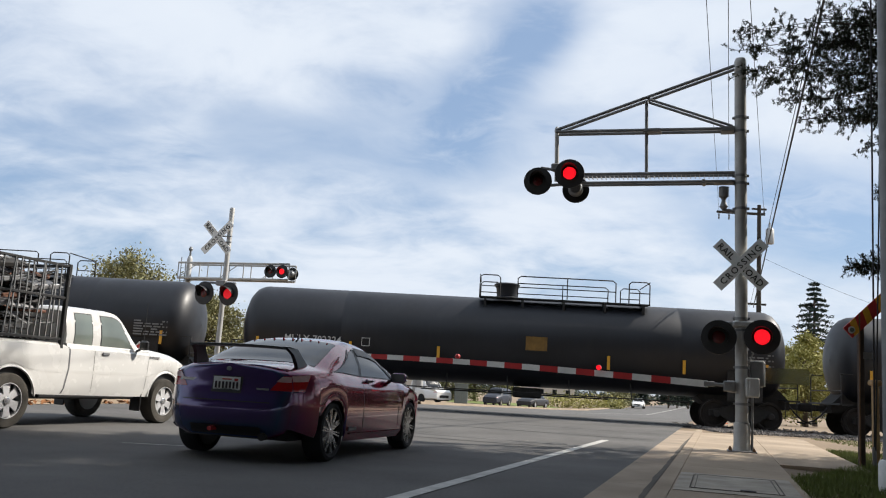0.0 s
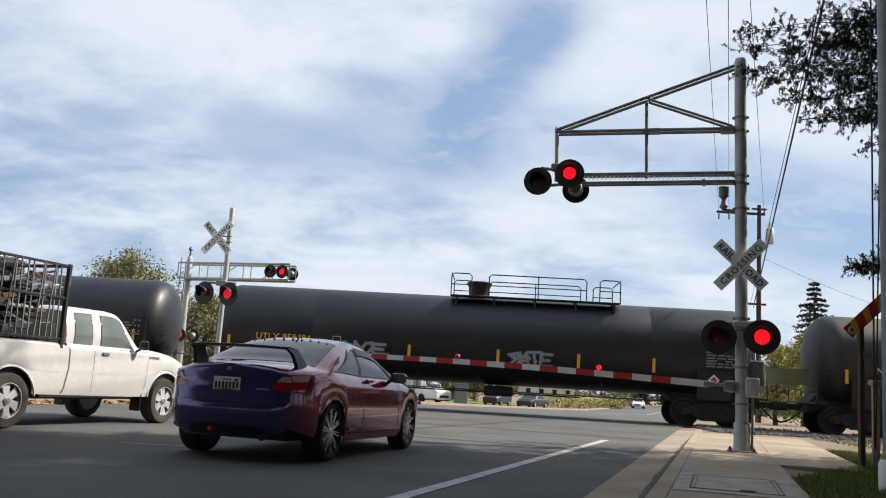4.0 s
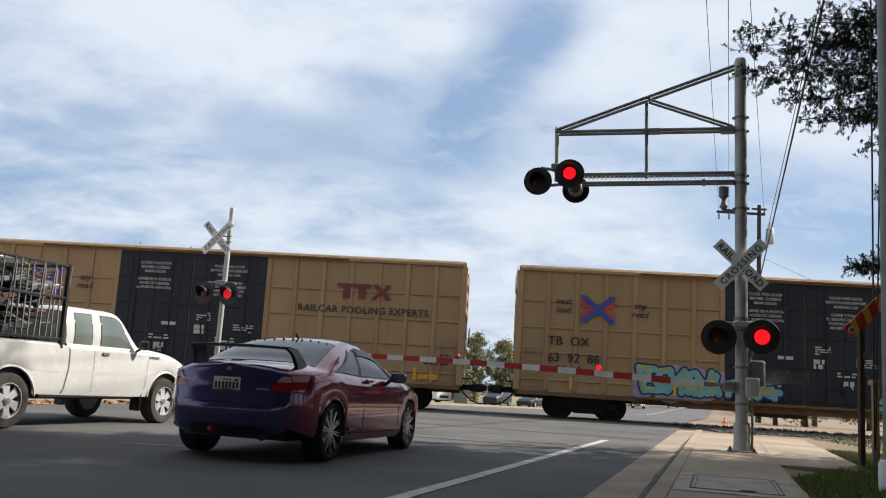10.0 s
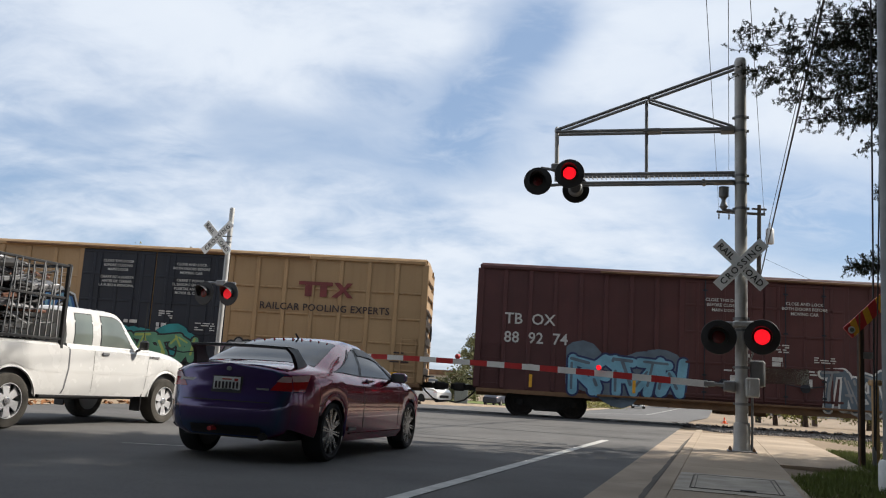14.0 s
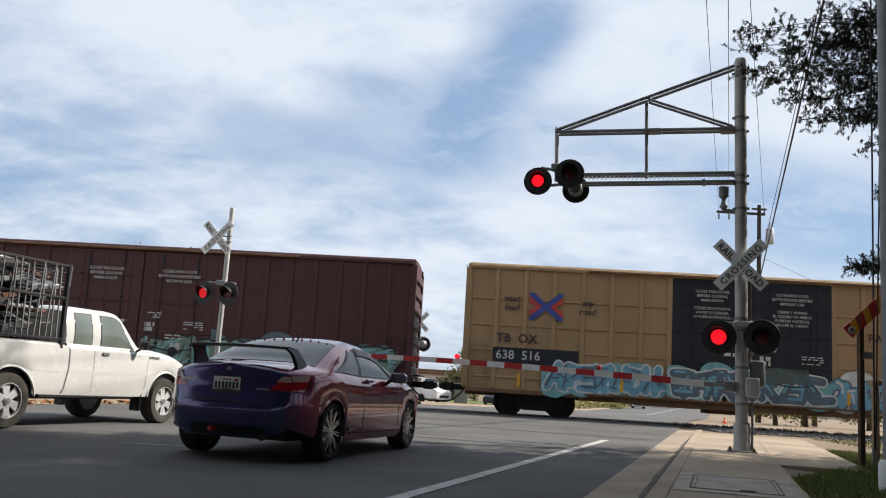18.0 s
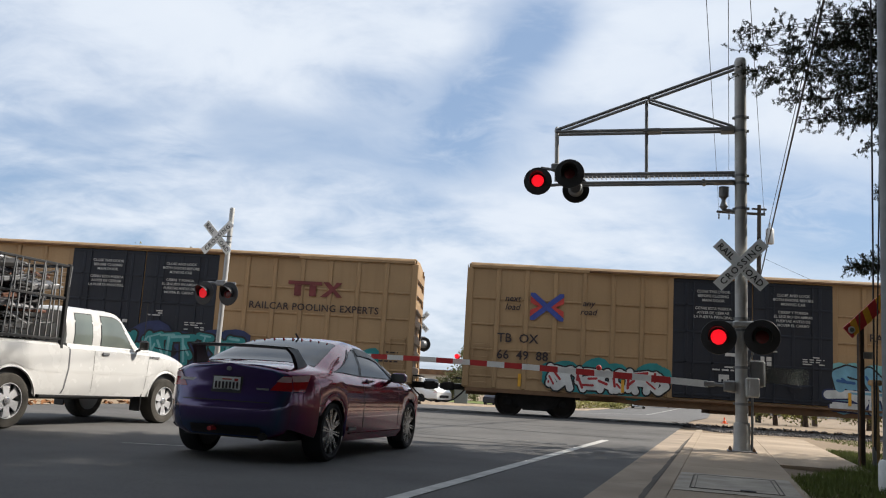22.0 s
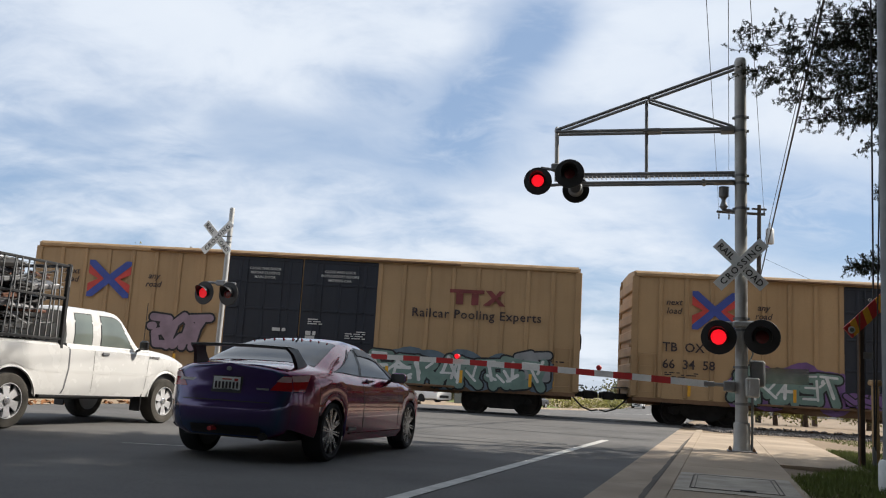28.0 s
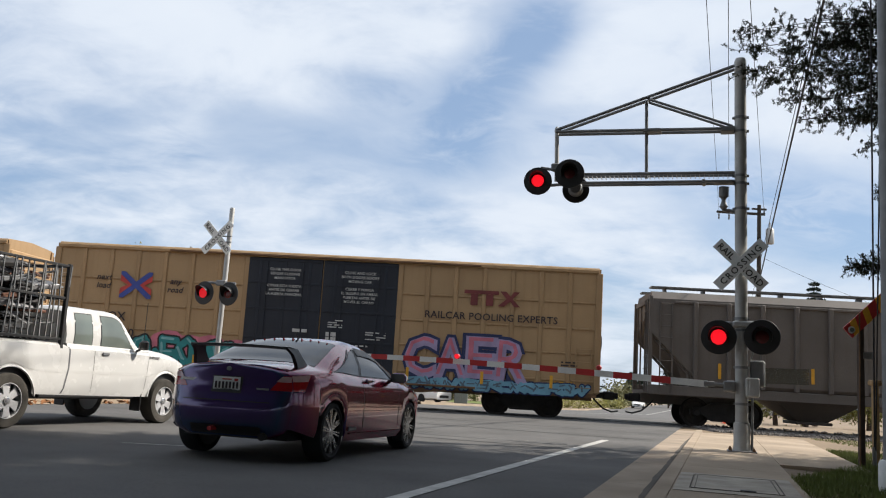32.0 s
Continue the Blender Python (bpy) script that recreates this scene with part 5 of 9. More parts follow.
def pickup():
    t = thing("pickup_truck", "white pickup truck with a caged load of scrap", "pickup truck", at=pose(-6.28, 11.83, 0, 0, 0, 70.5))
    S = Shape(-1.10, 3.98,
              [(-1.10, 0.50), (-0.5, 0.46), (0.5, 0.44), (2.6, 0.42), (3.5, 0.42), (3.98, 0.46)],
              [(-1.10, 0.84), (0.0, 0.862), (1.0, 0.862), (2.4, 0.865), (3.2, 0.855), (3.7, 0.82), (3.98, 0.72)],
              [(-1.10, 1.14), (0.88, 1.145), (0.96, 1.12), (2.0, 1.11), (2.6, 1.10), (3.2, 1.07), (3.7, 0.99), (3.98, 0.86)],
              [(-1.10, 0.78), (0.9, 0.78), (2.2, 0.74), (2.8, 0.72), (3.4, 0.70), (3.8, 0.64), (3.98, 0.55)],
              [(-1.10, 1.16), (0.88, 1.165), (0.96, 1.15), (2.0, 1.17), (2.6, 1.19), (3.2, 1.155), (3.7, 1.07), (3.98, 0.90)],
              arches=((0.0, 0.43, 0.36), (3.24, 0.43, 0.37)), mid=0.78, sill_in=0.05, drop=0.03, tuck=0.03)
    part("body", S.body(90), M_TRUCKW, t, smooth=40)
    part("chassis", Mesh().box(-1.0, 3.8, -0.45, 0.45, 0.36, 0.62).box(-1.0, 3.7, -0.80, 0.80, 0.55, 0.80), M_BLACK, t)
    C = Shape(0.97, 2.80,
              [(0.97, 1.06), (2.80, 1.06)], [(0.97, 0.82), (2.80, 0.80)], [(0.97, 1.125), (2.0, 1.115), (2.80, 1.10)],
              [(0.97, 0.69), (1.1, 0.70), (1.9, 0.70), (2.3, 0.715), (2.80, 0.74)],
              [(0.97, 1.63), (1.03, 1.675), (1.25, 1.70), (1.90, 1.70), (2.04, 1.675), (2.14, 1.62), (2.30, 1.485), (2.53, 1.27), (2.68, 1.17), (2.80, 1.14)], drop=0.04, mid=1.07, sill_in=0.0, tuck=0.0)
    part("cab", C.body(40), M_TRUCKW, t, smooth=40)
    part("windscreen", C.across(2.13, 2.64, 8.4), M_GLASSP, t, smooth=50)
    for sd in (1, -1):
        part("quarter_window", C.patch(1.127, 1.496, 1.141, 1.475, 5.15, 7.6, sd, 0.004), M_GLASSP, t, "dark rear side window", smooth=50)
        part("window_seal", C.patch(1.113, 1.51, 1.127, 1.489, 5.08, 7.68, sd, 0.002), M_PLASTIC, t, smooth=50)
        part("door_window", C.patch(1.70, 2.46, 1.68, 2.13, 5.15, 7.6, sd, 0.004), M_GLASSP, t, "tinted door window", smooth=50)
        part("window_seal", C.patch(1.68, 2.50, 1.66, 2.15, 5.08, 7.68, sd, 0.002), M_PLASTIC, t, smooth=50)
        for xa, xb in ((1.52, 1.50), (2.80, 2.68)):
            part("door_gap", S.patch(xb, xb + 0.009, xa, xa + 0.009, 0.6, 5.0, sd, 0.003, 1, 8), M_GAP, t)
        part("bed_gap", S.patch(0.915, 0.945, 0.995, 1.022, 0.2, 2.2, sd, 0.003, 1, 8), M_GAPD, t)
        part("bed_gap", S.patch(0.995, 1.022, 1.000, 1.027, 2.2, 3.6, sd, 0.003, 1, 4), M_GAPD, t)
        part("bed_gap", S.patch(1.000, 1.027, 0.945, 0.972, 3.6, 5.4, sd, 0.003, 1, 6), M_GAPD, t)
        part("side_crease", S.patch(-1.0, 3.6, -1.0, 3.6, 1.85, 2.0, sd, 0.002, 40, 1), M_TRUCKW, t, smooth=50)
        part("door_handle", Mesh().box(-0.075, 0.075, -0.010, 0.010, -0.024, 0.024, 0.01), M_GALVD, t, at=Matrix.Translation(S.at(1.74, 3.6, sd, 0.012)))
        part("fuel_mark", Mesh().box(-0.12, 0.12, -0.004, 0.004, -0.018, 0.018), M_CHROME, t, "small bright fender badge", at=Matrix.Translation(S.at(2.90, 3.8, sd, 0.006)))
        mr = part("mirror", Mesh().box(-0.045, 0.05, -0.075, 0.075, -0.075, 0.075, 0.03), M_PLASTIC, t, at=pose(2.47, sd * 0.955, 1.215), smooth=40)
        part("mirror_arm", Mesh().bar((0.02, -sd * 0.05, -0.05), (0.04, -sd * 0.18, -0.10), 0.02, n=6), M_PLASTIC, mr)
        part("arch_lip", arch_lip(0.0, 0.43, 0.862 * sd, 0.36), M_TRUCKW, t, smooth=50)
        part("arch_lip", arch_lip(3.24, 0.43, 0.856 * sd, 0.37), M_TRUCKW, t, smooth=50)
        for x in (0.0, 3.24):
            wheel_parts(t, x, sd * 0.755, 0.355, 0.225, "alloy", sd)
        part("mud_flap", Mesh().box(2.66, 2.69, sd * 0.74 - 0.10, sd * 0.74 + 0.10, 0.20, 0.50, 0.01), M_PLASTIC, t)
        part("headlamp", S.patch(3.72, 3.90, 3.74, 3.88, 3.2, 4.8, sd, 0.006), M_CLEARLAMP, t, smooth=50)
    part("bumper", Mesh().box(3.85, 4.08, -0.78, 0.78, 0.42, 0.62, 0.05), M_CHROME, t, smooth=40)
    part("aerial", Mesh().bar((2.75, -0.72, 1.12), (2.73, -0.74, 1.90), 0.006, n=5), M_BLACK, t)
    part("side_step", Mesh().bar((0.55, -0.80, 0.42), (2.5, -0.80, 0.42), 0.03, n=8), M_PLASTIC, t, smooth=40)
    # cage of dark bars over the bed
    rk = thing("scrap_rack", "black steel bar cage heaped with scrap metal", "truck rack", at=pose(-6.28, 11.83, 0, 0, 0, 70.5))
    z0, z1, xa, xb, w = 1.17, 2.22, -1.45, 0.84, 0.82
    for sy in (-1, 1):
        for z in (z0 + 0.03, z0 + 0.60, z1):
            part("cage_rail", Mesh().box(xa, xb, sy * w - 0.018, sy * w + 0.018, z - 0.018, z + 0.018, 0.005), M_BLACK, rk)
        n = 22
        bar = shared("cage_bar", lambda: Mesh().box(-0.008, 0.008, -0.008, 0.008, 0, z1 - z0).made("cage_bar"))
        for i in range(n + 1):
            part("cage_bar", bar, M_GALVD, rk, at=pose(xa + (xb - xa) * i / n, sy * w, z0, 1.5 * ((i * 37) % 5 - 2) * 0.5, 0.8 * ((i * 53) % 7 - 3), 0))
    for x in (xa, xb):
        for z in (z0 + 0.03, z0 + 0.60, z1):
            part("cage_rail", Mesh().box(x - 0.022, x + 0.022, -w, w, z - 0.022, z + 0.022, 0.005), M_BLACK, rk)
        for i in range(9):
            part("cage_bar", shared("cage_bar", None), M_BLACK, rk, at=pose(x, -w + 2 * w * i / 8, z0))
        for sy in (-1, 1):
            part("cage_post", Mesh().box(x - 0.028, x + 0.028, sy * w - 0.028, sy * w + 0.028, z0 - 0.10, z1 + 0.03, 0.006), M_BLACK, rk)
    mesh = Mesh()
    for i in range(10):
        mesh.bar((xb - 0.9, -w + 0.02, z0 + 0.62 + i * 0.048), (xb, -w + 0.02, z0 + 0.62 + i * 0.048), 0.003, n=4)
    part("wire_mesh", mesh, M_GALVD, rk)
    r = random.Random(11)
    tones = [M_UNDER, M_GALVD, mat("scrap_dark", (0.045, 0.042, 0.045), 0.6, metal=0.4), mat("scrap_rust", (0.14, 0.06, 0.035), 0.8), mat("scrap_pale", (0.30, 0.30, 0.31), 0.5, metal=0.4)]
    for i in range(420):
        L_ = r.uniform(0.25, 0.95)
        x, y = r.uniform(xa + 0.35, xb - 0.28), r.uniform(-0.66, 0.66)
        hz = z0 + 0.10 + r.random() ** 0.9 * (0.95 - 0.22 * max(0, x - 0.3))
        q = pose(x, y, hz, r.uniform(-20, 20), r.gauss(0, 9), r.gauss(0, 12))
        kind = r.random()
        if kind < 0.45:
            m = Mesh().box(-L_ / 2, L_ / 2, -0.016, 0.016, -0.010, 0.010)
        elif kind < 0.7:
            m = Mesh().bar((-L_ / 2, 0, 0), (L_ / 2, 0, 0), r.uniform(0.012, 0.04), n=7)
        else:
            m = Mesh().box(-L_ / 2, L_ / 2, -0.13, 0.13, -0.035, 0.035, 0.01)
        part("scrap_piece", m, r.choice(tones), rk, at=q)
    return t


def arch_lip(xa, r, y, za):
    m = Mesh()
    rows = []
    s = 1 if y > 0 else -1
    for i in range(17):
        a = math.pi * (0.04 + 0.92 * i / 16)
        c, sn = math.cos(a), math.sin(a)
        rows.append([(xa + c * r, y - s * 0.02, za + sn * r), (xa + c * (r + 0.005), y + s * 0.006, za + sn * (r + 0.005)), (xa + c * (r + 0.016), y + s * 0.003, za + sn * (r + 0.016)), (xa + c * (r + 0.02), y - s * 0.01, za + sn * (r + 0.02))])
    return m.sheet(rows)


pickup()


def plain_car(name, label, p, turn, paint_m, kind="sedan"):
    """A car far down the road."""
    t = thing(name, label, "car" if kind != "truck" else "pickup truck", "parked cars", at=Matrix.Translation(p) @ pose(0, 0, 0, 0, 0, turn))
    tall = {"sedan": 1.45, "suv": 1.85, "truck": 1.88}[kind]
    belt = {"sedan": 0.92, "suv": 1.12, "truck": 1.15}[kind]
    L_ = 4.6 if kind == "sedan" else 5.4 if kind == "truck" else 4.8
    a, b = -0.95, L_ - 0.95
    hood = belt + 0.03
    if kind == "truck":
        top = [(a, belt), (1.25, belt + 0.01), (1.3, tall - 0.06), (1.6, tall), (2.7, tall - 0.02), (3.3, hood + 0.06), (b - 0.3, hood - 0.08), (b, hood - 0.3)]
        edge = [(a, 0.85), (1.2, 0.85), (1.35, 0.66), (2.7, 0.66), (3.3, 0.8), (b, 0.7)]
    else:
        top = [(a, belt - 0.02 if kind == "sedan" else tall - 0.15), (-0.3, belt + 0.08 if kind == "sedan" else tall - 0.02), (0.5, tall - 0.08), (1.1, tall), (1.7, tall - 0.06), (2.5, hood + 0.04), (b - 0.4, hood - 0.1), (b, hood - 0.3)]
        edge = [(a, 0.66), (0.3, 0.6), (1.6, 0.6), (2.5, 0.75), (b, 0.6)]
    S = Shape(a, b, [(a, 0.35), (0.6, 0.26), (b, 0.32)], [(a, 0.84), (0.5, 0.9), (2.6, 0.9), (b, 0.74)], [(a, belt - 0.05), (1, belt), (2.5, belt - 0.04), (b, belt - 0.28)], edge, top, arches=((0.0, 0.40, 0.30), (2.75, 0.40, 0.30)), mid=0.62)
    part("body", S.body(40), paint_m, t, smooth=40)
    part("underbody", Mesh().box(a + 0.1, b - 0.2, -0.7, 0.7, 0.24, 0.6), M_BLACK, t)
    x0 = 1.45 if kind == "truck" else 0.1
    part("windscreen", S.across(2.72 if kind == "truck" else 1.75, 3.25 if kind == "truck" else 2.42, 8.3), M_GLASSD, t, smooth=50)
    for sd in (1, -1):
        part("side_window", S.patch(x0, 2.9 if kind == "truck" else 2.1, x0 + 0.15, 2.6 if kind == "truck" else 1.6, 5.3, 7.7, sd, 0.005), M_GLASSD, t, smooth=50)
        part("headlamp", S.patch(b - 0.4, b - 0.05, b - 0.35, b - 0.1, 3.3, 4.8, sd, 0.006), M_CLEARLAMP, t, smooth=50)
        for x in (0.0, 2.75):
            w_ = part("wheel", shared("far_wheel", lambda: Mesh().turned([(0.2, -0.1), (0.33, -0.1), (0.36, -0.06), (0.36, 0.06), (0.33, 0.1), (0.22, 0.1), (0.2, 0.06)], 24, pose(0, 0, 0, -90)).made("wheel", 35)), M_RUBBER, t, at=pose(x, sd * 0.80, 0.36))
            part("rim", shared("far_rim", lambda: Mesh().turned([(0.21, -0.08), (0.21, 0.08), (0.05, 0.085)], 18, pose(0, 0, 0, -90)).made("rim", 35)), M_CHROME, w_)
    part("grille", Mesh().box(b - 0.06, b + 0.02, -0.45, 0.45, 0.45, 0.66, 0.02), M_PLASTIC, t)
    return t


plain_car("white_pickup", "parked white pickup truck past the track", Vector((-2.1, 71.5, fall(71.5))), -50, M_CARWH, "truck")
plain_car("dark_suv", "parked dark blue sport utility vehicle", Vector((7.0, 93, fall(93))), -112, M_CARBLUE, "suv")
plain_car("grey_sedan", "parked dark grey sedan facing the crossing", Vector((10.2, 88, fall(88))), -118, M_CARDK, "sedan")
plain_car("dark_sedan", "dark sedan far down the road", Vector((24, 120, fall(120))), -105, M_CARDK, "sedan")
plain_car("white_sedan", "white car far down the road", Vector((31, 135, fall(135))), -107, M_CARWH, "sedan")
plain_car("white_sedan", "white car far down the road", Vector((52, 180, fall(180))), -107, M_CARWH, "sedan")

# ---- train: each car runs along x, its near side at -y, rail head at z = 0 ----
def bogie(car, x):
    b = part("bogie", shared("bogie_frame", lambda: bogie_frame()), M_UNDER, car, at=pose(x, 0, 0))
    wheel = shared("wheel", lambda: Mesh().turned([(0.02, -0.09), (0.10, -0.09), (0.12, -0.045), (0.36, -0.03), (0.40, -0.07), (0.457, -0.07), (0.457, 0.05), (0.50, 0.055), (0.50, 0.075), (0.02, 0.07)], 28, pose(0, 0, 0, -90)).made("wheel", 35))
    axle = shared("axle", lambda: Mesh().bar((0, -0.95, 0), (0, 0.95, 0), 0.075, n=10).made("axle", 40))
    cap = shared("bearing_cap", lambda: Mesh().turned([(0.13, 0), (0.13, 0.10), (0.09, 0.13), (0.0, 0.13)], 14, pose(0, 0, 0, 90)).made("bearing_cap", 35))
    spring = shared("spring", lambda: Mesh().turned([(0.06, 0.0)] + [(0.06 + 0.012 * (i % 2), 0.03 * i) for i in range(9)] + [(0.06, 0.27)], 10).made("spring", 40))
    for wx in (-0.89, 0.89):
        part("axle", axle, M_WHEEL, b, at=pose(wx, 0, 0.457))
        part("wheel", wheel, M_WHEEL, b, at=pose(wx, -0.75, 0.457))
        part("wheel", wheel, M_WHEEL, b, at=pose(wx, 0.75, 0.457, 0, 0, 180))
        for sy in (-1, 1):
            part("bearing_cap", cap, M_UNDER, b, at=pose(wx, sy * 0.98, 0.457, 0, 0, 0 if sy < 0 else 180))
    for sx in (-0.16, 0, 0.16):
        part("spring", spring, M_UNDER, b, at=pose(sx, -1.0, 0.27))


def bogie_frame():
    m = Mesh()
    for y in (-1.0, 1.0):
        outline = [(-1.12, 0.40), (-1.12, 0.58), (-0.72, 0.66), (-0.36, 0.80), (0.36, 0.80), (0.72, 0.66), (1.12, 0.58), (1.12, 0.40), (0.78, 0.44), (0.40, 0.20), (-0.40, 0.20), (-0.78, 0.44)]
        m.prism(outline, y - 0.07, y + 0.07)
    m.box(-0.22, 0.22, -1.05, 1.05, 0.48, 0.72, 0.03)
    m.bar((0, 0, 0.5), (0, 0, 0.86), 0.2, n=12)
    m.box(-0.95, 0.95, -0.5, -0.44, 0.5, 0.58)
    m.box(-0.95, 0.95, 0.44, 0.5, 0.5, 0.58)
    return m.made("bogie", 30)


def coupler(car, x, sgn):
    def mk():
        m = Mesh()
        m.box(-0.5, 0.62, -0.09, 0.09, 0.74, 0.94, 0.02)
        m.box(0.50, 0.92, -0.17, 0.17, 0.70, 0.99, 0.05)
        m.box(0.86, 1.02, -0.19, -0.05, 0.74, 0.95, 0.03)
        return m.made("coupler", 30)

    def hose():
        m = Mesh()
        pts = [(0.05, -0.32, 0.86), (0.25, -0.34, 0.62), (0.50, -0.30, 0.40), (0.80, -0.24, 0.30), (1.02, -0.20, 0.34)]
        return m.path(pts, 0.028, 8).made("air_hose", 40)
    part("coupler", shared("coupler", mk), M_UNDER, car, at=pose(x, 0, 0, 0, 0, 0 if sgn > 0 else 180))
    part("air_hose", shared("air_hose", hose), M_BLACK, car, at=pose(x, 0, 0) if sgn > 0 else pose(x, 0, 0) @ Matrix.Diagonal((-1, 1, 1, 1)))


def ladder(car, x, y, z0, z1, w=0.42, step=0.38, material=None, face="x"):
    n = int((z1 - z0) / step)
    key = ("ladder", round(z1 - z0, 2), w, face, (material or M_TANRIB).name)

    def mk():
        m = Mesh()
        for i in range(n + 1):
            z = z1 - z0 - i * step
            m.path([(-w / 2, 0.05, z), (-w / 2, -0.03, z), (w / 2, -0.03, z), (w / 2, 0.05, z)], 0.013, 5)
        m.box(-w / 2 - 0.02, -w / 2 + 0.02, 0.0, 0.05, -0.05, z1 - z0 + 0.05)
        m.box(w / 2 - 0.02, w / 2 + 0.02, 0.0, 0.05, -0.05, z1 - z0 + 0.05)
        return m.made("ladder")
    part("ladder", shared(key, mk), material or M_TANRIB, car, at=pose(x, y, z0, 0, 0, 0 if face == "y" else (90 if x > 0 else -90)))


GRAF = {}


def paint(name, col):
    if name not in GRAF:
        GRAF[name] = mat("spray_" + name, col, 0.6, vary=0.25, scale=2.5, grain=0.08, gscale=25)
    return GRAF[name]


COLS = dict(sage=(0.15, 0.23, 0.20), white=(0.60, 0.61, 0.60), black=(0.015, 0.015, 0.018), blue=(0.03, 0.11, 0.30), sky=(0.16, 0.36, 0.48), teal=(0.02, 0.22, 0.23), aqua=(0.18, 0.42, 0.44),
            green=(0.10, 0.26, 0.16), lime=(0.32, 0.40, 0.10), pink=(0.55, 0.16, 0.22), red=(0.38, 0.03, 0.035), purple=(0.16, 0.08, 0.22), lilac=(0.34, 0.28, 0.44),
            grey=(0.24, 0.25, 0.26), orange=(0.55, 0.15, 0.03), navy=(0.02, 0.03, 0.10), yellow=(0.50, 0.40, 0.06), slate=(0.10, 0.14, 0.18), mauve=(0.28, 0.20, 0.25))


GLYPHS = [[((-0.35, 0), (-0.3, 0.75), (0, 1), (0.32, 0.75), (0.36, 0))], [((0.38, 0.9), (-0.2, 1), (-0.4, 0.5), (-0.2, 0.02), (0.4, 0.1))],
          [((-0.36, 0), (-0.36, 1)), ((-0.36, 0.95), (0.3, 0.8), (-0.1, 0.5), (0.4, 0.0))], [((0.35, 0.95), (-0.3, 0.9), (-0.2, 0.55), (0.3, 0.42), (0.25, 0.05), (-0.4, 0.05))],
          [((-0.4, 0.95), (0.42, 1.0)), ((0.0, 0.95), (-0.08, 0.0))], [((-0.38, 1), (-0.3, 0.1), (0.0, 0.6), (0.3, 0.05), (0.42, 1))],
          [((-0.4, 0), (-0.05, 1), (0.38, 0)), ((-0.2, 0.35), (0.25, 0.35))], [((-0.32, 0), (-0.32, 1), (0.32, 0.85), (0.25, 0.5), (-0.3, 0.45))],
          [((-0.36, 0), (-0.36, 1)), ((-0.36, 0.98), (0.36, 0.95)), ((-0.36, 0.5), (0.25, 0.5)), ((-0.36, 0.04), (0.4, 0.04))], [((0, 0), (-0.38, 0.35), (-0.25, 0.9), (0.2, 0.98), (0.38, 0.5), (0.05, 0.0))]]


def fat_line(m, pts, w, y, x_lim=None):
    """A broad brush stroke with round ends along a polyline, flat on the car's side; returns the last depth."""
    for (ax, az), (bx, bz) in zip(pts, pts[1:]):
        a = math.atan2(bz - az, bx - ax)
        ring = [(bx + math.cos(a + k * math.pi / 6 - math.pi / 2) * w, bz + math.sin(a + k * math.pi / 6 - math.pi / 2) * w) for k in range(7)]
        ring += [(ax + math.cos(a + k * math.pi / 6 + math.pi / 2) * w, az + math.sin(a + k * math.pi / 6 + math.pi / 2) * w) for k in range(7)]
        if x_lim:
            ring = [(min(max(px, x_lim[0]), x_lim[1]), pz) for px, pz in ring]
        y -= 0.00008
        m.add([(px, y, pz) for px, pz in ring], [tuple(range(len(ring)))])
    return y


def graffiti(car, y, x0, x1, z0, z1, fill, edge, hilite=None, back=None, n=5, seed=1, thick=0.26):
    """A sprayed panel: crowded letter-like forms of fat strokes with an outline, shine marks and a cloud behind."""
    r = random.Random(seed)
    n = max(2, round(n * 1.35))
    H, W = z1 - z0, (x1 - x0) / n
    lays = {"b": Mesh(), "o": Mesh(), "f": Mesh(), "h": Mesh()}
    if back:
        x, yy = x0, y
        while x < x1:
            c = (x, z0 + H * r.uniform(0.3, 0.72))
            yy = fat_line(lays["b"], [c, (x + H * 0.2, c[1] + H * r.uniform(-0.1, 0.12))], H * r.uniform(0.36, 0.52), yy, (x0 - 0.25, x1 + 0.25))
            x += H * r.uniform(0.25, 0.5)
    w = thick * min(W * 1.25, H) * 0.66
    g = 0.036 + 0.020 * H
    yo, yf, yh = y - 0.008, y - 0.016, y - 0.024
    for k in range(n):
        cx, lean, sq = x0 + (k + 0.5) * W, r.uniform(-0.5, 0.5), r.uniform(1.0, 1.7) * r.choice((-1, 1))
        up, down = r.uniform(0.86, 1.0), r.uniform(0.0, 0.10)
        strokes = [[(cx + (px * sq + lean * (pz - 0.5) + r.uniform(-0.05, 0.05)) * W, z0 + w + (down + (up - down) * pz) * (H - 2 * w)) for px, pz in line] for line in r.choice(GLYPHS)]
        for extra in range(r.randint(1, 2)):
            tx, tz = cx + r.uniform(-0.6, 0.6) * W, z0 + H * r.uniform(0.15, 0.85)
            strokes.append([(tx, tz), (tx + r.uniform(-0.7, 0.7) * W, z0 + w + (H - 2 * w) * r.random())])
        for line in strokes:
            yo = fat_line(lays["o"], line, w + g, yo)
        for line in strokes:
            yf = fat_line(lays["f"], line, w, yf)
        if hilite:
            for line in strokes:
                q = [(px - w * 0.25, pz + w * 0.35) for px, pz in line]
                c = r.randint(0, len(q) - 2)
                yh = fat_line(lays["h"], [q[c], (q[c][0] + (q[c + 1][0] - q[c][0]) * 0.8, q[c][1] + (q[c + 1][1] - q[c][1]) * 0.8)], w * r.uniform(0.22, 0.4), yh)
    for key, col in (("b", back), ("o", edge), ("f", fill), ("h", hilite)):
        if col and lays[key].f:
            tagged(part("graffiti", lays[key], paint(col, COLS[col]), car, col + " sprayed graffiti"), kind="stuff")


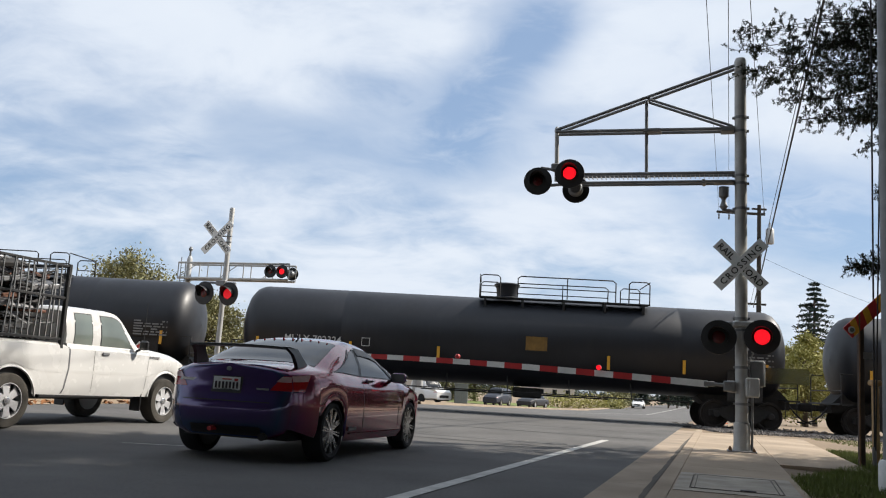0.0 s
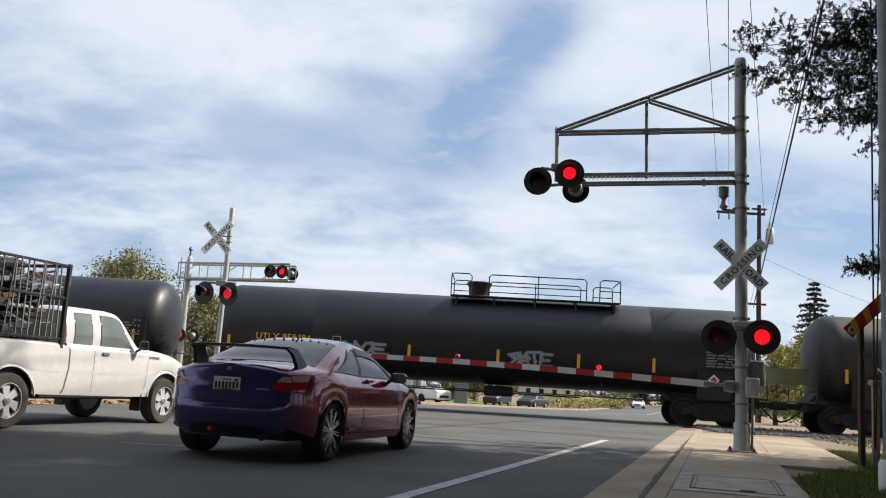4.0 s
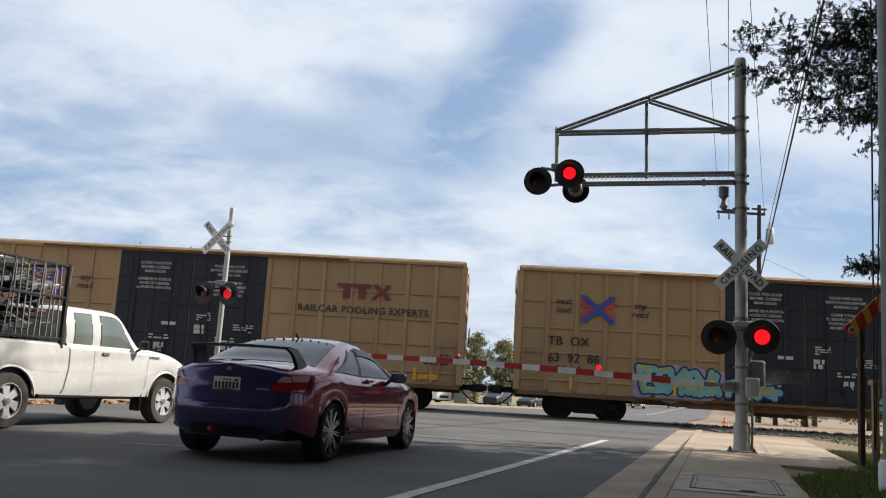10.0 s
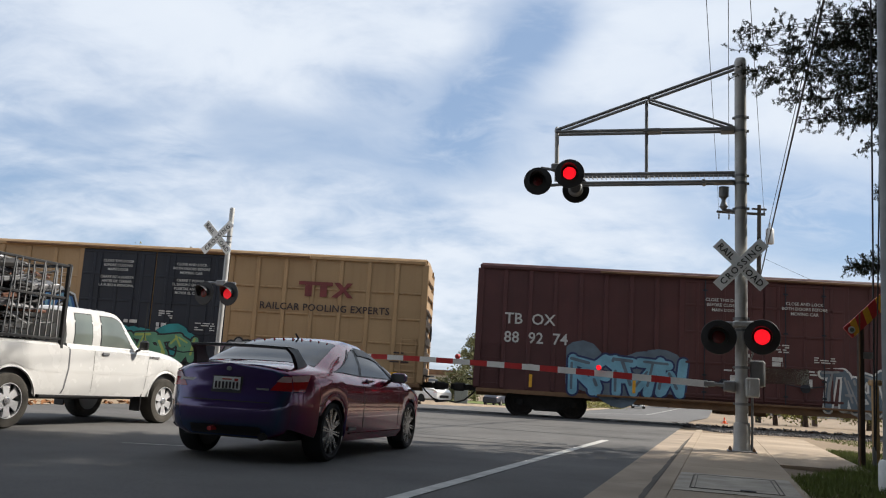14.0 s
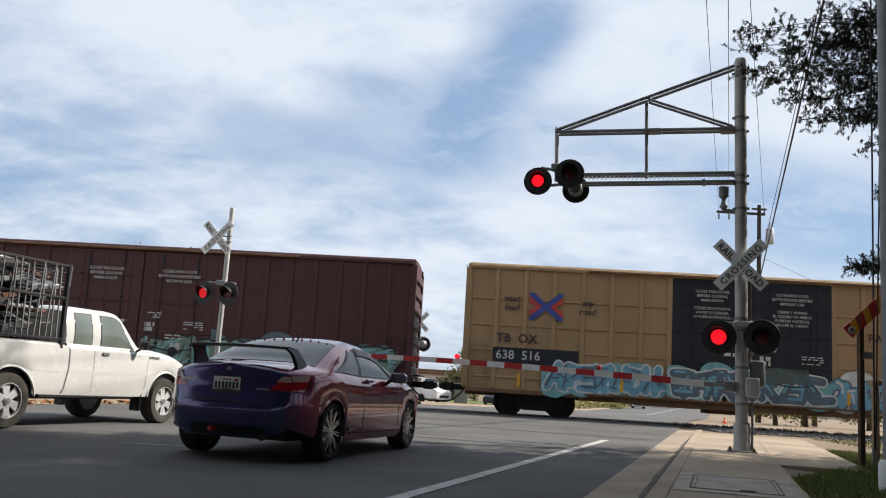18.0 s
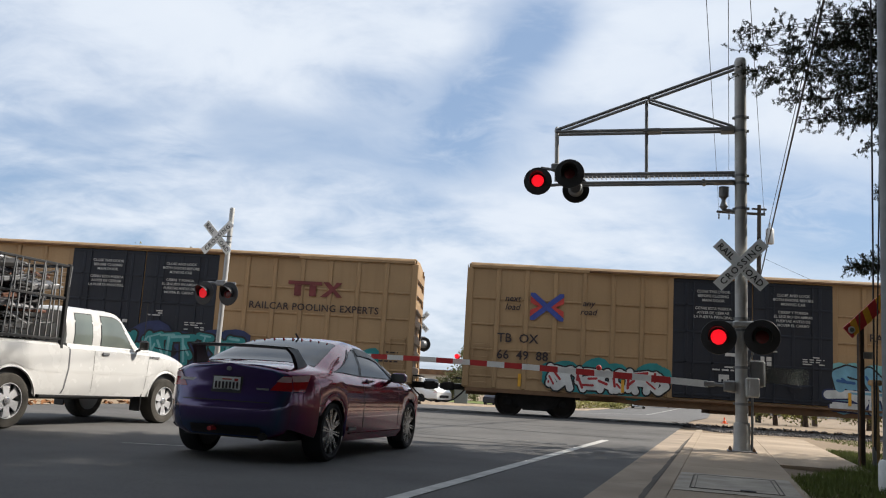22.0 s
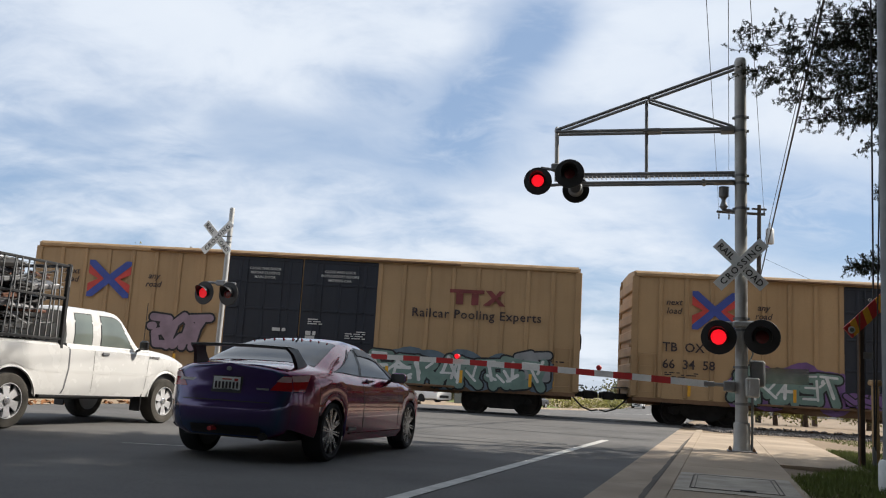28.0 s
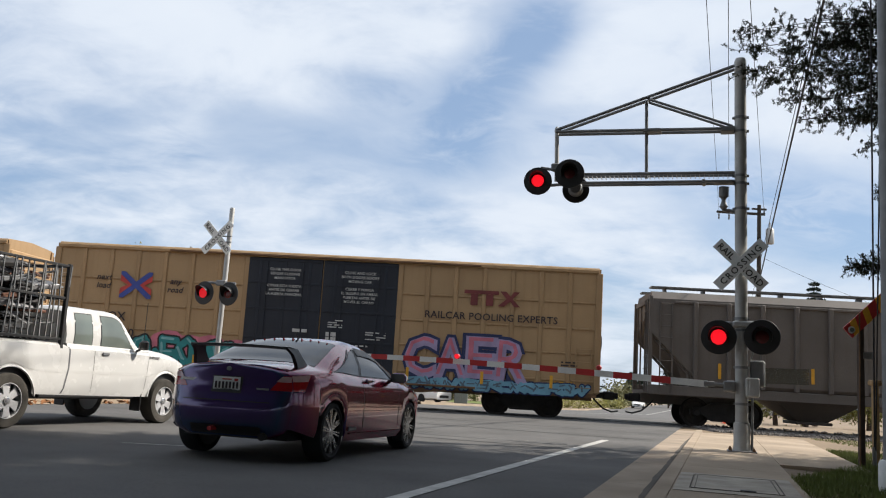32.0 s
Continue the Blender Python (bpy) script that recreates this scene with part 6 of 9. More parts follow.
def brush_marks(car, y, strokes, w, fill, edge):
    """Loose curling spray strokes with a dark outline."""
    lo, hi, yo, yf = Mesh(), Mesh(), y, y - 0.008
    for line in strokes:
        soft = []
        for a, b in zip(line, line[1:]):
            soft += [(a[0] * 0.75 + b[0] * 0.25, a[1] * 0.75 + b[1] * 0.25), (a[0] * 0.25 + b[0] * 0.75, a[1] * 0.25 + b[1] * 0.75)]
        yo = fat_line(lo, [line[0]] + soft + [line[-1]], w + 0.04, yo)
        yf = fat_line(hi, [line[0]] + soft + [line[-1]], w, yf)
    for m, col in ((lo, edge), (hi, fill)):
        tagged(part("graffiti", m, paint(col, COLS[col]), car, col + " sprayed graffiti"), kind="stuff")


def sprayed_word(car, y, word, x0, x1, z0, z1, fills, edge, halo=None, hilite=None, seed=1, fat=0.05, overlap=1.12):
    """Letters that can be read, each a fat sprayed form with an outline, crowded side by side."""
    r = random.Random(seed)
    W = (x1 - x0) / len(word)
    for k, ch in enumerate(word):
        turn, rise = radians(r.uniform(-3.5, 3.5)), r.uniform(-0.03, 0.05) * (z1 - z0)
        col = fills[k % len(fills)]
        for layer, (grow, mat_name) in enumerate(((fat + 0.10, halo), (fat + 0.055, edge), (fat, col), (-0.012, hilite))):
            if not mat_name:
                continue
            cu = bpy.data.curves.new("graffiti", "FONT")
            cu.body, cu.size, cu.resolution_u, cu.offset, cu.fill_mode = ch, 1.0, 2, grow, "FRONT"
            ob = bpy.data.objects.new("graffiti", cu)
            me = bpy.data.meshes.new_from_object(ob)
            bpy.data.objects.remove(ob)
            me.materials.clear()
            base = text_mesh(ch, 1.0)
            bx = [v.co.x for v in base.vertices]
            bz = [v.co.y for v in base.vertices]
            cx, cz = (min(bx) + max(bx)) / 2, (min(bz) + max(bz)) / 2
            kx, kz = W * overlap / (max(bx) - min(bx) + 2 * fat), (z1 - z0) / (max(bz) - min(bz) + 2 * fat)
            shift = (-0.03 * W, 0.05 * (z1 - z0)) if layer == 3 else (0, 0)
            for v in me.vertices:
                px, pz = (v.co.x - cx) * kx, (v.co.y - cz) * kz
                qx, qz = px * math.cos(turn) - pz * math.sin(turn), px * math.sin(turn) + pz * math.cos(turn)
                v.co = (x0 + (k + 0.5) * W + qx + shift[0], y - 0.006 * layer - 0.0006 * k, (z0 + z1) / 2 + rise + qz + shift[1])
            tagged(part("graffiti", me, paint(mat_name, COLS[mat_name]), car, mat_name + " sprayed graffiti letter"), kind="stuff")


def stencils(car, y, x0, x1, z0, z1, rows, material, seed, h=0.05, fill=0.7):
    """Small unreadable stencil lines as plain bars."""
    r = random.Random(seed)
    m = Mesh()
    for i in range(rows):
        z = z1 - (z1 - z0) * (i + 0.5) / rows
        x = x0
        while x < x1:
            w = r.uniform(0.08, 0.35)
            if r.random() < fill:
                m.box(x, min(x + w, x1), y - 0.004, y, z - h / 2, z + h / 2)
            x += w + 0.06
    if m.f:
        tagged(part("stencil", m, material, car), kind="stuff")


def words(car, lines, x, z, size, material, y, align="CENTER", slant=0.0, lead=1.15, space=1.0):
    for i, s in enumerate(lines):
        lettering(s, size, material, car, pose(x, y, z - i * size * lead, 90), align, slant, space)


def reflectors(car, y, xs, z, h=0.42, w=0.10, material=None):
    me = shared(("reflector", w, h), lambda: Mesh().box(-w / 2, w / 2, -0.006, 0.0, -h / 2, h / 2).made("reflector"))
    for x in xs:
        part("reflector", me, material or M_YELLOW, car, at=pose(x, y, z))


def arrow_logo(car, x, z, kx, kz, y):
    """A blue cross with red chevrons lying in its side openings, drawn as plain shapes."""
    for sg in (-1, 1):
        m = Mesh().prism([(sg * -1.0 * kx, 1.0 * kz), (sg * -0.74 * kx, 1.0 * kz), (sg * 1.0 * kx, -0.77 * kz), (sg * 1.0 * kx, -1.0 * kz), (sg * 0.74 * kx, -1.0 * kz), (sg * -1.0 * kx, 0.77 * kz)], -0.003, 0)
        part("logo_arm", m, M_XBLUE, car, at=pose(x, y - 0.006 - 0.004 * (sg > 0), z))
        m = Mesh().prism([(sg * 1.0 * kx, 0.74 * kz), (sg * 0.22 * kx, 0.0), (sg * 1.0 * kx, -0.74 * kz), (sg * 1.0 * kx, -0.28 * kz), (sg * 0.52 * kx, 0.0), (sg * 1.0 * kx, 0.28 * kz)], -0.003, 0)
        part("logo_chevron", m, M_XRED, car, at=pose(x, y, z))


def letter_logo(car, x, z, kx, kz, y, material):
    """The owner's mark as plain faded bars and two chevrons."""
    m = Mesh().box(-1.0 * kx, 0.26 * kx, -0.003, 0, 0.52 * kz, 1.0 * kz)
    part("mark_bar", m, material, car, at=pose(x, y, z))
    for a, b in ((-0.76, -0.50), (-0.20, 0.06)):
        part("mark_bar", Mesh().box(a * kx, b * kx, -0.003, 0, -1.0 * kz, 0.50 * kz), material, car, at=pose(x, y, z))
    part("mark_chevron", Mesh().prism([(0.30 * kx, 1.0 * kz), (0.52 * kx, 1.0 * kz), (0.78 * kx, 0.0), (0.46 * kx, -1.0 * kz), (0.22 * kx, -1.0 * kz), (0.54 * kx, 0.0)], -0.003, 0), material, car, at=pose(x, y, z))
    part("mark_chevron", Mesh().prism([(0.80 * kx, 1.0 * kz), (1.02 * kx, 1.0 * kz), (0.76 * kx, 0.05 * kz), (1.04 * kx, -1.0 * kz), (0.82 * kx, -1.0 * kz), (0.62 * kx, 0.05 * kz)], -0.006, -0.003), material, car, at=pose(x, y, z))


BL, BW, BZ0, BZ1 = 9.40, 1.60, 0.70, 5.02


def box_body():
    m = Mesh()
    prof = [(-BW, BZ0 + 0.16), (-BW, BZ1), (-BW + 0.05, BZ1 + 0.05), (0, BZ1 + 0.14), (BW - 0.05, BZ1 + 0.05), (BW, BZ1), (BW, BZ0 + 0.16)]
    m.sheet([[(x, y, z) for y, z in prof] for x in (-BL, -5, 0, 5, BL)])
    for x in (-BL, BL):
        m.add([(x, y, z) for y, z in prof], [tuple(range(7))])
    m.box(-BL, BL, -BW, BW, BZ0 + 0.14, BZ0 + 0.18)
    return m


def box_ribs(car, style, material):
    """Side posts, panel stiffeners and end corrugations, each a piece of its own; the far side is one mesh."""
    n = 7 if style == "panel" else 8
    post = shared(("rib", material.name), lambda: Mesh().box(-0.075, 0.075, -0.045, 0, BZ0 + 0.18, BZ1 - 0.14, 0.02).made("rib"))
    wide = shared(("rib_wide", material.name), lambda: Mesh().box(-0.11, 0.11, -0.045, 0, BZ0 + 0.18, BZ1 - 0.14, 0.02).made("rib"))
    step = (BL - 2.65) / n
    bead = shared(("stiffener", style, material.name), lambda: Mesh().box(0.1, step - 0.1, -0.034, 0, -0.035, 0.035, 0.015).made("stiffener"))
    for hx in (-BL, 2.65):
        for i in range(n + 1):
            part("rib", post if 0 < i < n else wide, material, car, at=pose(hx + step * i, -BW, 0))
        if style == "panel":
            for z in (1.25, 2.15, 2.98, 3.86):
                for i in range(n):
                    part("stiffener", bead, material, car, at=pose(hx + step * i, -BW, z))
    part("top_chord", shared(("chord", material.name), lambda: Mesh().box(-BL, BL, -0.065, 0, BZ1 - 0.15, BZ1 - 0.02, 0.02).made("top_chord")), material, car, at=pose(0, -BW, 0))
    corr = shared(("corrugation", material.name), lambda: Mesh().box(0, 0.09, -BW + 0.12, BW - 0.12, -0.17, 0.17, 0.06).made("end_corrugation"))
    for sx in (0, 180):
        for i in range(7):
            part("end_corrugation", corr, material, car, at=pose(BL if sx == 0 else -BL, 0, 1.25 + i * 0.55, 0, 0, sx))
    far = shared(("far_ribs", material.name), lambda: far_ribs().made("far_ribs"))
    tagged(part("far_ribs", far, material, car), kind="stuff")


def far_ribs():
    m = Mesh()
    for hx in (-BL, 2.65):
        for i in range(9):
            x = hx + (BL - 2.65) * i / 8
            m.box(x - 0.075, x + 0.075, BW, BW + 0.045, BZ0 + 0.18, BZ1 - 0.14)
    for sx in (-1, 1):
        for y0, y1 in ((-BW, -BW + 0.14), (BW - 0.14, BW)):
            m.box(*((BL, BL + 0.05) if sx > 0 else (-BL - 0.05, -BL)), y0, y1, BZ0 + 0.2, BZ1)
    return m


def box_sill():
    m = Mesh()
    for sg in (-1, 1):
        y0, y1 = (-BW - 0.03, -BW + 0.06) if sg < 0 else (BW - 0.06, BW + 0.03)
        m.prism([(-BL, 0.86), (BL, 0.86), (BL, 0.74), (4.6, 0.70), (3.6, 0.58), (-3.6, 0.58), (-4.6, 0.70), (-BL, 0.74)], y0, y1)
    m.box(-BL, BL, -0.3, 0.3, 0.62, 0.9)
    for x in (-5.5, -2.2, 2.2, 5.5):
        m.box(x - 0.06, x + 0.06, -BW, BW, 0.62, 0.86)
    m.box(-1.2, 0.3, -0.9, 0.2, 0.45, 0.8)
    return m


def plug_door():
    return Mesh().box(-1.29, 1.29, -0.055, 0.0, 0.92, 4.86, 0.02)


def door_bars(d, material):
    v = shared(("door_rib", material.name), lambda: Mesh().box(-0.05, 0.05, -0.075, -0.05, 1.0, 4.78, 0.01).made("door_rib"))
    for x in (-0.86, 0.0, 0.86):
        part("door_rib", v, material, d, at=pose(x, 0, 0))
    h = shared(("door_band", material.name), lambda: Mesh().box(-1.24, 1.24, -0.075, -0.05, -0.04, 0.04, 0.012).made("door_band"))
    for z in (1.05, 2.1, 3.1, 4.0, 4.78):
        part("door_band", h, material, d, at=pose(0, 0, z))


def lock_rod():
    m = Mesh()
    m.bar((0, -0.076, 0.9), (0, -0.076, 4.85), 0.017, n=6)
    for z in (1.15, 1.7, 3.2, 4.5):
        m.box(-0.07, 0.07, -0.092, -0.05, z - 0.03, z + 0.03)
    return m


def lock_handle():
    return Mesh().bar((-0.62, -0.15, 1.55), (0.0, -0.15, 1.45), 0.02, n=6).bar((0.62, -0.15, 1.55), (0.0, -0.15, 1.45), 0.02, n=6).turned([(0.16, 0), (0.16, 0.02), (0.05, 0.03)], 14, pose(0, -0.11, 1.45, 90))


def boxcar(spec):
    style = spec.get("style", "panel")
    red = spec.get("red", False)
    paint_b, paint_r = (M_MAROON, M_MAROON) if red else (M_TAN, M_TANRIB)
    t = thing("boxcar", spec["label"], "boxcar", "freight cars")
    part("body", shared(("box_body", red), lambda: box_body().made("body")), paint_b, t)
    box_ribs(t, style, paint_r)
    part("sill", shared("box_sill", lambda: box_sill().made("sill")), M_RUST, t, "rust-brown side sill")
    dm = shared(("door", red), lambda: plug_door().made("door"))
    rod = shared("lock_rod", lambda: lock_rod().made("lock_rod"))
    hnd = shared("lock_handle", lambda: lock_handle().made("lock_handle"))
    for x in (-1.31, 1.31):
        d = part("door", dm, M_MAROON if red else M_DOOR, t, "" if red else "dark blue sliding plug door", at=pose(x, -BW - 0.005, 0))
        door_bars(d, M_MAROON if red else M_DOOR)
        for lx in (-0.62, 0.62):
            part("lock_rod", rod, M_DOOR, d, at=pose(lx, 0, 0))
        part("lock_handle", hnd, M_DOOR, d)
    rl = shared("door_rail", lambda: Mesh().box(-5.4, 5.4, -0.16, 0.0, 0.80, 0.87, 0.01).box(-5.4, 5.4, -0.14, 0, 4.9, 4.97, 0.01).made("door_rail"))
    part("door_rail", rl, M_RUST, t, at=pose(0, -BW, 0))
    for x in (-7.0, 7.0):
        bogie(t, x)
    coupler(t, BL - 0.1, 1)
    coupler(t, -BL + 0.1, -1)
    for sx in (-1, 1):
        ladder(t, sx * (BL + 0.07), -1.2, 0.9, 2.6, material=paint_r)
        ladder(t, sx * (BL - 0.45), -BW - 0.06, 0.95, 2.3, 0.5, 0.42, paint_r, "y")
        pl = shared("brake_step", lambda: Mesh().box(0, 0.30, -1.1, 1.1, 1.12, 1.16, 0.01).box(0.02, 0.06, -1.0, -0.95, 0.8, 1.14).made("end_step"))
        part("end_step", pl, M_UNDER, t, at=pose(sx * (BL + 0.03), 0, 0, 0, 0, 0 if sx > 0 else 180))
    bw_ = shared("brake_wheel", lambda: Mesh().turned([(0.26, -0.015), (0.29, 0), (0.26, 0.015)], 18, pose(0, 0, 0, 0, 90)).box(-0.01, 0.01, -0.26, 0.26, -0.02, 0.02).box(-0.01, 0.01, -0.02, 0.02, -0.26, 0.26).made("brake_wheel"))
    part("brake_wheel", bw_, M_UNDER, t, at=pose(BL + 0.22, -0.55, 2.6))
    if spec.get("white_end", not red):
        ep = part("end_panel", shared("end_panel", lambda: Mesh().box(0, 0.012, -1.57, 1.57, -0.26, 0.38, 0.004).made("end_panel")), M_ENDWHITE, t, "white top panel on the car end", at=pose(-BL - 0.10, 0, 4.62, 0, 0, 180))
        part("panel_marks", shared("panel_marks", lambda: Mesh().box(0.014, 0.016, -1.3, -0.3, -0.05, 0.02).box(0.014, 0.016, 0.2, 1.1, 0.05, 0.11).made("panel_marks")), M_GALVD, ep)
    yy = -BW - 0.052
    reflectors(t, yy - 0.03, (-7.6, -4.2, 3.1, 5.6, 7.9), 1.18)
    # markings
    ink = M_STENCIL if red else M_MARK
    num = spec.get("num", "")
    lay = spec.get("lay", "B")
    if red:
        if num:
            words(t, ["TB  OX" if spec.get("tb") else "", num.replace(" ", "  ")], -8.55, 3.05, 0.52, M_STENCIL if spec.get("tb") else M_STENCIL, yy, "LEFT", lead=1.2)
        words(t, ["CLOSE THIS DOOR", "BEFORE CLOSING", "MAIN DOOR"], -1.3, 4.15, 0.145, M_STENCIL, -BW - 0.1)
        words(t, ["CLOSE AND LOCK", "BOTH DOORS BEFORE", "MOVING CAR"], 1.3, 4.15, 0.145, M_STENCIL, -BW - 0.1)
    else:
        lx, lz = spec.get("logo", -5.05 if lay == "A" else -6.78), 3.66 if style == "panel" else 3.82
        if lay == "A":
            words(t, ["TB   OX", num.replace(" ", "   ")], -9.15, 3.55, 0.40, ink, yy, "LEFT", lead=1.25)
        else:
            tx = lx - (1.62 if style == "panel" else 1.70)
            words(t, ["TB  OX"], tx, 2.42, 0.42, ink, yy, "LEFT")
            if spec.get("patch"):
                part("number_patch", Mesh().box(-0.1, 2.75, -0.004, 0, -0.12, 0.44), M_DOOR, t, "dark patch behind a white number", at=pose(tx, yy, 1.80))
            words(t, [num.replace(" ", "  ")], tx, 1.86, 0.42, M_STENCIL if spec.get("patch") else paint("blue", COLS["blue"]) if spec.get("blue") else ink, yy - 0.006, "LEFT")
        kx, kz = (0.56, 0.46) if style == "panel" else (0.75, 0.64)
        arrow_logo(t, lx, lz, kx, kz, yy)
        words(t, ["next", "load"], lx - kx - 0.60, lz + 0.14, 0.29, ink, yy, "CENTER", 0.25, 1.0)
        words(t, ["any", "road"], lx + kx + 0.82, lz + 0.10, 0.29, ink, yy, "CENTER", 0.25, 1.0)
        mark = spec.get("mark", 6.0)
        if spec.get("boxed"):
            part("logo_panel", Mesh().box(-1.15, 1.15, -0.004, 0, -0.31, 0.31), M_MARK, t, "black logo panel with white bars", at=pose(7.25, yy, 3.86))
            letter_logo(t, 7.25, 3.86, 1.02, 0.20, yy - 0.008, M_STENCIL)
            words(t, ["Rail car Pooling"], 6.12, 3.18, 0.33, ink, yy, "LEFT")
            words(t, ["Experts"], 6.75, 2.78, 0.33, ink, yy, "LEFT")
        else:
            letter_logo(t, mark, 3.85, 0.93, 0.255, yy, M_TTXRED)
            if style == "panel":
                words(t, ["RAILCAR POOLING EXPERTS"], mark, 3.10, 0.335, ink, yy, space=1.05)
            else:
                words(t, ["Railcar Pooling Experts"], mark, 3.12, 0.42, ink, yy, space=1.1)
        dy = -BW - 0.1
        big = [("CLOSE THIS DOOR", "BEFORE CLOSING", "MAIN DOOR"), ("CLOSE AND LOCK", "BOTH DOORS BEFORE", "MOVING CAR")]
        es2 = [("CIERRE ESTA PUERTA", "ANTES DE CERRAR", "LA PUERTA PRINCIPAL"), ("CIERRE Y PONGA", "EL SEGURO EN AMBAS", "PUERTAS ANTES DE", "MOVER EL CARRO")]
        for i, x in enumerate((-1.3, 1.3)):
            words(t, list(big[i]), x, 4.42, 0.128, M_STENCIL, dy)
            if style == "panel":
                words(t, list(es2[i]), x, 3.86, 0.125, M_STENCIL, dy)
    dy = -BW - 0.1
    sd = spec.get("seed", 1)
    stencils(t, dy, 0.3, 0.8, 2.55, 2.85, 4, M_STENCIL, sd, 0.04)
    stencils(t, dy, 1.6, 2.3, 2.2, 2.5, 4, M_STENCIL, sd + 1, 0.035)
    stencils(t, dy, -0.9, -0.4, 2.35, 2.47, 1, M_STENCIL, sd + 2, 0.11, 1)
    stencils(t, dy, 0.25, 0.6, 2.1, 2.42, 2, M_STENCIL, sd + 3, 0.14, 1)
    for x in (-1.1, 1.2):
        stencils(t, dy, x, x + 0.34, 1.45, 1.75, 2, M_STENCIL, sd + 4, 0.15, 1)
        stencils(t, dy, x - 0.2, x + 0.5, 1.85, 2.05, 2, M_STENCIL, sd + 5, 0.05, 0.8)
    stencils(t, yy, 8.2, 9.0, 1.5, 1.9, 4, ink, sd + 6, 0.05)
    stencils(t, yy, 8.0, 8.7, 1.02, 1.2, 1, M_YELLOW, sd + 7, 0.18, 1)
    stencils(t, yy, -8.4, -7.3, 1.55, 1.75, 3, ink, sd + 8, 0.035)
    for q in spec.get("graf", ()):
        graffiti(t, -BW - 0.056 if not (-2.6 < (q[0] + q[1]) / 2 < 2.6) else -BW - 0.135, *q[:8], n=q[8], seed=q[9])
    for q in spec.get("says", ()):
        sprayed_word(t, -BW - 0.060, *q)
    return t


def tank_shell():
    m = Mesh()
    R, Lh, zc, n = 1.52, 9.05, 2.50, 40
    st = []
    for i in range(7):
        a = i / 6 * math.pi / 2
        st.append((-Lh - 0.0 + 0.62 * (1 - math.sin(a)), R * (1 - (1 - math.sin(a)) ** 2.6) if i else 0.02))
    st = [(-Lh, 0.02), (-Lh + 0.03, 0.55), (-Lh + 0.10, 0.95), (-Lh + 0.22, 1.24), (-Lh + 0.38, 1.42), (-Lh + 0.56, 1.50), (-Lh + 0.72, R), (-7.6, R), (-6.6, R), (-5.6, R), (-5.58, R - 0.006), (-5.5, R - 0.006), (-5.48, R), (-4, R), (-2, R), (0, R)]
    st += [(-x, r) for x, r in reversed(st[:-1])]
    rows = [[(x, r * math.cos(2 * math.pi * k / n), zc + r * math.sin(2 * math.pi * k / n)) for k in range(n + 1)] for x, r in st]
    return m.sheet(rows)


def tank_walk():
    rails, grid = Mesh(), Mesh()
    z = 3.93
    grid.box(-2.9, 2.9, -1.05, -0.55, z + 0.02, z + 0.06)
    grid.box(-2.9, 2.9, 0.55, 1.05, z + 0.02, z + 0.06)
    for x in (-2.7, -1.4, 0, 1.4, 2.7):
        grid.box(x - 0.04, x + 0.04, -1.05, 1.05, z - 0.3, z + 0.03)
    for sy in (-1, 1):
        y = sy * 1.05
        for x0, x1 in ((-2.9, -2.2), (-1.6, 1.75), (2.2, 2.9)):
            rails.path([(x0, y, z), (x0, y, z + 0.72), (x0 + 0.1, y, z + 0.8), (x1 - 0.1, y, z + 0.8), (x1, y, z + 0.72), (x1, y, z)], 0.022, 6)
            rails.bar((x0, y, z + 0.42), (x1, y, z + 0.42), 0.018, n=6)
        rails.bar((0.1, y, z), (0.1, y, z + 0.8), 0.02, n=6)
    for x in (-2.9, 2.9):
        rails.path([(x, -1.05, z + 0.8), (x, 1.05, z + 0.8)], 0.02, 6)
    return rails, grid


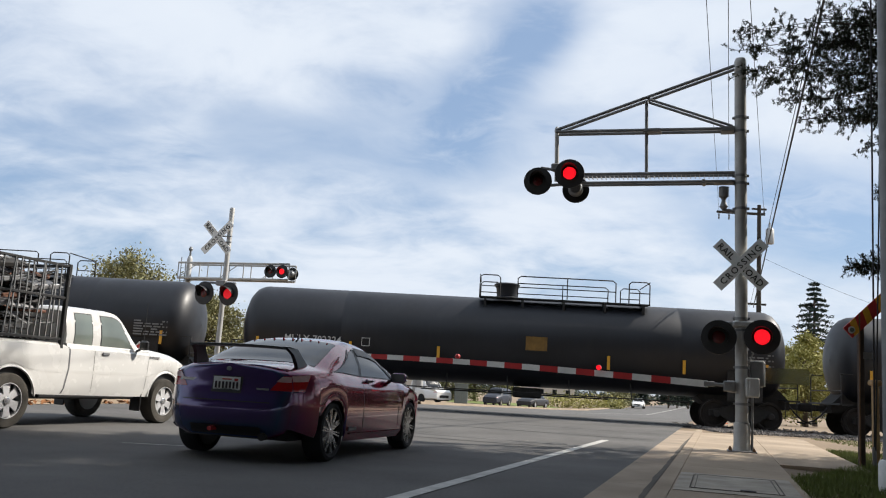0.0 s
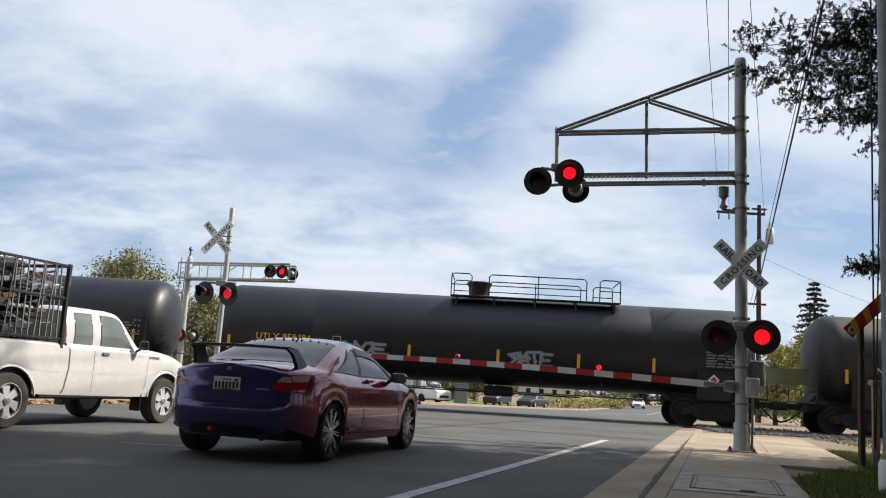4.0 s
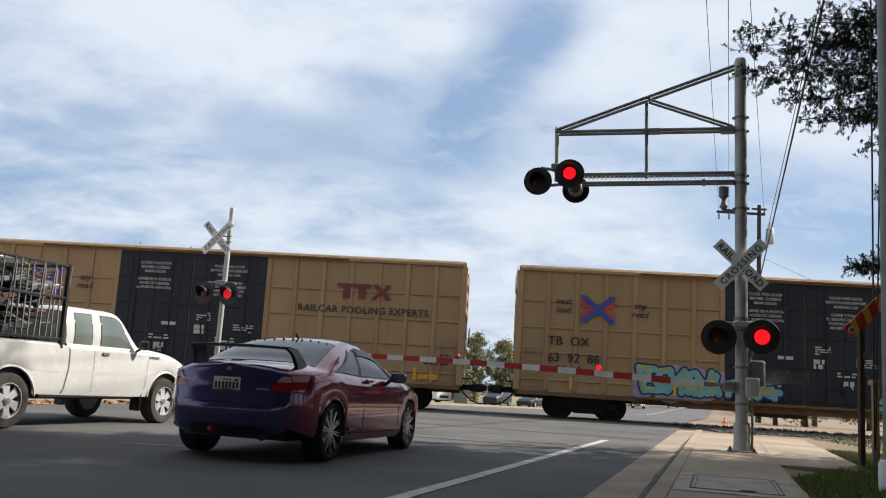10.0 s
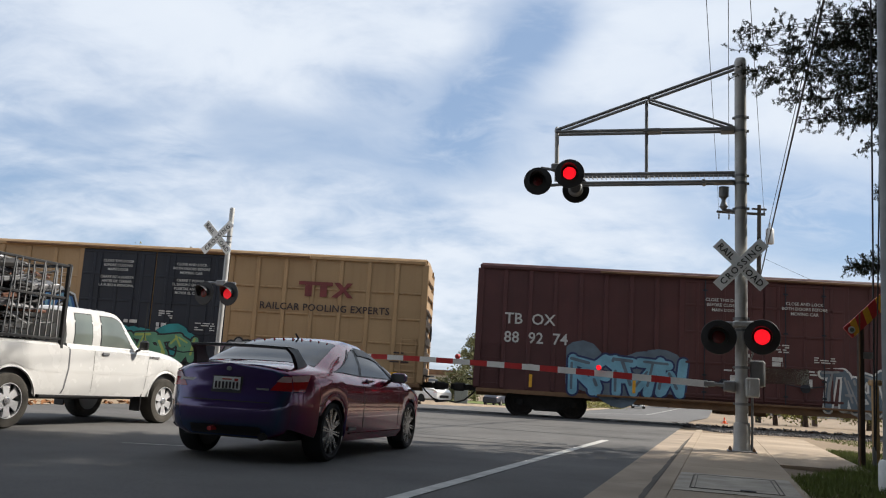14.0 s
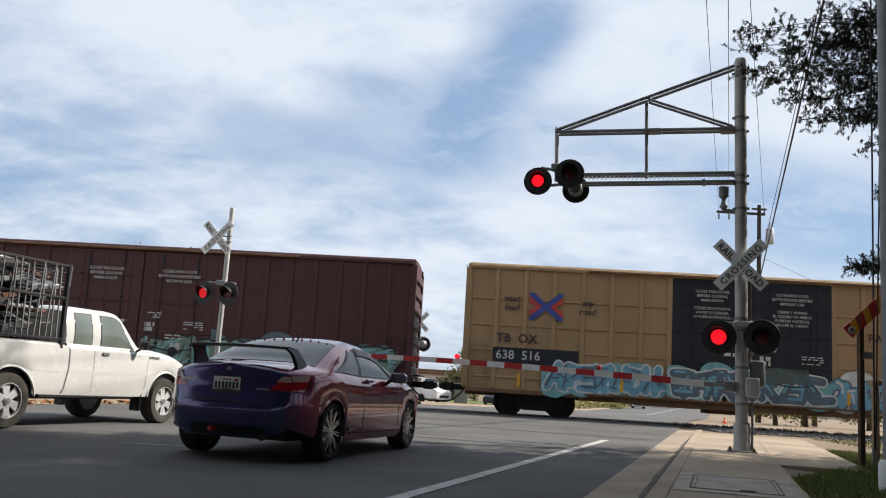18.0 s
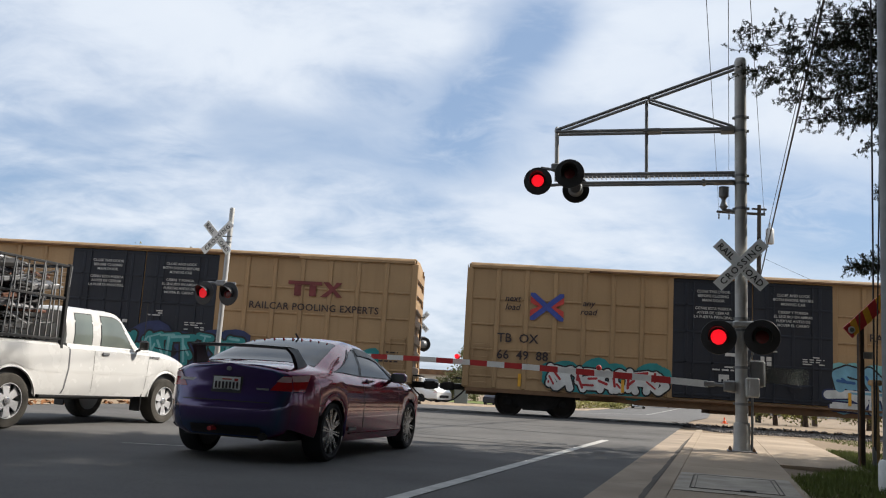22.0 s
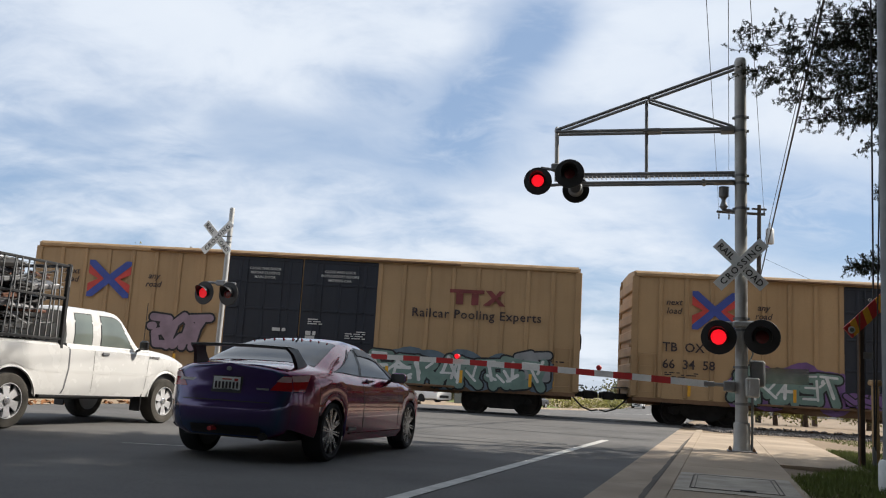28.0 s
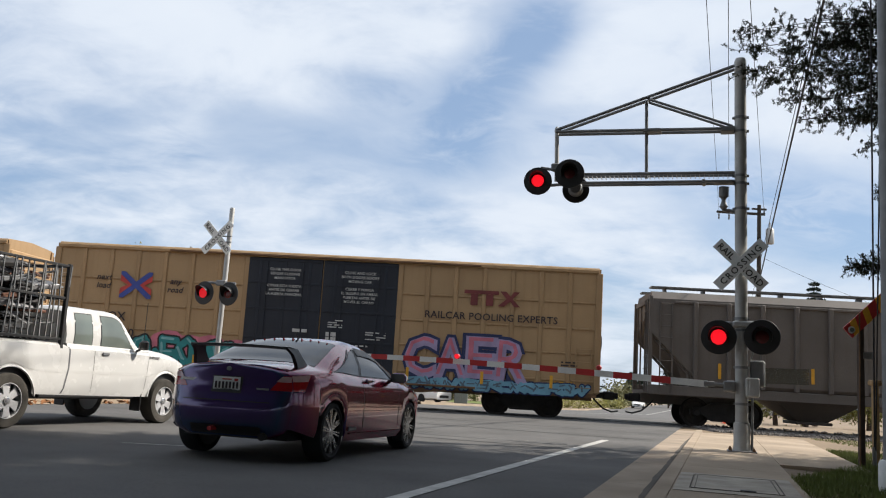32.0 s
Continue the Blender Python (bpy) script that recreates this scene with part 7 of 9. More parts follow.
def tankcar(spec):
    t = thing("tank_car", spec["label"], "tank car", "freight cars")
    rust = spec.get("rust")
    sc = spec.get("len", 1.035)
    sh_ = shared(("tank", bool(rust)), lambda: tank_shell().made("tank", 40))
    part("tank", sh_, M_TANKRUST if rust else M_TANK, t, at=Matrix.Diagonal((sc, 1, 1, 1)))
    rails = shared("tank_rails", lambda: tank_walk()[0].made("handrail", 40))
    grid = shared("tank_grid", lambda: tank_walk()[1].made("walkway", 40))
    wx, flip = spec.get("walk", 0.0), spec.get("flip", 1)
    mm = pose(wx, 0, 0, 0, 0, 0 if flip > 0 else 180)
    part("handrail", rails, M_BLACK, t, at=mm)
    part("walkway", grid, M_BLACK, t, at=mm)
    dome = shared("dome", lambda: Mesh().turned([(0.46, 0), (0.46, 0.08), (0.36, 0.12), (0.38, 0.40), (0.44, 0.50), (0.46, 0.56), (0.40, 0.60), (0.0, 0.62)], 22).made("dome", 40))
    part("dome", dome, M_TANK, t, at=pose(wx + spec.get("dome", -1.9), 0, 3.97))
    und = shared(("tank_under", sc), lambda: tank_under(sc))
    part("stub_sill", und, M_UNDER, t)
    for x in (-7.6 * sc, 7.6 * sc):
        bogie(t, x)
    coupler(t, 9.2 * sc, 1)
    coupler(t, -9.2 * sc, -1)
    er = shared("tank_end_rail", lambda: end_rail())
    part("end_handrail", er, M_BLACK, t, at=pose(9.05 * sc, 0, 0))
    part("end_handrail", er, M_BLACK, t, at=pose(-9.05 * sc, 0, 0, 0, 0, 180))
    y = -1.525
    reflectors(t, y, [x * sc for x in (-8.3, -5.2, -2.3, 0.6, 3.2, 5.6, 8.2) if abs(x * sc - spec.get("placard", -99)) > 0.6], 1.92, 0.46, 0.10)
    col = M_YELLOW if spec.get("yellow") else M_STENCIL
    words(t, [spec["num"]], -7.4 * sc, 2.06, 0.315, col, y - 0.02, "LEFT", space=1.05)
    stencils(t, y - 0.015, -7.5 * sc, -5.7 * sc, 1.66, 1.90, 2, M_STENCIL if spec.get("dim") else M_GALVD, 3, 0.05)
    if spec.get("lpg"):
        words(t, spec["lpg"], 6.2 * sc, 2.66, 0.14, M_STENCIL, y - 0.02)
    stencils(t, y - 0.015, 7.25 * sc, 8.4 * sc, 1.95, 2.50, 6, M_GALVD, 5, 0.05, 0.9)
    if spec.get("placard"):
        part("placard_frame", shared("placard_frame", lambda: Mesh().box(-0.38, 0.38, -0.003, 0, -0.25, 0.25).made("placard_frame")), M_BLACK, t, at=pose(spec["placard"], y - 0.008, 2.42))
        part("placard", shared("placard", lambda: Mesh().box(-0.36, 0.36, -0.006, 0, -0.23, 0.23).made("placard")), M_FADED, t, "dull yellow notice panel", at=pose(spec["placard"], y - 0.01, 2.42))
    dm = shared("diamond", lambda: Mesh().prism([(-0.19, 0), (0, -0.19), (0.19, 0), (0, 0.19)], -0.006, 0).made("hazard_placard"))
    part("hazard_placard", dm, M_WHITE, t, "white and red diamond hazard placard", at=pose(7.5 * sc, -1.50, 1.55))
    dr = shared("diamond_red", lambda: Mesh().prism([(-0.12, 0), (0, -0.12), (0.12, 0), (0, 0.12)], -0.006, 0).made("hazard_mark"))
    part("hazard_mark", dr, M_XRED, t, at=pose(7.5 * sc, -1.51, 1.55))
    bx = shared("c_box", lambda: Mesh().box(-0.13, 0.13, -0.004, 0, 0.12, 0.14).box(-0.13, 0.13, -0.004, 0, -0.14, -0.12).box(-0.14, -0.12, -0.004, 0, -0.14, 0.14).box(0.12, 0.14, -0.004, 0, -0.14, 0.14).made("stencil_frame"))
    part("stencil_frame", bx, M_STENCIL, t, at=pose(-4.7 * sc, y - 0.015, 2.16))
    for q in spec.get("graf", ()):
        graffiti(t, -1.53, *q[:8], n=q[8], seed=q[9], thick=0.15)
    return t


def end_rail():
    m = Mesh()
    m.path([(0.15, -1.4, 1.0), (0.15, -1.4, 1.9), (0.15, -1.32, 2.0), (-0.25, -1.32, 2.0)], 0.02, 6)
    m.path([(0.15, 1.4, 1.0), (0.15, 1.4, 1.9), (0.15, 1.32, 2.0), (-0.25, 1.32, 2.0)], 0.02, 6)
    m.bar((0.15, -1.4, 1.45), (0.15, 1.4, 1.45), 0.02, n=6)
    m.box(-0.2, 0.22, -1.45, 1.45, 0.98, 1.04)
    m.path([(0.12, -1.4, 1.0), (0.12, -1.4, 0.5), (-0.25, -1.4, 0.5), (-0.25, -1.4, 1.0)], 0.018, 6)
    return m.made("end_handrail")


def tank_under(sc):
    m = Mesh()
    for sg in (-1, 1):
        m.prism([(sg * 9.2 * sc, 0.70), (sg * 9.2 * sc, 1.0), (sg * 8.7 * sc, 1.5), (sg * 6.8 * sc, 1.5), (sg * 6.2 * sc, 1.02), (sg * 6.5 * sc, 0.75)], -0.55, 0.55)
        m.prism([(sg * 8.1 * sc, 0.9), (sg * 8.1 * sc, 1.9), (sg * 7.0 * sc, 1.9), (sg * 7.0 * sc, 0.9)], -1.42, -1.36)
        m.prism([(sg * 8.1 * sc, 0.9), (sg * 8.1 * sc, 1.9), (sg * 7.0 * sc, 1.9), (sg * 7.0 * sc, 0.9)], 1.36, 1.42)
    m.bar((-5.8 * sc, -1.3, 0.78), (5.8 * sc, -1.3, 0.78), 0.02, n=6)
    m.bar((-3.0, -0.3, 0.72), (3.5, -0.3, 0.72), 0.025, n=6)
    m.box(0.2, 1.2, -0.5, 0.1, 0.6, 0.95, 0.05)
    for x in (-4, -2, 0, 2, 4):
        m.bar((x * sc, -1.3, 0.78), (x * sc, -0.9, 1.3), 0.02, n=5)
    return m.made("stub_sill", 40)


def hopper_body():
    m = Mesh()
    Lh = 9.62
    prof = [(-1.5, 1.30), (-1.6, 1.42), (-1.62, 3.0), (-1.58, 4.16), (-1.30, 4.42), (1.30, 4.42), (1.58, 4.16), (1.62, 3.0), (1.6, 1.42), (1.5, 1.30)]
    slope = {0: 1.75, 1: 1.62, 2: 0.0, 3: 0.0, 4: 0.0, 5: 0.0, 6: 0.0, 7: 0.0, 8: 1.62, 9: 1.75}
    rows = []
    for x in (-1, -0.5, 0, 0.5, 1):
        rows.append([((Lh - (slope[i] if abs(x) == 1 else 0) * 1.0) * x if abs(x) == 1 else 6.0 * x * 2 * 0.5, y, z) for i, (y, z) in enumerate(prof)])
    m.sheet(rows)
    for r in (rows[0], rows[-1]):
        m.add(r, [tuple(range(len(prof)))])
    for sg in (-1, 1):
        m.box(-8.9, 8.9, sg * 1.6 - 0.03, sg * 1.6 + 0.03, 4.02, 4.10, 0.01)
    return m


def hopper_chute():
    m = Mesh()
    for x in (0.0,):
        top = [(x - 1.95, -1.45, 1.35), (x + 1.95, -1.45, 1.35), (x + 1.95, 1.45, 1.35), (x - 1.95, 1.45, 1.35)]
        low = [(x - 0.45, -0.55, 0.35), (x + 0.45, -0.55, 0.35), (x + 0.45, 0.55, 0.35), (x - 0.45, 0.55, 0.35)]
        m.add(low + top, [(0, 3, 2, 1), (0, 1, 5, 4), (1, 2, 6, 5), (2, 3, 7, 6), (3, 0, 4, 7)])
        m.box(x - 0.6, x + 0.6, -0.7, 0.7, 0.27, 0.37, 0.02)
    return m


def hopper_frame():
    m = Mesh()
    for sg in (-1, 1):
        m.box(-9.72, 9.72, *sorted((sg * 1.48, sg * 1.62)), 0.98, 1.30, 0.02)
        for sx in (-1, 1):
            m.box(*sorted((sx * 9.60, sx * 9.72)), *sorted((sg * 1.5, sg * 1.6)), 1.2, 4.25, 0.01)
            m.bar((sx * 8.0, sg * 1.45, 1.3), (sx * 9.62, sg * 1.45, 2.9), 0.05, n=6)
            m.bar((sx * 8.4, sg * 1.5, 1.3), (sx * 8.4, sg * 1.5, 2.6), 0.045, n=6)
    for sx in (-1, 1):
        m.box(*sorted((sx * 8.2, sx * 9.72)), -1.5, 1.5, 1.0, 1.12)
        m.box(*sorted((sx * 9.58, sx * 9.68)), -1.5, 1.5, 4.05, 4.2)
        m.box(*sorted((sx * 6.2, sx * 9.72)), -0.35, 0.35, 0.68, 1.0)
        for y in (-1.2, -0.5, 0.5, 1.2):
            m.bar((sx * 9.64, y, 1.1), (sx * 9.64, y, 4.1), 0.03, n=6)
    return m


def hopper_roof():
    m = Mesh()
    for sg in (-1, 1):
        m.box(-9.6, 9.6, sg * 0.95 - 0.25, sg * 0.95 + 0.25, 4.57, 4.62)
        for i in range(15):
            x = -9.1 + i * 1.3
            m.box(x - 0.03, x + 0.03, sg * 0.85 - 0.22, sg * 0.85 + 0.22, 4.40, 4.57)
    m.box(-8.7, 8.7, -0.3, 0.3, 4.42, 4.52, 0.03)
    return m


def hoppercar(spec):
    brown = spec.get("brown", False)
    pm = M_HOPPERB if brown else M_HOPPER
    t = thing("hopper_car", spec["label"], "hopper car", "freight cars")
    part("body", shared(("hop", brown), lambda: hopper_body().made("body")), pm, t)
    if brown:
        rib = shared("hopper_rib", lambda: Mesh().box(-0.07, 0.07, -0.06, 0.06, 1.3, 4.1, 0.02).made("side_rib"))
        for sg in (-1, 1):
            for i in range(16):
                part("side_rib", rib, pm, t, at=pose(-8.2 + i * 16.4 / 15, sg * 1.66, 0))
    # grey cars' chutes get the darker colour that stands for underside shade
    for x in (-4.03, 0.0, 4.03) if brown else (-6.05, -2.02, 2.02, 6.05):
        part("chute", shared(("hopc", brown), lambda: hopper_chute().made("chute")), pm if brown else M_CHUTE, t, "" if brown else "discharge chute darkened for the shade under the car", at=pose(x, 0, 0))
    part("frame", shared(("hopf", brown), lambda: hopper_frame().made("frame")), pm, t)
    part("roof_walk", shared(("hopr", brown), lambda: hopper_roof().made("roof_walk")), M_GALVD, t, "grey steel roof walk")
    for x in (-7.1, 7.1):
        bogie(t, x)
    coupler(t, 9.2, 1)
    coupler(t, -9.2, -1)
    for sx in (-1, 1):
        ladder(t, sx * 9.76, -1.2, 1.1, 4.1, material=pm)
        ladder(t, sx * 9.15, -1.66, 1.1, 4.0, 0.4, 0.38, pm, "y")
    y = -1.635
    if brown:
        reflectors(t, y, (-7.4, -4.4, 0.1, 4.6, 7.5), 1.85, 0.5, 0.1)
    if not brown:
        words(t, spec["num"], -7.6, 2.6, 0.36, M_MARK, y, "LEFT", lead=1.15)
        if spec.get("slate"):
            part("number_panel", Mesh().box(-0.45, 0.45, -0.004, 0, -0.2, 0.2), paint("slate", COLS["slate"]), t, at=pose(-7.1, y + 0.004, 2.72))
        stencils(t, y, 4.9, 5.7, 1.75, 2.2, 5, M_GALVD, 5, 0.045)
        part("consolidated_stencil", Mesh().box(-0.14, 0.14, -0.004, 0, 0.10, 0.125).box(-0.14, 0.14, -0.004, 0, -0.125, -0.10).box(-0.14, -0.115, -0.004, 0, -0.098, 0.098).box(0.115, 0.14, -0.004, 0, -0.098, 0.098).box(-0.07, 0.07, -0.004, 0, 0.0, 0.03), M_MARK, t, "small dark stencilled frame", at=pose(-5.7, y, 2.72))
        part("data_panel", Mesh().box(-0.27, 0.27, -0.005, 0, -0.19, 0.19), M_MARK, t, "black data panel", at=pose(7.1, y, 1.75))
    for q in spec.get("graf", ()):
        graffiti(t, y - 0.004, *q[:8], n=q[8], seed=q[9], thick=0.24)
    for q in spec.get("says", ()):
        sprayed_word(t, y - 0.006, *q)
    for strokes, w in spec.get("brush", ()):
        brush_marks(t, y - 0.006, strokes, w, "orange", "black")
    return t


def flatcar(spec):
    t = thing("bulkhead_flatcar", spec["label"], "flatcar", "freight cars")
    Lh = 10.3
    m = Mesh()
    for sg in (-1, 1):
        m.prism([(-Lh, 1.12), (Lh, 1.12), (Lh, 0.74), (6.0, 0.70), (4.8, 0.50), (-4.8, 0.50), (-6.0, 0.70), (-Lh, 0.74)], *sorted((sg * 1.45, sg * 1.53)))
        m.box(-Lh, Lh, *sorted((sg * 1.40, sg * 1.58)), 1.06, 1.13, 0.01)
    m.box(-Lh, Lh, -0.4, 0.4, 0.62, 1.05)
    for x in range(-9, 10, 2):
        m.box(x - 0.06, x + 0.06, -1.45, 1.45, 0.72, 1.05)
    part("frame", m, M_FLAT, t)
    part("belly_plate", Mesh().prism([(-9.0, 0.80), (9.0, 0.80), (9.0, 0.74), (6.0, 0.69), (4.8, 0.49), (-4.8, 0.49), (-6.0, 0.69), (-9.0, 0.74)], -1.545, -1.532), M_UNDER, t, "black-stained lower side sill")
    pk = shared("deck_plank", lambda: Mesh().box(-0.095, 0.095, -1.52, 1.52, 1.13, 1.18, 0.006).made("deck_plank"))
    for i in range(100):
        part("deck_plank", pk, M_PLANK, t, at=pose(-9.95 + i * 0.2, 0, 0))
    st = shared("stake", lambda: Mesh().box(-0.05, 0.05, -1.60, -1.52, 0.72, 1.45, 0.01).made("stake"))
    for i in range(9):
        part("stake_pocket", st, M_FLAT, t, at=pose(-8.4 + i * 2.1, 0, 0 if i % 2 else -0.25))
    for sx in (-1, 1):
        b = part("bulkhead", Mesh().box(*sorted((-sx * 0.16, sx * 0.32)), -1.55, 1.55, 4.42, 4.54, 0.02), M_TANRIB, t, "yellow-brown steel end bulkhead", at=pose(sx * 9.55, 0, 0))
        for y in (-1.5, -0.75, 0, 0.75, 1.5):
            part("bulkhead_post", bulkhead_post(sx, y), M_FLAT, b)
        for z in (1.9, 2.8, 3.6):
            part("bulkhead_band", Mesh().box(*sorted((0.0, sx * 0.16)), -1.44, 1.44, z - 0.06, z + 0.06), M_FLAT, b)
        bp_ = shared("bulkhead_plank", lambda: Mesh().box(-0.05, 0.05, -1.42, 1.42, -0.065, 0.065, 0.01).made("bulkhead_plank"))
        for i in range(24):
            part("bulkhead_plank", bp_, M_PLANK, b, at=pose(-sx * 0.10, 0, 1.25 + i * 0.135))
    for x in (-7.1, 7.1):
        bogie(t, x)
    coupler(t, 10.1, 1)
    coupler(t, -10.1, -1)
    words(t, [spec["num"]], -4.9, 0.78, 0.34, M_GALVD, -1.552, "LEFT", space=1.05)
    words(t, [spec["num"].split()[0]], 6.2, 0.84, 0.24, M_GALVD, -1.552, "LEFT", space=1.05)
    yl = shared("flat_patch", lambda: Mesh().box(-0.4, 0.4, -0.006, 0, -0.12, 0.12).made("reflector"))
    for x in (-9.2, -6.0, -2.0, 0.9, 4.2, 8.6):
        part("reflector", yl, M_FADED, t, at=pose(x, -1.54, 0.92))
    return t


def bulkhead_post(sx, y):
    outer = abs(y) > 1
    d, top = (0.62, 4.5) if outer else (0.5, 4.45)
    return Mesh().prism([(-sx * 0.05 * outer, 1.1), (sx * d, 1.1), (sx * d * 0.45, top - 0.1), (-sx * 0.05 * outer, top)], y - 0.05, y + 0.05)


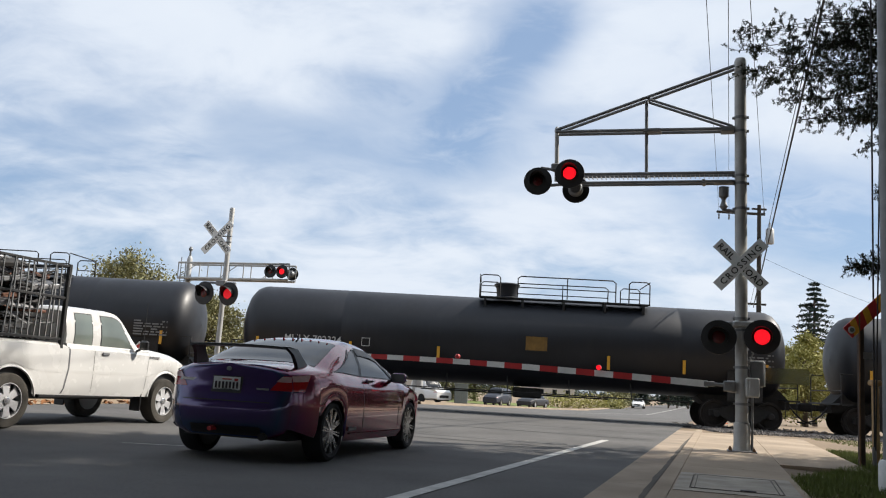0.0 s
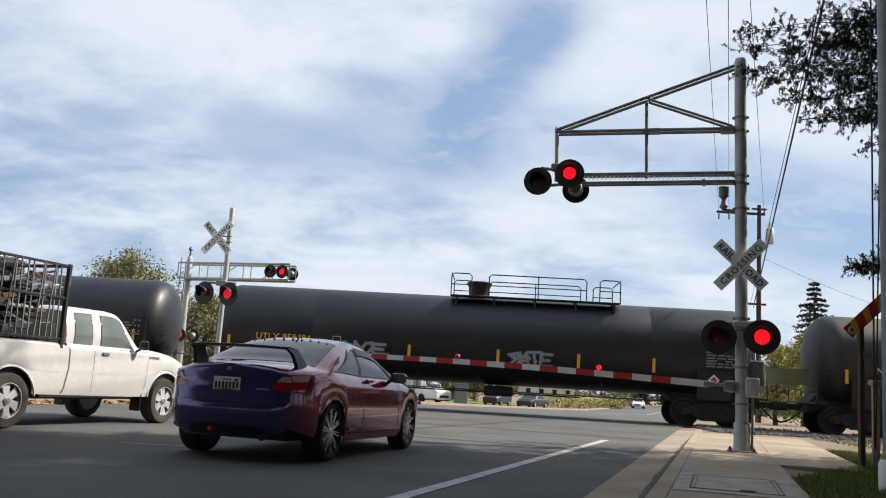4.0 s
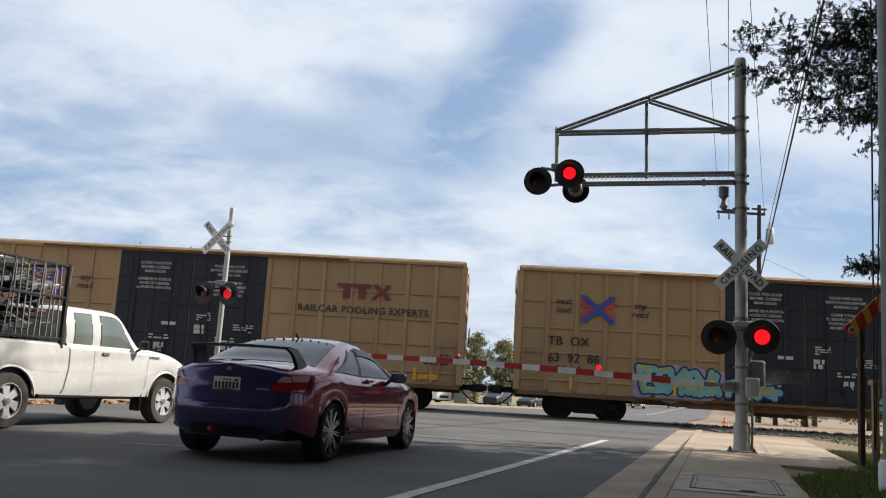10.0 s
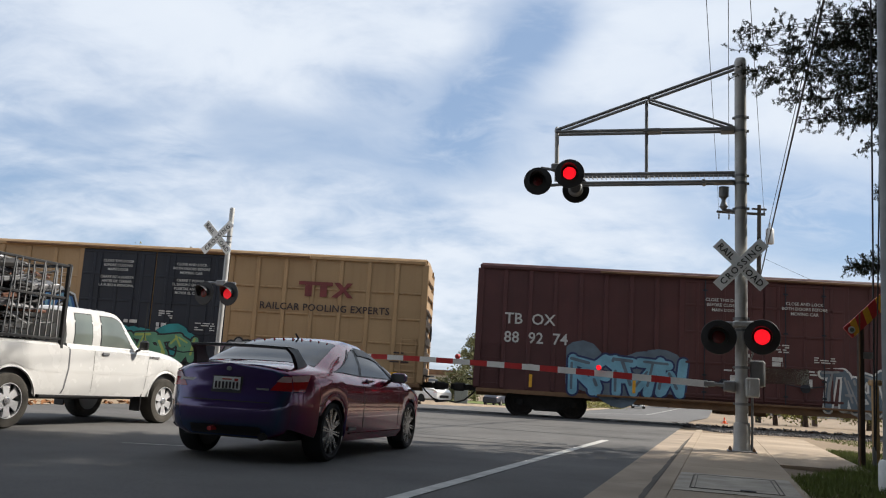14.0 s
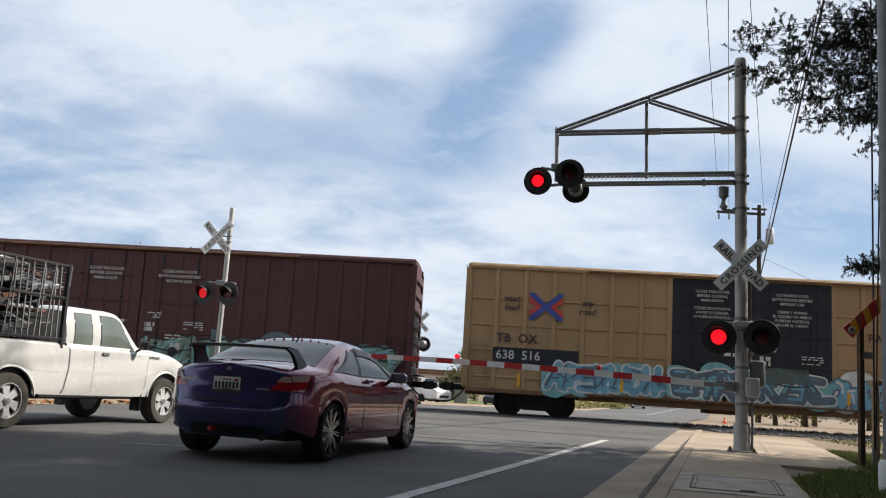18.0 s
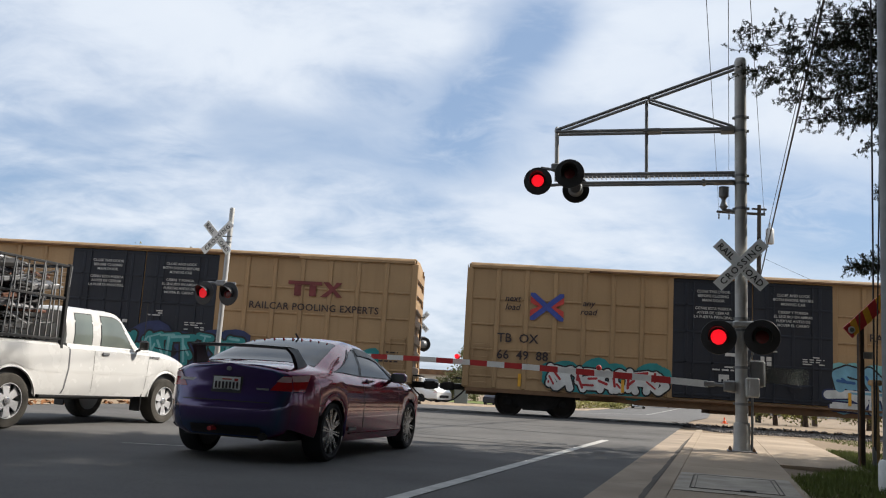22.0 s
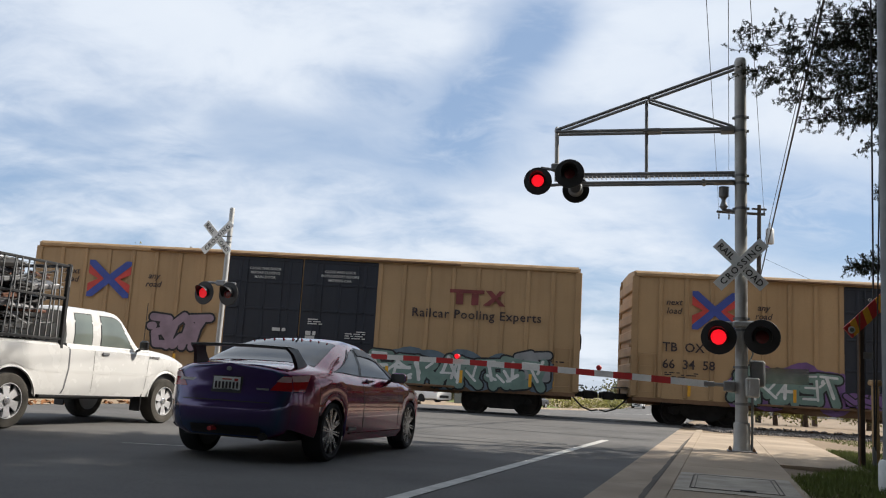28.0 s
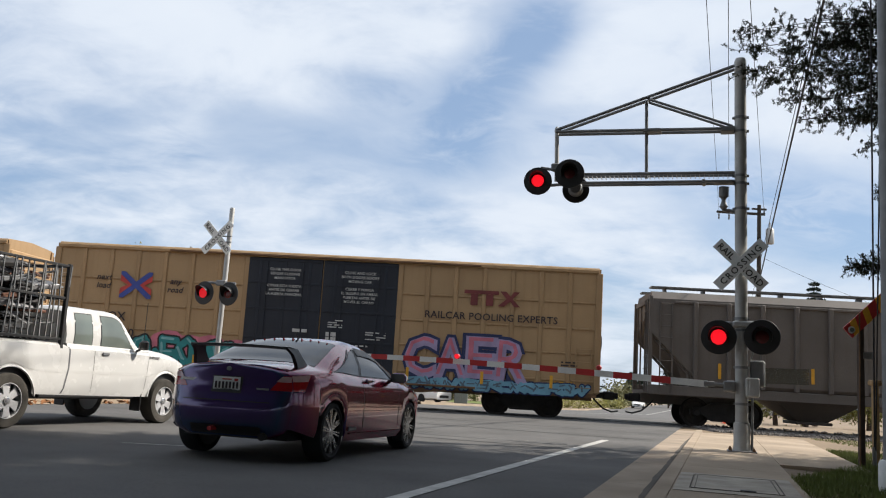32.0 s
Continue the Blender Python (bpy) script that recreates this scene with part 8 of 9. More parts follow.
TB = "tan ribbed boxcar, dark blue doors,"
CARS = [
    (tankcar, dict(label="black pressure tank car with a roof walkway", num="TILX 302118", walk=1.8, dome=-1.95, lpg=None)),
    (tankcar, dict(label="black pressure tank car with a yellow notice panel", num="MULX 702324", walk=1.8, dome=-1.95, placard=0.9)),
    (tankcar, dict(label="black pressure tank car with scrawled graffiti", num="NATX 400899", walk=-2.1, dome=1.9, placard=4.1, graf=[(0.2, 1.5, 1.7, 2.2, "grey", "black", None, None, 3, 4)])),
    (tankcar, dict(label="black pressure tank car with white stencils", num="SRIX 33854", len=1.07, walk=-2.1, dome=1.9, lpg=["NON-ODORIZED"], graf=[(-1.5, 1.3, 1.75, 2.1, "slate", "black", None, None, 5, 9)])),
    (tankcar, dict(label="black pressure tank car with yellow numbers", num="UTLX 958484", walk=1.8, dome=-1.95, yellow=True, graf=[(-5.2, -3.2, 1.7, 2.2, "grey", "black", None, None, 4, 2), (1.0, 2.4, 1.6, 2.2, "grey", "black", None, None, 3, 8)])),
    (tankcar, dict(label="rust-stained black tank car with graffiti", num="NATX 400774", walk=-2.1, dome=1.9, rust=True, lpg=["LIQUEFIED", "PETROLEUM GAS", "NON-ODORIZED"], graf=[(-5.0, -2.6, 1.5, 2.1, "slate", "black", None, None, 4, 3), (1.0, 2.3, 1.9, 2.6, "grey", "black", None, None, 4, 12), (3.2, 4.6, 1.7, 2.1, "blue", "black", None, None, 3, 5), (-1.4, 0.4, 1.6, 2.3, "slate", "black", None, None, 3, 73)])),
    (tankcar, dict(label="black pressure tank car with white lettering", num="GATX 200061", walk=1.8, dome=-1.95, lpg=["NON-ODORIZED", "LIQUEFIED", "PETROLEUM", "GAS"])),
    (flatcar, dict(label="empty yellow-brown bulkhead flatcar with timber deck", num="TTPX 804294")),
    (boxcar, dict(label=TB + " clean panels", num="63 04 61", lay="A", logo=-5.15, seed=8)),
    (boxcar, dict(label=TB + " blue-yellow graffiti", num="63 92 86", seed=9, graf=[(-5.3, -2.75, 0.95, 1.95, "aqua", "navy", "yellow", "lilac", 4, 1), (-2.5, -1.0, 0.95, 1.7, "sky", "navy", "yellow", None, 2, 61), (3.0, 8.9, 1.2, 2.1, "pink", "black", "lilac", "white", 5, 2), (2.3, 9.1, 0.72, 1.5, "aqua", "black", "white", "sky", 6, 62)])),
    (boxcar, dict(label=TB + " worn grey graffiti", num="6 66 81 0", style="post", logo=-6.74, boxed=True, seed=10, says=[("GYPSY", 2.85, 6.1, 2.4, 3.15, ("black",), "black", "grey", "slate", 3)], graf=[(2.7, 9.3, 0.85, 1.95, "slate", "black", "grey", None, 8, 4), (-5.4, -3.2, 2.3, 3.1, "grey", "mauve", None, None, 3, 63), (-5.2, -3.2, 1.0, 1.8, "sage", "slate", None, None, 3, 7), (-2.0, -1.2, 0.9, 1.9, "grey", "slate", None, None, 1, 64)])),
    (boxcar, dict(label=TB + " large blue graffiti", num="63 85 40", seed=11, says=[("TOMO", -6.3, -2.7, 2.05, 3.25, ("blue",), "black", "white", "sky", 20)], graf=[(-2.1, 1.7, 0.95, 2.1, "green", "black", "lime", "teal", 5, 22), (2.5, 6.9, 0.75, 2.05, "grey", "black", "white", "mauve", 6, 21), (-4.7, -2.75, 0.8, 1.55, "grey", "black", "white", None, 4, 65), (-8.4, -5.0, 0.85, 1.5, "mauve", "black", "white", None, 5, 66)])),
    (boxcar, dict(label="maroon boxcar with blue and white graffiti", red=True, tb=True, num="88 92 74", style="post", seed=12, graf=[(-6.2, -2.65, 0.8, 2.2, "sky", "navy", "slate", "slate", 4, 23), (1.9, 6.7, 0.7, 2.15, "slate", "white", "grey", "grey", 7, 24)])),
    (boxcar, dict(label=TB + " pale graffiti", num="66 12 40", style="post", seed=13, graf=[(2.6, 6.4, 0.9, 1.9, "sky", "slate", "white", "mauve", 4, 25), (-8.8, -3.2, 0.9, 1.7, "slate", "black", "sky", None, 6, 67)])),
    (boxcar, dict(label="maroon boxcar with a band of teal graffiti", red=True, num="11 23 64", style="post", seed=14, graf=[(-9.2, -2.8, 0.9, 1.85, "sky", "slate", "white", "sage", 8, 26), (0.3, 8.8, 0.8, 2.05, "sage", "black", "aqua", "slate", 11, 27)])),
    (boxcar, dict(label=TB + " a band of blue-white graffiti", num="638 516", patch=True, seed=15, graf=[(-6.6, -3.0, 0.85, 1.9, "sky", "white", "slate", "aqua", 5, 28), (-2.5, 2.3, 0.85, 1.95, "slate", "white", "sky", "aqua", 6, 29), (2.4, 8.2, 0.78, 1.85, "sky", "slate", "white", "white", 8, 30)])),
    (boxcar, dict(label=TB + " black-white graffiti", num="6 75 13 7", mark=5.6, seed=16, says=[("SCER", 2.2, 8.1, 0.85, 1.95, ("black",), "white", "grey", None, 32, 0.055)], graf=[(2.4, 6.8, 1.8, 2.5, "mauve", "mauve", None, None, 7, 68), (-7.6, -2.9, 0.85, 1.75, "black", "white", "grey", None, 7, 31)])),
    (boxcar, dict(label=TB + " a band of teal graffiti", num="64 45 35", lay="A", logo=-4.98, seed=17, graf=[(-7.2, -3.0, 0.9, 1.7, "teal", "purple", "aqua", "slate", 5, 33), (-2.5, 3.7, 0.7, 2.15, "teal", "black", "aqua", "navy", 8, 34), (3.95, 8.1, 0.75, 1.75, "teal", "black", "yellow", "teal", 5, 35)])),
    (boxcar, dict(label=TB + " blue-white graffiti", num="66 49 88", seed=18, graf=[(2.6, 8.9, 1.35, 2.3, "sky", "black", "blue", "aqua", 4, 36), (2.6, 9.1, 0.72, 1.5, "white", "navy", "sky", "sky", 6, 69), (-6.6, -2.85, 0.9, 1.8, "white", "black", "red", "teal", 5, 37)])),
    (hoppercar, dict(label="pale grey covered hopper car with red graffiti", num=["ICRX", "123836"], slate=True, says=[("SLAPZ", -6.6, -2.95, 1.3, 2.1, ("red",), "black", "sky", None, 38)], graf=[(-0.6, 4.6, 1.25, 2.05, "white", "black", "red", "aqua", 5, 39)])),
    (hoppercar, dict(label="pale grey covered hopper car with orange graffiti", num=["IARX", "10418"], brush=[([((-2.25, 1.95), (-2.05, 2.32), (-1.45, 2.28), (-1.85, 1.90), (-1.25, 1.78), (-0.85, 1.55)), ((-0.85, 1.60), (-0.5, 2.15), (-0.15, 1.72), (0.2, 2.05), (0.72, 2.17), (0.55, 1.66))], 0.13), ([((1.80, 1.52), (2.02, 2.02), (2.30, 1.60), (2.85, 1.48)), ((2.65, 1.86), (3.05, 1.92))], 0.10)])),
    (tankcar, dict(label="short black tank car with yellow numbers", num="UTLX", walk=0.2, dome=-1.9, yellow=True, len=0.94)),
    (boxcar, dict(label=TB + " black-white graffiti on post sides", num="66 87 50", style="post", white_end=False, seed=22, graf=[(2.7, 8.4, 0.75, 1.95, "sage", "black", "white", "slate", 6, 41), (7.4, 8.5, 1.1, 2.2, "grey", "black", None, None, 1, 75), (-2.4, 2.2, 0.95, 1.5, "slate", "black", None, None, 6, 42), (-5.0, -3.2, 1.5, 2.9, "mauve", "black", None, None, 2, 71)])),
    (boxcar, dict(label=TB + " purple-green graffiti", num="66 34 58", style="post", white_end=False, seed=23, graf=[(-6.1, -2.7, 0.8, 2.1, "sage", "black", "white", "purple", 4, 43), (-2.4, 2.4, 0.95, 1.4, "purple", "black", None, "purple", 5, 44), (3.1, 8.5, 0.8, 2.0, "sage", "black", "white", "purple", 6, 45)])),
    (boxcar, dict(label=TB + " blue-red graffiti", num="64 89 11", blue=True, seed=24, says=[("ATCK", 2.9, 7.3, 0.95, 2.35, ("blue", "blue", "pink", "pink"), "black", "lime", None, 46, 0.06)], graf=[(2.9, 5.4, 0.72, 1.25, "red", "navy", None, "blue", 3, 47), (5.3, 7.9, 0.72, 1.25, "blue", "navy", "sky", "blue", 3, 72), (-4.9, -2.9, 0.85, 1.75, "white", "grey", None, "grey", 3, 48)])),
    (boxcar, dict(label=TB + " teal-pink graffiti", num="67 20 60", logo=-6.5, mark=5.8, white_end=False, seed=25, says=[("CAER", 3.0, 7.1, 1.05, 2.5, ("lilac",), "navy", None, "pink", 50, 0.045)], graf=[(-6.9, -2.7, 0.75, 2.0, "teal", "black", "aqua", "pink", 6, 49), (2.7, 9.0, 0.72, 1.15, "sky", "navy", "slate", None, 12, 51)])),
    (hoppercar, dict(label="weathered brown-grey ribbed hopper car", brown=True, num=["", ""])),
]
JOINTS = [-27.78, -7.18, 13.13, 33.68, 54.5, 75.13, 95.76, 115.66, 138.5, 159.2, 179.9, 200.59, 221.29, 241.99, 262.69, 283.39, 304.09, 324.78, 345.48, 366.18, 386.18, 406.04, 424.99, 445.68, 466.39, 487.09, 507.79, 528.69]
# how far the train has run, second by second
RUN = [(0, 0.45), (1, 16.1), (2, 32.0), (3, 47.34), (4, 63.28), (5, 78.89), (6, 94.32), (7, 110.25), (8, 125.63), (9, 141.96), (10, 157.35), (11, 173.61), (12, 189.31), (13, 204.55), (14, 220.77), (15, 236.32), (16, 251.64), (17, 267.14), (18, 283.27), (19, 298.97), (20, 314.08), (21, 330.15), (22, 345.33), (23, 361.52), (24, 376.84), (25, 391.24), (26, 407.3), (27, 423.47), (28, 439.98), (29, 454.97), (30, 470.9), (31, 486.34), (32, 501.39)]
TRAIN = []
for i, (make, spec) in enumerate(CARS):
    car = make(spec)
    mid = (JOINTS[i] + JOINTS[i + 1]) / 2
    p = track(mid)
    car.matrix_basis = pose(p.x, p.y, 0, 0, 0, -3.6645)
    TRAIN.append((car, mid))


# ---- trees and distance ----
def leaf_mesh(m, p, s, r, slim=0.45, droop=0.0):
    q = pose(p.x, p.y, p.z, r.uniform(0, 360), r.uniform(-60, 60) - droop, r.uniform(0, 360))
    m.add([q @ Vector(v) for v in ((-s, 0, 0), (0, -s * slim, s * 0.12), (s, 0, 0), (0, s * slim, s * 0.12))], [(0, 1, 2, 3)])


def limb(m, p0, p1, r0, r1, r, bend=0.12, n=5):
    p0, p1 = Vector(p0), Vector(p1)
    L_ = (p1 - p0).length
    pts = [p0]
    for i in range(1, n + 1):
        k = i / n
        v = p0.lerp(p1, k)
        if i < n:
            v += Vector((r.uniform(-1, 1), r.uniform(-1, 1), r.uniform(-0.5, 1))) * bend * L_ * 0.3
        pts.append(v)
    for i in range(n):
        m.bar(pts[i], pts[i + 1], r0 + (r1 - r0) * i / n, r0 + (r1 - r0) * (i + 1) / n, n=7, caps=False)
    return pts


def broad_tree(name, label, p, h, wx, wz, leaf, seed, n_clump=46, n_leaf=70, size=0.16, base=0.3, trunk=0.22):
    r = random.Random(seed)
    t = thing(name, label, "tree", at=Matrix.Translation(p))
    tr_, cr = Mesh(), Mesh()
    top = Vector((r.uniform(-0.4, 0.4), 0, h * 0.62))
    limb(tr_, (0, 0, -0.1), top, trunk, trunk * 0.5, r, 0.05)
    for i in range(n_clump):
        a, u = r.uniform(0, 6.283), r.random() ** 0.55
        zf = r.uniform(base, 1.0)
        env = math.sin(math.pi * min(1, max(0.0, (zf - base) / (1 - base)) * 0.88 + 0.12)) ** 0.6
        c = Vector((math.cos(a) * wx * u * env, math.sin(a) * wz * u * env, h * zf * r.uniform(0.9, 1.0)))
        if i % 3 == 0:
            limb(tr_, top * r.uniform(0.55, 1.0), c, trunk * 0.32, 0.015, r, 0.2, 4)
        cs = r.uniform(0.55, 1.2) * wx * 0.26
        for j in range(n_leaf):
            d = Vector((r.gauss(0, 1), r.gauss(0, 1), r.gauss(0, 0.8)))
            leaf_mesh(cr, c + d * cs * 0.55, size * r.uniform(0.6, 1.3), r)
    part("trunk", tr_, M_BARK, t, smooth=50)
    part("crown", cr, leaf, t)
    return t


def conifer(name, label, p, h, w, leaf, seed, tiers=22, size=0.2, per=9, n=12):
    r = random.Random(seed)
    t = thing(name, label, "tree", at=Matrix.Translation(p))
    tr_, cr = Mesh(), Mesh()
    limb(tr_, (0, 0, -0.1), (0, 0, h), 0.02 * h, 0.02, r, 0.0, 3)
    for i in range(tiers):
        k = (i + 0.5) / tiers
        z = h * (0.12 + 0.88 * k)
        rad = w * (1 - k) ** 0.75 * r.uniform(0.75, 1.15) + 0.15
        for j in range(per):
            a = r.uniform(0, 6.283)
            tip = Vector((math.cos(a) * rad, math.sin(a) * rad, z - rad * 0.22))
            tr_.bar((0, 0, z), tip, 0.03, 0.008, n=4, caps=False)
            for q in range(n):
                f = r.uniform(0.2, 1.0)
                leaf_mesh(cr, Vector((0, 0, z)).lerp(tip, f) + Vector((r.gauss(0, 0.12), r.gauss(0, 0.12), r.gauss(0, 0.08))) * rad * 0.5, size * r.uniform(0.7, 1.3), r, 0.3)
    part("trunk", tr_, M_BARK, t, smooth=50)
    part("crown", cr, leaf, t)
    return t


def near_conifer():
    """The big feathery evergreen over the verge: trunk out of the picture, boughs reaching over the pavement."""
    r = random.Random(21)
    t = thing("evergreen_tree", "tall feathery dark evergreen beside the pavement", "tree", at=pose(10.6, 13.9, 0))
    tr_, cr = Mesh(), Mesh()
    limb(tr_, (0, 0, -0.1), (0.2, 0, 22), 0.45, 0.06, r, 0.01, 6)

    def tuft(c, d, n):
        """A rosette of short needles round a twig."""
        tr_.bar(c, c + d, 0.005, 0.002, n=3, caps=False)
        ahead = d.normalized()
        for j in range(n):
            f = r.random() ** 0.7
            ax = (ahead * 0.45 + Vector((r.gauss(0, 0.7), r.gauss(0, 0.7), r.gauss(0, 0.7)))).normalized()
            q = ax.to_track_quat("X", "Z").to_matrix()
            s = r.uniform(0.030, 0.058)
            cr.add([c + d * f + q @ Vector(v) for v in ((0, -s * 0.10, 0), (s * 0.5, -s * 0.13, 0.0), (s, 0, 0), (s * 0.5, s * 0.13, 0))], [(0, 1, 2, 3)])

    def bough(p0, p1, sprays, spread, n, k0=0.5):
        """A limb whose outer part carries side twigs, each set with rosettes of needles."""
        p0, p1 = Vector(p0), Vector(p1)
        limb(tr_, p0, p1, 0.022, 0.004, r, 0.05, 6)
        ax = (p1 - p0).normalized()
        for i in range(sprays):
            k = k0 + (1 - k0) * r.random() ** 0.75
            side = (ax * 0.7 + Vector((r.gauss(0, 0.5), r.gauss(0, 0.9), r.gauss(-0.05, 0.8)))).normalized()
            root, span = p0.lerp(p1, k), spread * r.uniform(0.4, 1.1)
            tr_.bar(root, root + side * span, 0.008, 0.003, n=3, caps=False)
            for j in range(3):
                c = root + side * span * (0.35 + 0.3 * j) + Vector((r.gauss(0, 0.03), r.gauss(0, 0.03), r.gauss(0, 0.03)))
                off = (side * 0.6 + Vector((r.gauss(0, 0.6), r.gauss(0, 0.6), r.gauss(0, 0.6)))).normalized()
                tuft(c, off * r.uniform(0.06, 0.12), n)

    # boughs towards the road, by the reach and height of their tips
    for tx, tz in ((-5.77, 6.92), (-5.86, 6.66), (-5.64, 6.38), (-5.50, 6.13), (-5.17, 5.79), (-4.77, 5.56), (-4.94, 6.41), (-4.47, 6.04), (-4.56, 6.77), (-4.11, 5.47), (-3.74, 5.20), (-3.69, 5.71), (-4.10, 6.36), (-4.18, 7.19), (-3.80, 7.52), (-3.72, 6.78), (-3.58, 6.20), (-5.03, 6.79), (-4.29, 5.77)):
        bough((0, r.uniform(-0.2, 0.2), tz + 0.75), (tx, r.uniform(-0.3, 0.3), tz), 34, 0.32, 36, 0.70 if tx < -5 else 0.64)
    for i in range(9):
        bough((0, r.uniform(-0.2, 0.2), 6.6 + 0.1 * i), (r.uniform(-4.5, -3.2), r.uniform(-0.4, 0.6), r.uniform(5.9, 7.6)), 30, 0.36, 32, 0.6)
    bough((0, 0.1, 3.7), (-3.95, 0.1, 3.16), 60, 0.26, 30, 0.80)
    bough((0, 0.1, 4.8), (-3.62, 0.0, 4.42), 14, 0.16, 26, 0.88)
    # the rest of the tall crown above and behind, in coarser sprays
    for i in range(300):
        z, a = 3.0 + 18.8 * r.random() ** 0.85, r.uniform(0, 6.283)
        L_ = min(3.9, (22.0 - z) * 0.30 + 0.3) * r.uniform(0.65, 1.1)
        p0, p1 = Vector((0, 0, z)), Vector((math.cos(a) * L_, math.sin(a) * L_, z - 0.16 * L_))
        if p1.x < -1.8 and z < 10.5:
            continue
        limb(tr_, p0, p1, 0.03, 0.008, r, 0.05, 3)
        for j in range(90):
            k = 0.2 + 0.8 * r.random()
            leaf_mesh(cr, p0.lerp(p1, k) + Vector((r.gauss(0, 0.26), r.gauss(0, 0.26), r.gauss(0, 0.16))), r.uniform(0.09, 0.2), r, 0.4)
    part("trunk", tr_, M_BARKD, t, smooth=50)
    part("crown", cr, M_LEAFD, t)


near_conifer()
# trees added out of view: those at the right shade the foreground, the rest block sky and darken reflections
for i, (x, y, h, w) in enumerate(((12.5, 8.6, 17.0, 4.8), (18.5, 10.4, 23.0, 5.0), (13.0, 2.6, 18.0, 5.0), (20.0, 5.0, 24.0, 5.6), (21.5, -1.5, 24, 6), (8.8, 3.0, 14, 4.6), (6.5, -3.5, 13, 5.5), (-2, -7.5, 13, 6), (-9.5, -5, 13, 6), (10.6, 7.4, 15, 4.4), (14.2, 10.4, 14, 4.2), (18.8, 13.0, 19, 4.8), (11, -6, 12, 5), (4, -16, 11, 5.5), (-5, -18, 12, 6), (-15, -16, 11, 5.5), (-25, -12, 12, 6), (14, -14, 12, 6))):
    broad_tree("shade_tree", "large leafy tree set out of view for shade and dark reflections", Vector((x, y, 0)), h, w, w, M_LEAFG, 60 + i, 150, 110, 0.34, 0.22, 0.3)
# unseen crowns added overhead to hold skylight off the near road
for i, (x, y, h, w) in enumerate(((-14.5, 0, 16, 7.5), (-3, -5, 17, 7.5), (7.4, 2.6, 18, 7.0))):
    broad_tree("unseen_overhead_tree", "tall unseen tree added overhead to cut skylight on the road", Vector((x, y, 0)), h, w, w, M_LEAFG, 160 + i, 220, 120, 0.36, 0.52, 0.4)
# past the track
for i, (x, y, h, w, lf) in enumerate(((-26.5, 76, 11.2, 5.2, M_LEAFO), (-21.2, 82, 8.6, 3.8, M_LEAFO), (-33.5, 80, 8.2, 4.0, M_LEAFO), (-33, 62, 9.0, 3.0, M_LEAFY))):
    broad_tree("roadside_tree", "olive-green airy tree past the track", Vector((x, y, fall(y))), h, w, w, lf, 80 + i, 150, 130, 0.145, 0.16, 0.2)
broad_tree("round_tree", "dark round tree far off", Vector((-15.0, 122, fall(122))), 8.6, 2.9, 2.9, M_LEAFC, 91, 34, 60, 0.26, 0.35)
broad_tree("poplar_tree", "slender yellowing tree past the track", Vector((5.0, 112, fall(112))), 8.9, 2.1, 2.1, M_LEAFO, 92, 100, 80, 0.15, 0.1)
broad_tree("poplar_tree", "slender yellowing tree past the track", Vector((8.6, 114, fall(114))), 8.2, 2.4, 2.4, M_LEAFO, 93, 110, 80, 0.15, 0.1)
broad_tree("roadside_bush", "low green bushes past the track", Vector((2.6, 108, fall(108))), 3.6, 3.2, 2.0, M_LEAFG, 94, 34, 60, 0.2, 0.05)
for i, (x, y, h, w) in enumerate(((35.6, 162, 6.0, 2.0), (38.2, 165, 5.6, 1.8), (42.0, 160, 8.6, 2.4), (45.2, 166, 6.8, 1.6), (47.0, 165, 7.6, 1.5))):
    conifer("far_conifer", "dark pointed conifer far off", Vector((x, y, fall(y))), h, w, M_LEAFC, 100 + i, 34, 0.26, 8, 14)
conifer("cedar_tree", "tall layered conifer past the track", Vector((25.6, 60, fall(60))), 9.8, 2.5, M_LEAFC, 110, 25, 0.15, 10, 22)
for i, (x, y, h, w, lf) in enumerate(((17.6, 46, 4.0, 1.5, M_LEAFY), (19.6, 47, 4.8, 1.7, M_LEAFY), (23.4, 48, 5.6, 2.0, M_LEAFY), (27.2, 49, 6.6, 2.4, M_LEAFD), (31.0, 50, 7.0, 2.6, M_LEAFD), (21.5, 52, 5.0, 2.0, M_LEAFY))):
    broad_tree("garden_tree", "leafy garden tree past the track", Vector((x, y, fall(y))), h, w, w, lf, 120 + i, 60, 90, 0.10, 0.12, 0.14)


def far_woods():
    m, r = Mesh(), random.Random(4)
    for i in range(300):
        a = radians(-42 + 84 * i / 299)
        d = r.uniform(330, 560)
        h, w = r.uniform(2.5, 6.5), r.uniform(4, 10)
        if -0.02 < math.tan(a) - 0.30 < 0.05:
            continue
        c = Vector((math.sin(a) * d, math.cos(a) * d, -0.95))
        for j in range(46):
            q = Vector((r.gauss(0, 0.5) * w, r.gauss(0, 0.3) * w, abs(r.gauss(0.35, 0.3)) * h))
            leaf_mesh(m, c + q, r.uniform(0.5, 1.2), r)
    tagged(part("far_woods", m, M_FAR), "low line of trees on the horizon", "woods", kind="stuff")


far_woods()


def hedge(name, label, p0, p1, h, w, leaf, seed, n=2600, s=0.14):
    r, m = random.Random(seed), Mesh()
    p0, p1 = Vector(p0), Vector(p1)
    d = (p1 - p0)
    nrm = Vector((-d.y, d.x, 0)).normalized()
    for i in range(n):
        q = p0.lerp(p1, r.random()) + nrm * r.gauss(0, w * 0.35)
        q.z += abs(r.gauss(0.5, 0.32)) * h
        leaf_mesh(m, q, s * r.uniform(0.6, 1.4), r)
    return tagged(part(name, m, leaf), label, "hedge", kind="stuff")


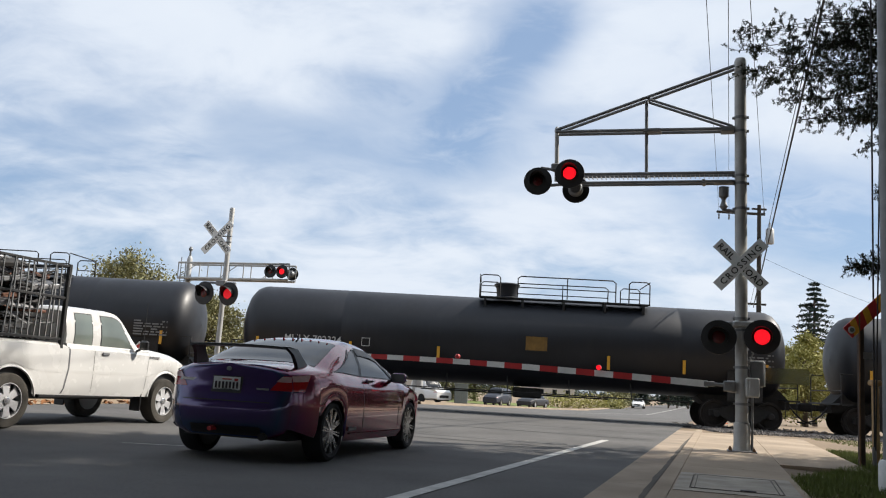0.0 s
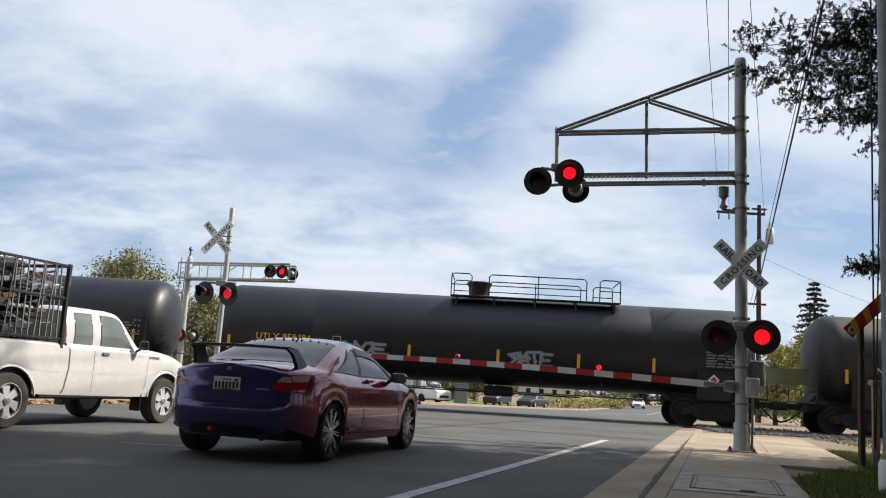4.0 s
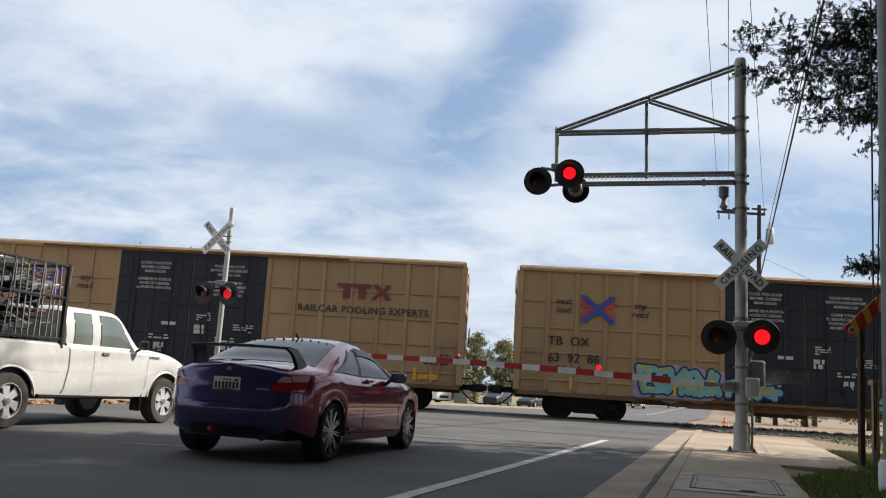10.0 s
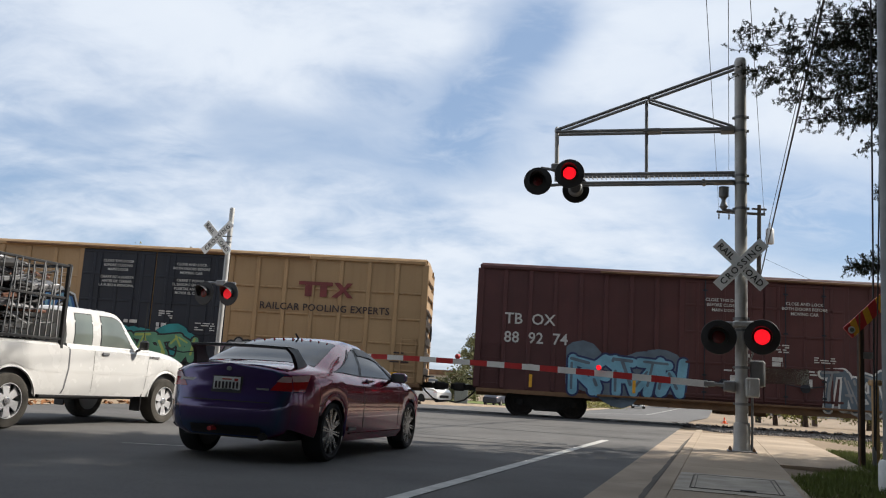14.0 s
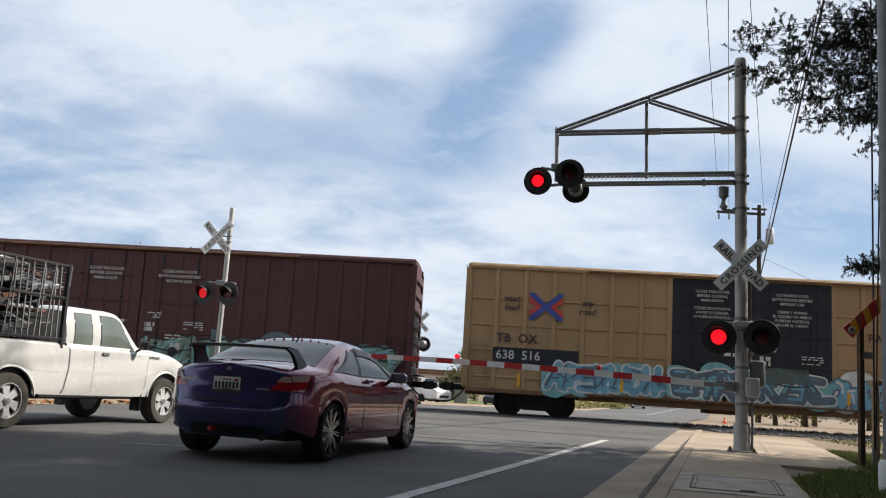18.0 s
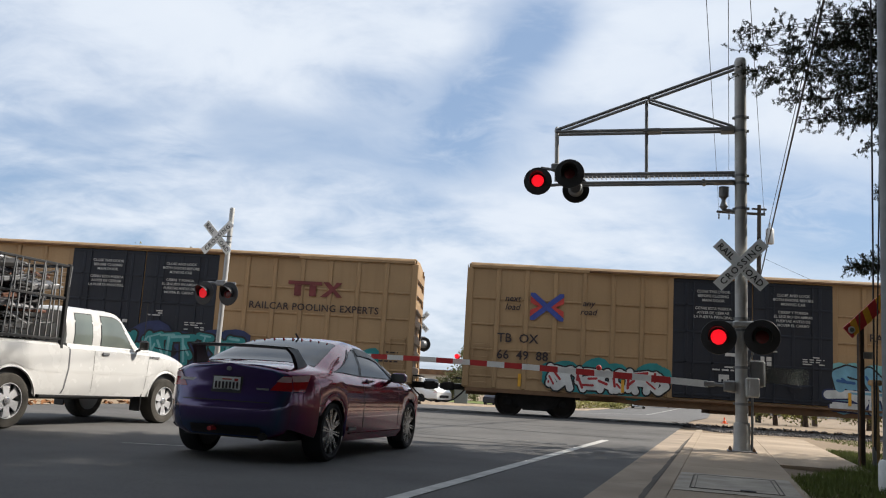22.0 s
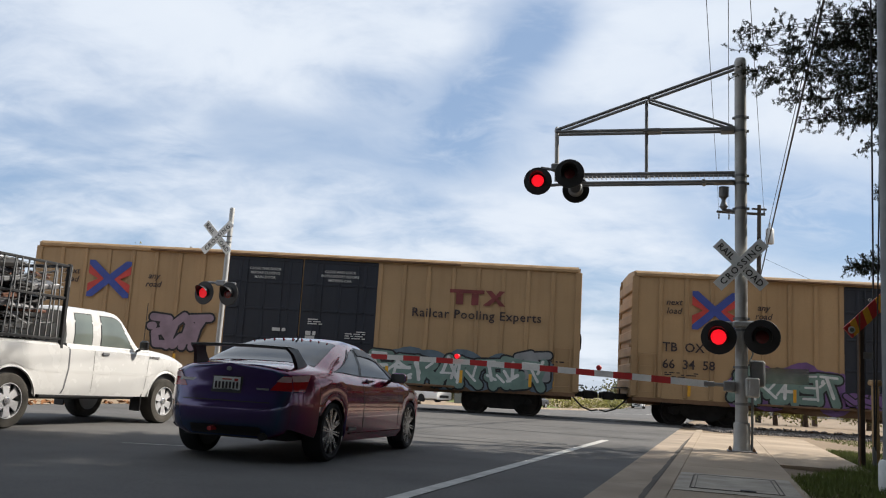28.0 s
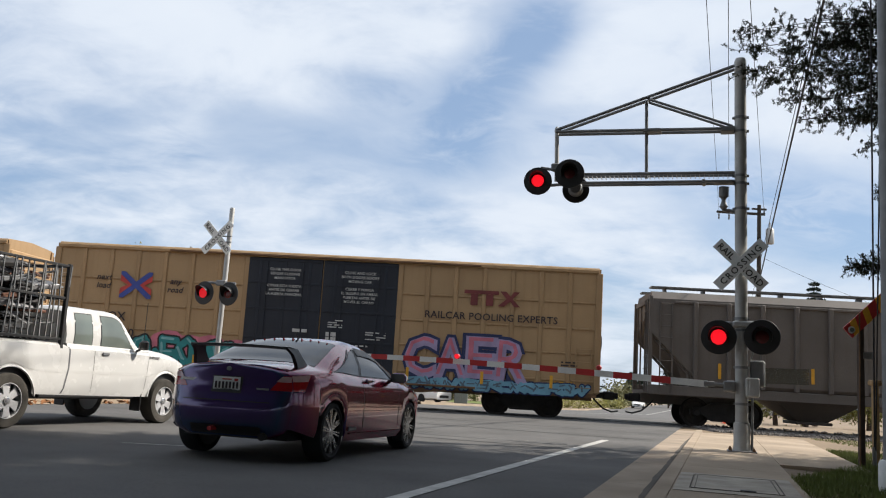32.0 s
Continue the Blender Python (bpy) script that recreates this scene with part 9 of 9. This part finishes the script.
hedge("hedge", "clipped yellow-green hedge past the parked cars", (12.8, 101, fall(100)), (25, 118, fall(110)), 1.35, 1.0, M_LEAFY, 5)
hedge("hedge", "green shrubs along the far roadside", (26, 130, fall(130)), (46, 200, fall(200)), 3.2, 2.5, M_LEAFG, 6, 2600, 0.3)
hedge("hedge", "green shrubs along the far roadside", (42, 120, fall(130)), (70, 200, fall(200)), 4.2, 2.5, M_LEAFG, 7, 2600, 0.3)
hedge("hedge", "grey-green shrubs left of the far pickup", (-40, 92, fall(92)), (-6, 110, fall(110)), 1.6, 2.0, M_LEAFG, 8, 2400, 0.2)
lawn = Mesh()
lawn.sheet([[(x, y, fall(y) + 0.01) for x in (1.5, 8, 14)] for y in (97, 106, 116)])
setting("lawn", lawn, M_GRASS, "green lawn past the parked cars")


def yard():
    t = thing("equipment_cabinet", "grey-green metal equipment cabinet past the track", "cabinet", at=pose(2.05, 68.5, fall(68.5)))
    part("body", Mesh().box(-0.5, 0.5, -0.5, 0.5, 0, 1.5, 0.03), M_GREENBOX, t)
    part("lid", Mesh().box(-0.55, 0.55, -0.55, 0.55, 1.5, 1.58, 0.02), M_GREENBOX, t)
    dr = Mesh().box(-0.22, 0.22, -0.02, 0.0, 0.12, 1.42, 0.01).made("cabinet_door")
    for x in (-0.24, 0.24):
        part("cabinet_door", dr, M_GREENBOX, t, at=pose(x, -0.5, 0))
    t = thing("sign_post", "tall pale bare post past the track", "post", at=pose(-14.3, 45, fall(45)))
    part("post", Mesh().bar((0, 0, 0), (0.15, 0, 4.85), 0.07, n=10), M_GALV, t, smooth=40)
    part("cap", Mesh().turned([(0.08, 0), (0.08, 0.05), (0.0, 0.08)], 10, pose(0.15, 0, 4.83)), M_GALVD, t)
    t = thing("traffic_cone", "small orange traffic cone past the track", "cone", at=pose(11.75, 36.1, 0))
    part("cone", Mesh().turned([(0.075, 0.02), (0.015, 0.25), (0.0, 0.26)], 16), M_ORANGE, t, smooth=40)
    part("base", Mesh().box(-0.12, 0.12, -0.12, 0.12, 0, 0.025, 0.01), M_ORANGE, t)
    part("collar", Mesh().turned([(0.053, 0.10), (0.042, 0.155)], 16), M_WHITE, t, smooth=40)
    t = thing("steel_tower", "pale steel tank tower far off", "tower", at=pose(28.5, 300, -0.95))
    part("tank", Mesh().turned([(0.4, 9.5), (1.3, 10.5), (1.4, 12.0), (0.7, 12.8), (0.1, 13.0)], 16), M_GALVD, t, smooth=40)
    for a in range(4):
        part("leg", Mesh().bar((2.6 * math.cos(a * 1.57), 2.6 * math.sin(a * 1.57), 0), (1.4 * math.cos(a * 1.57), 1.4 * math.sin(a * 1.57), 10.4), 0.25, n=6), M_GALV, t)
    part("platform", Mesh().turned([(2.9, 9.3), (2.9, 9.6), (0.5, 9.6)], 16), M_GALVD, t)
    # low buildings among the trees
    for x, y, w, d, h, nm in ((30, 240, 14, 8, 3.8, "pale low building far down the road"), (-2, 215, 18, 9, 4.0, "pale stucco building past the parked cars"), (62, 150, 12, 9, 3.6, "pale stucco house among shrubs")):
        b = thing("low_building", nm, "building", at=pose(x, y, -0.95))
        part("wall", Mesh().box(-w / 2, w / 2, -d / 2, d / 2, 0, h), M_BUILD, b)
        part("roof", Mesh().prism([(-w / 2 - 0.4, h), (w / 2 + 0.4, h), (w / 2 - 1, h + 1.2), (-w / 2 + 1, h + 1.2)], -d / 2 - 0.4, d / 2 + 0.4), M_RUST, b)
        for i in range(4):
            wn = part("window", Mesh().box(-0.6, 0.6, -0.03, 0.02, 1.0, 2.2), M_GLASSD, b, at=pose(-w / 2 + (i + 0.5) * w / 4, -d / 2 - 0.01, 0))
            part("sill", Mesh().box(-0.7, 0.7, -0.1, 0.0, 0.92, 1.0), M_WHITE, wn)


yard()


# ---- what moves ----
def motions():
    for car, mid in TRAIN:
        rows = []
        for t, run in RUN:
            p = track(mid - run)
            rows.append((t, pose(p.x, p.y, 0, 0, 0, -3.6645)))
        walk(car, rows)
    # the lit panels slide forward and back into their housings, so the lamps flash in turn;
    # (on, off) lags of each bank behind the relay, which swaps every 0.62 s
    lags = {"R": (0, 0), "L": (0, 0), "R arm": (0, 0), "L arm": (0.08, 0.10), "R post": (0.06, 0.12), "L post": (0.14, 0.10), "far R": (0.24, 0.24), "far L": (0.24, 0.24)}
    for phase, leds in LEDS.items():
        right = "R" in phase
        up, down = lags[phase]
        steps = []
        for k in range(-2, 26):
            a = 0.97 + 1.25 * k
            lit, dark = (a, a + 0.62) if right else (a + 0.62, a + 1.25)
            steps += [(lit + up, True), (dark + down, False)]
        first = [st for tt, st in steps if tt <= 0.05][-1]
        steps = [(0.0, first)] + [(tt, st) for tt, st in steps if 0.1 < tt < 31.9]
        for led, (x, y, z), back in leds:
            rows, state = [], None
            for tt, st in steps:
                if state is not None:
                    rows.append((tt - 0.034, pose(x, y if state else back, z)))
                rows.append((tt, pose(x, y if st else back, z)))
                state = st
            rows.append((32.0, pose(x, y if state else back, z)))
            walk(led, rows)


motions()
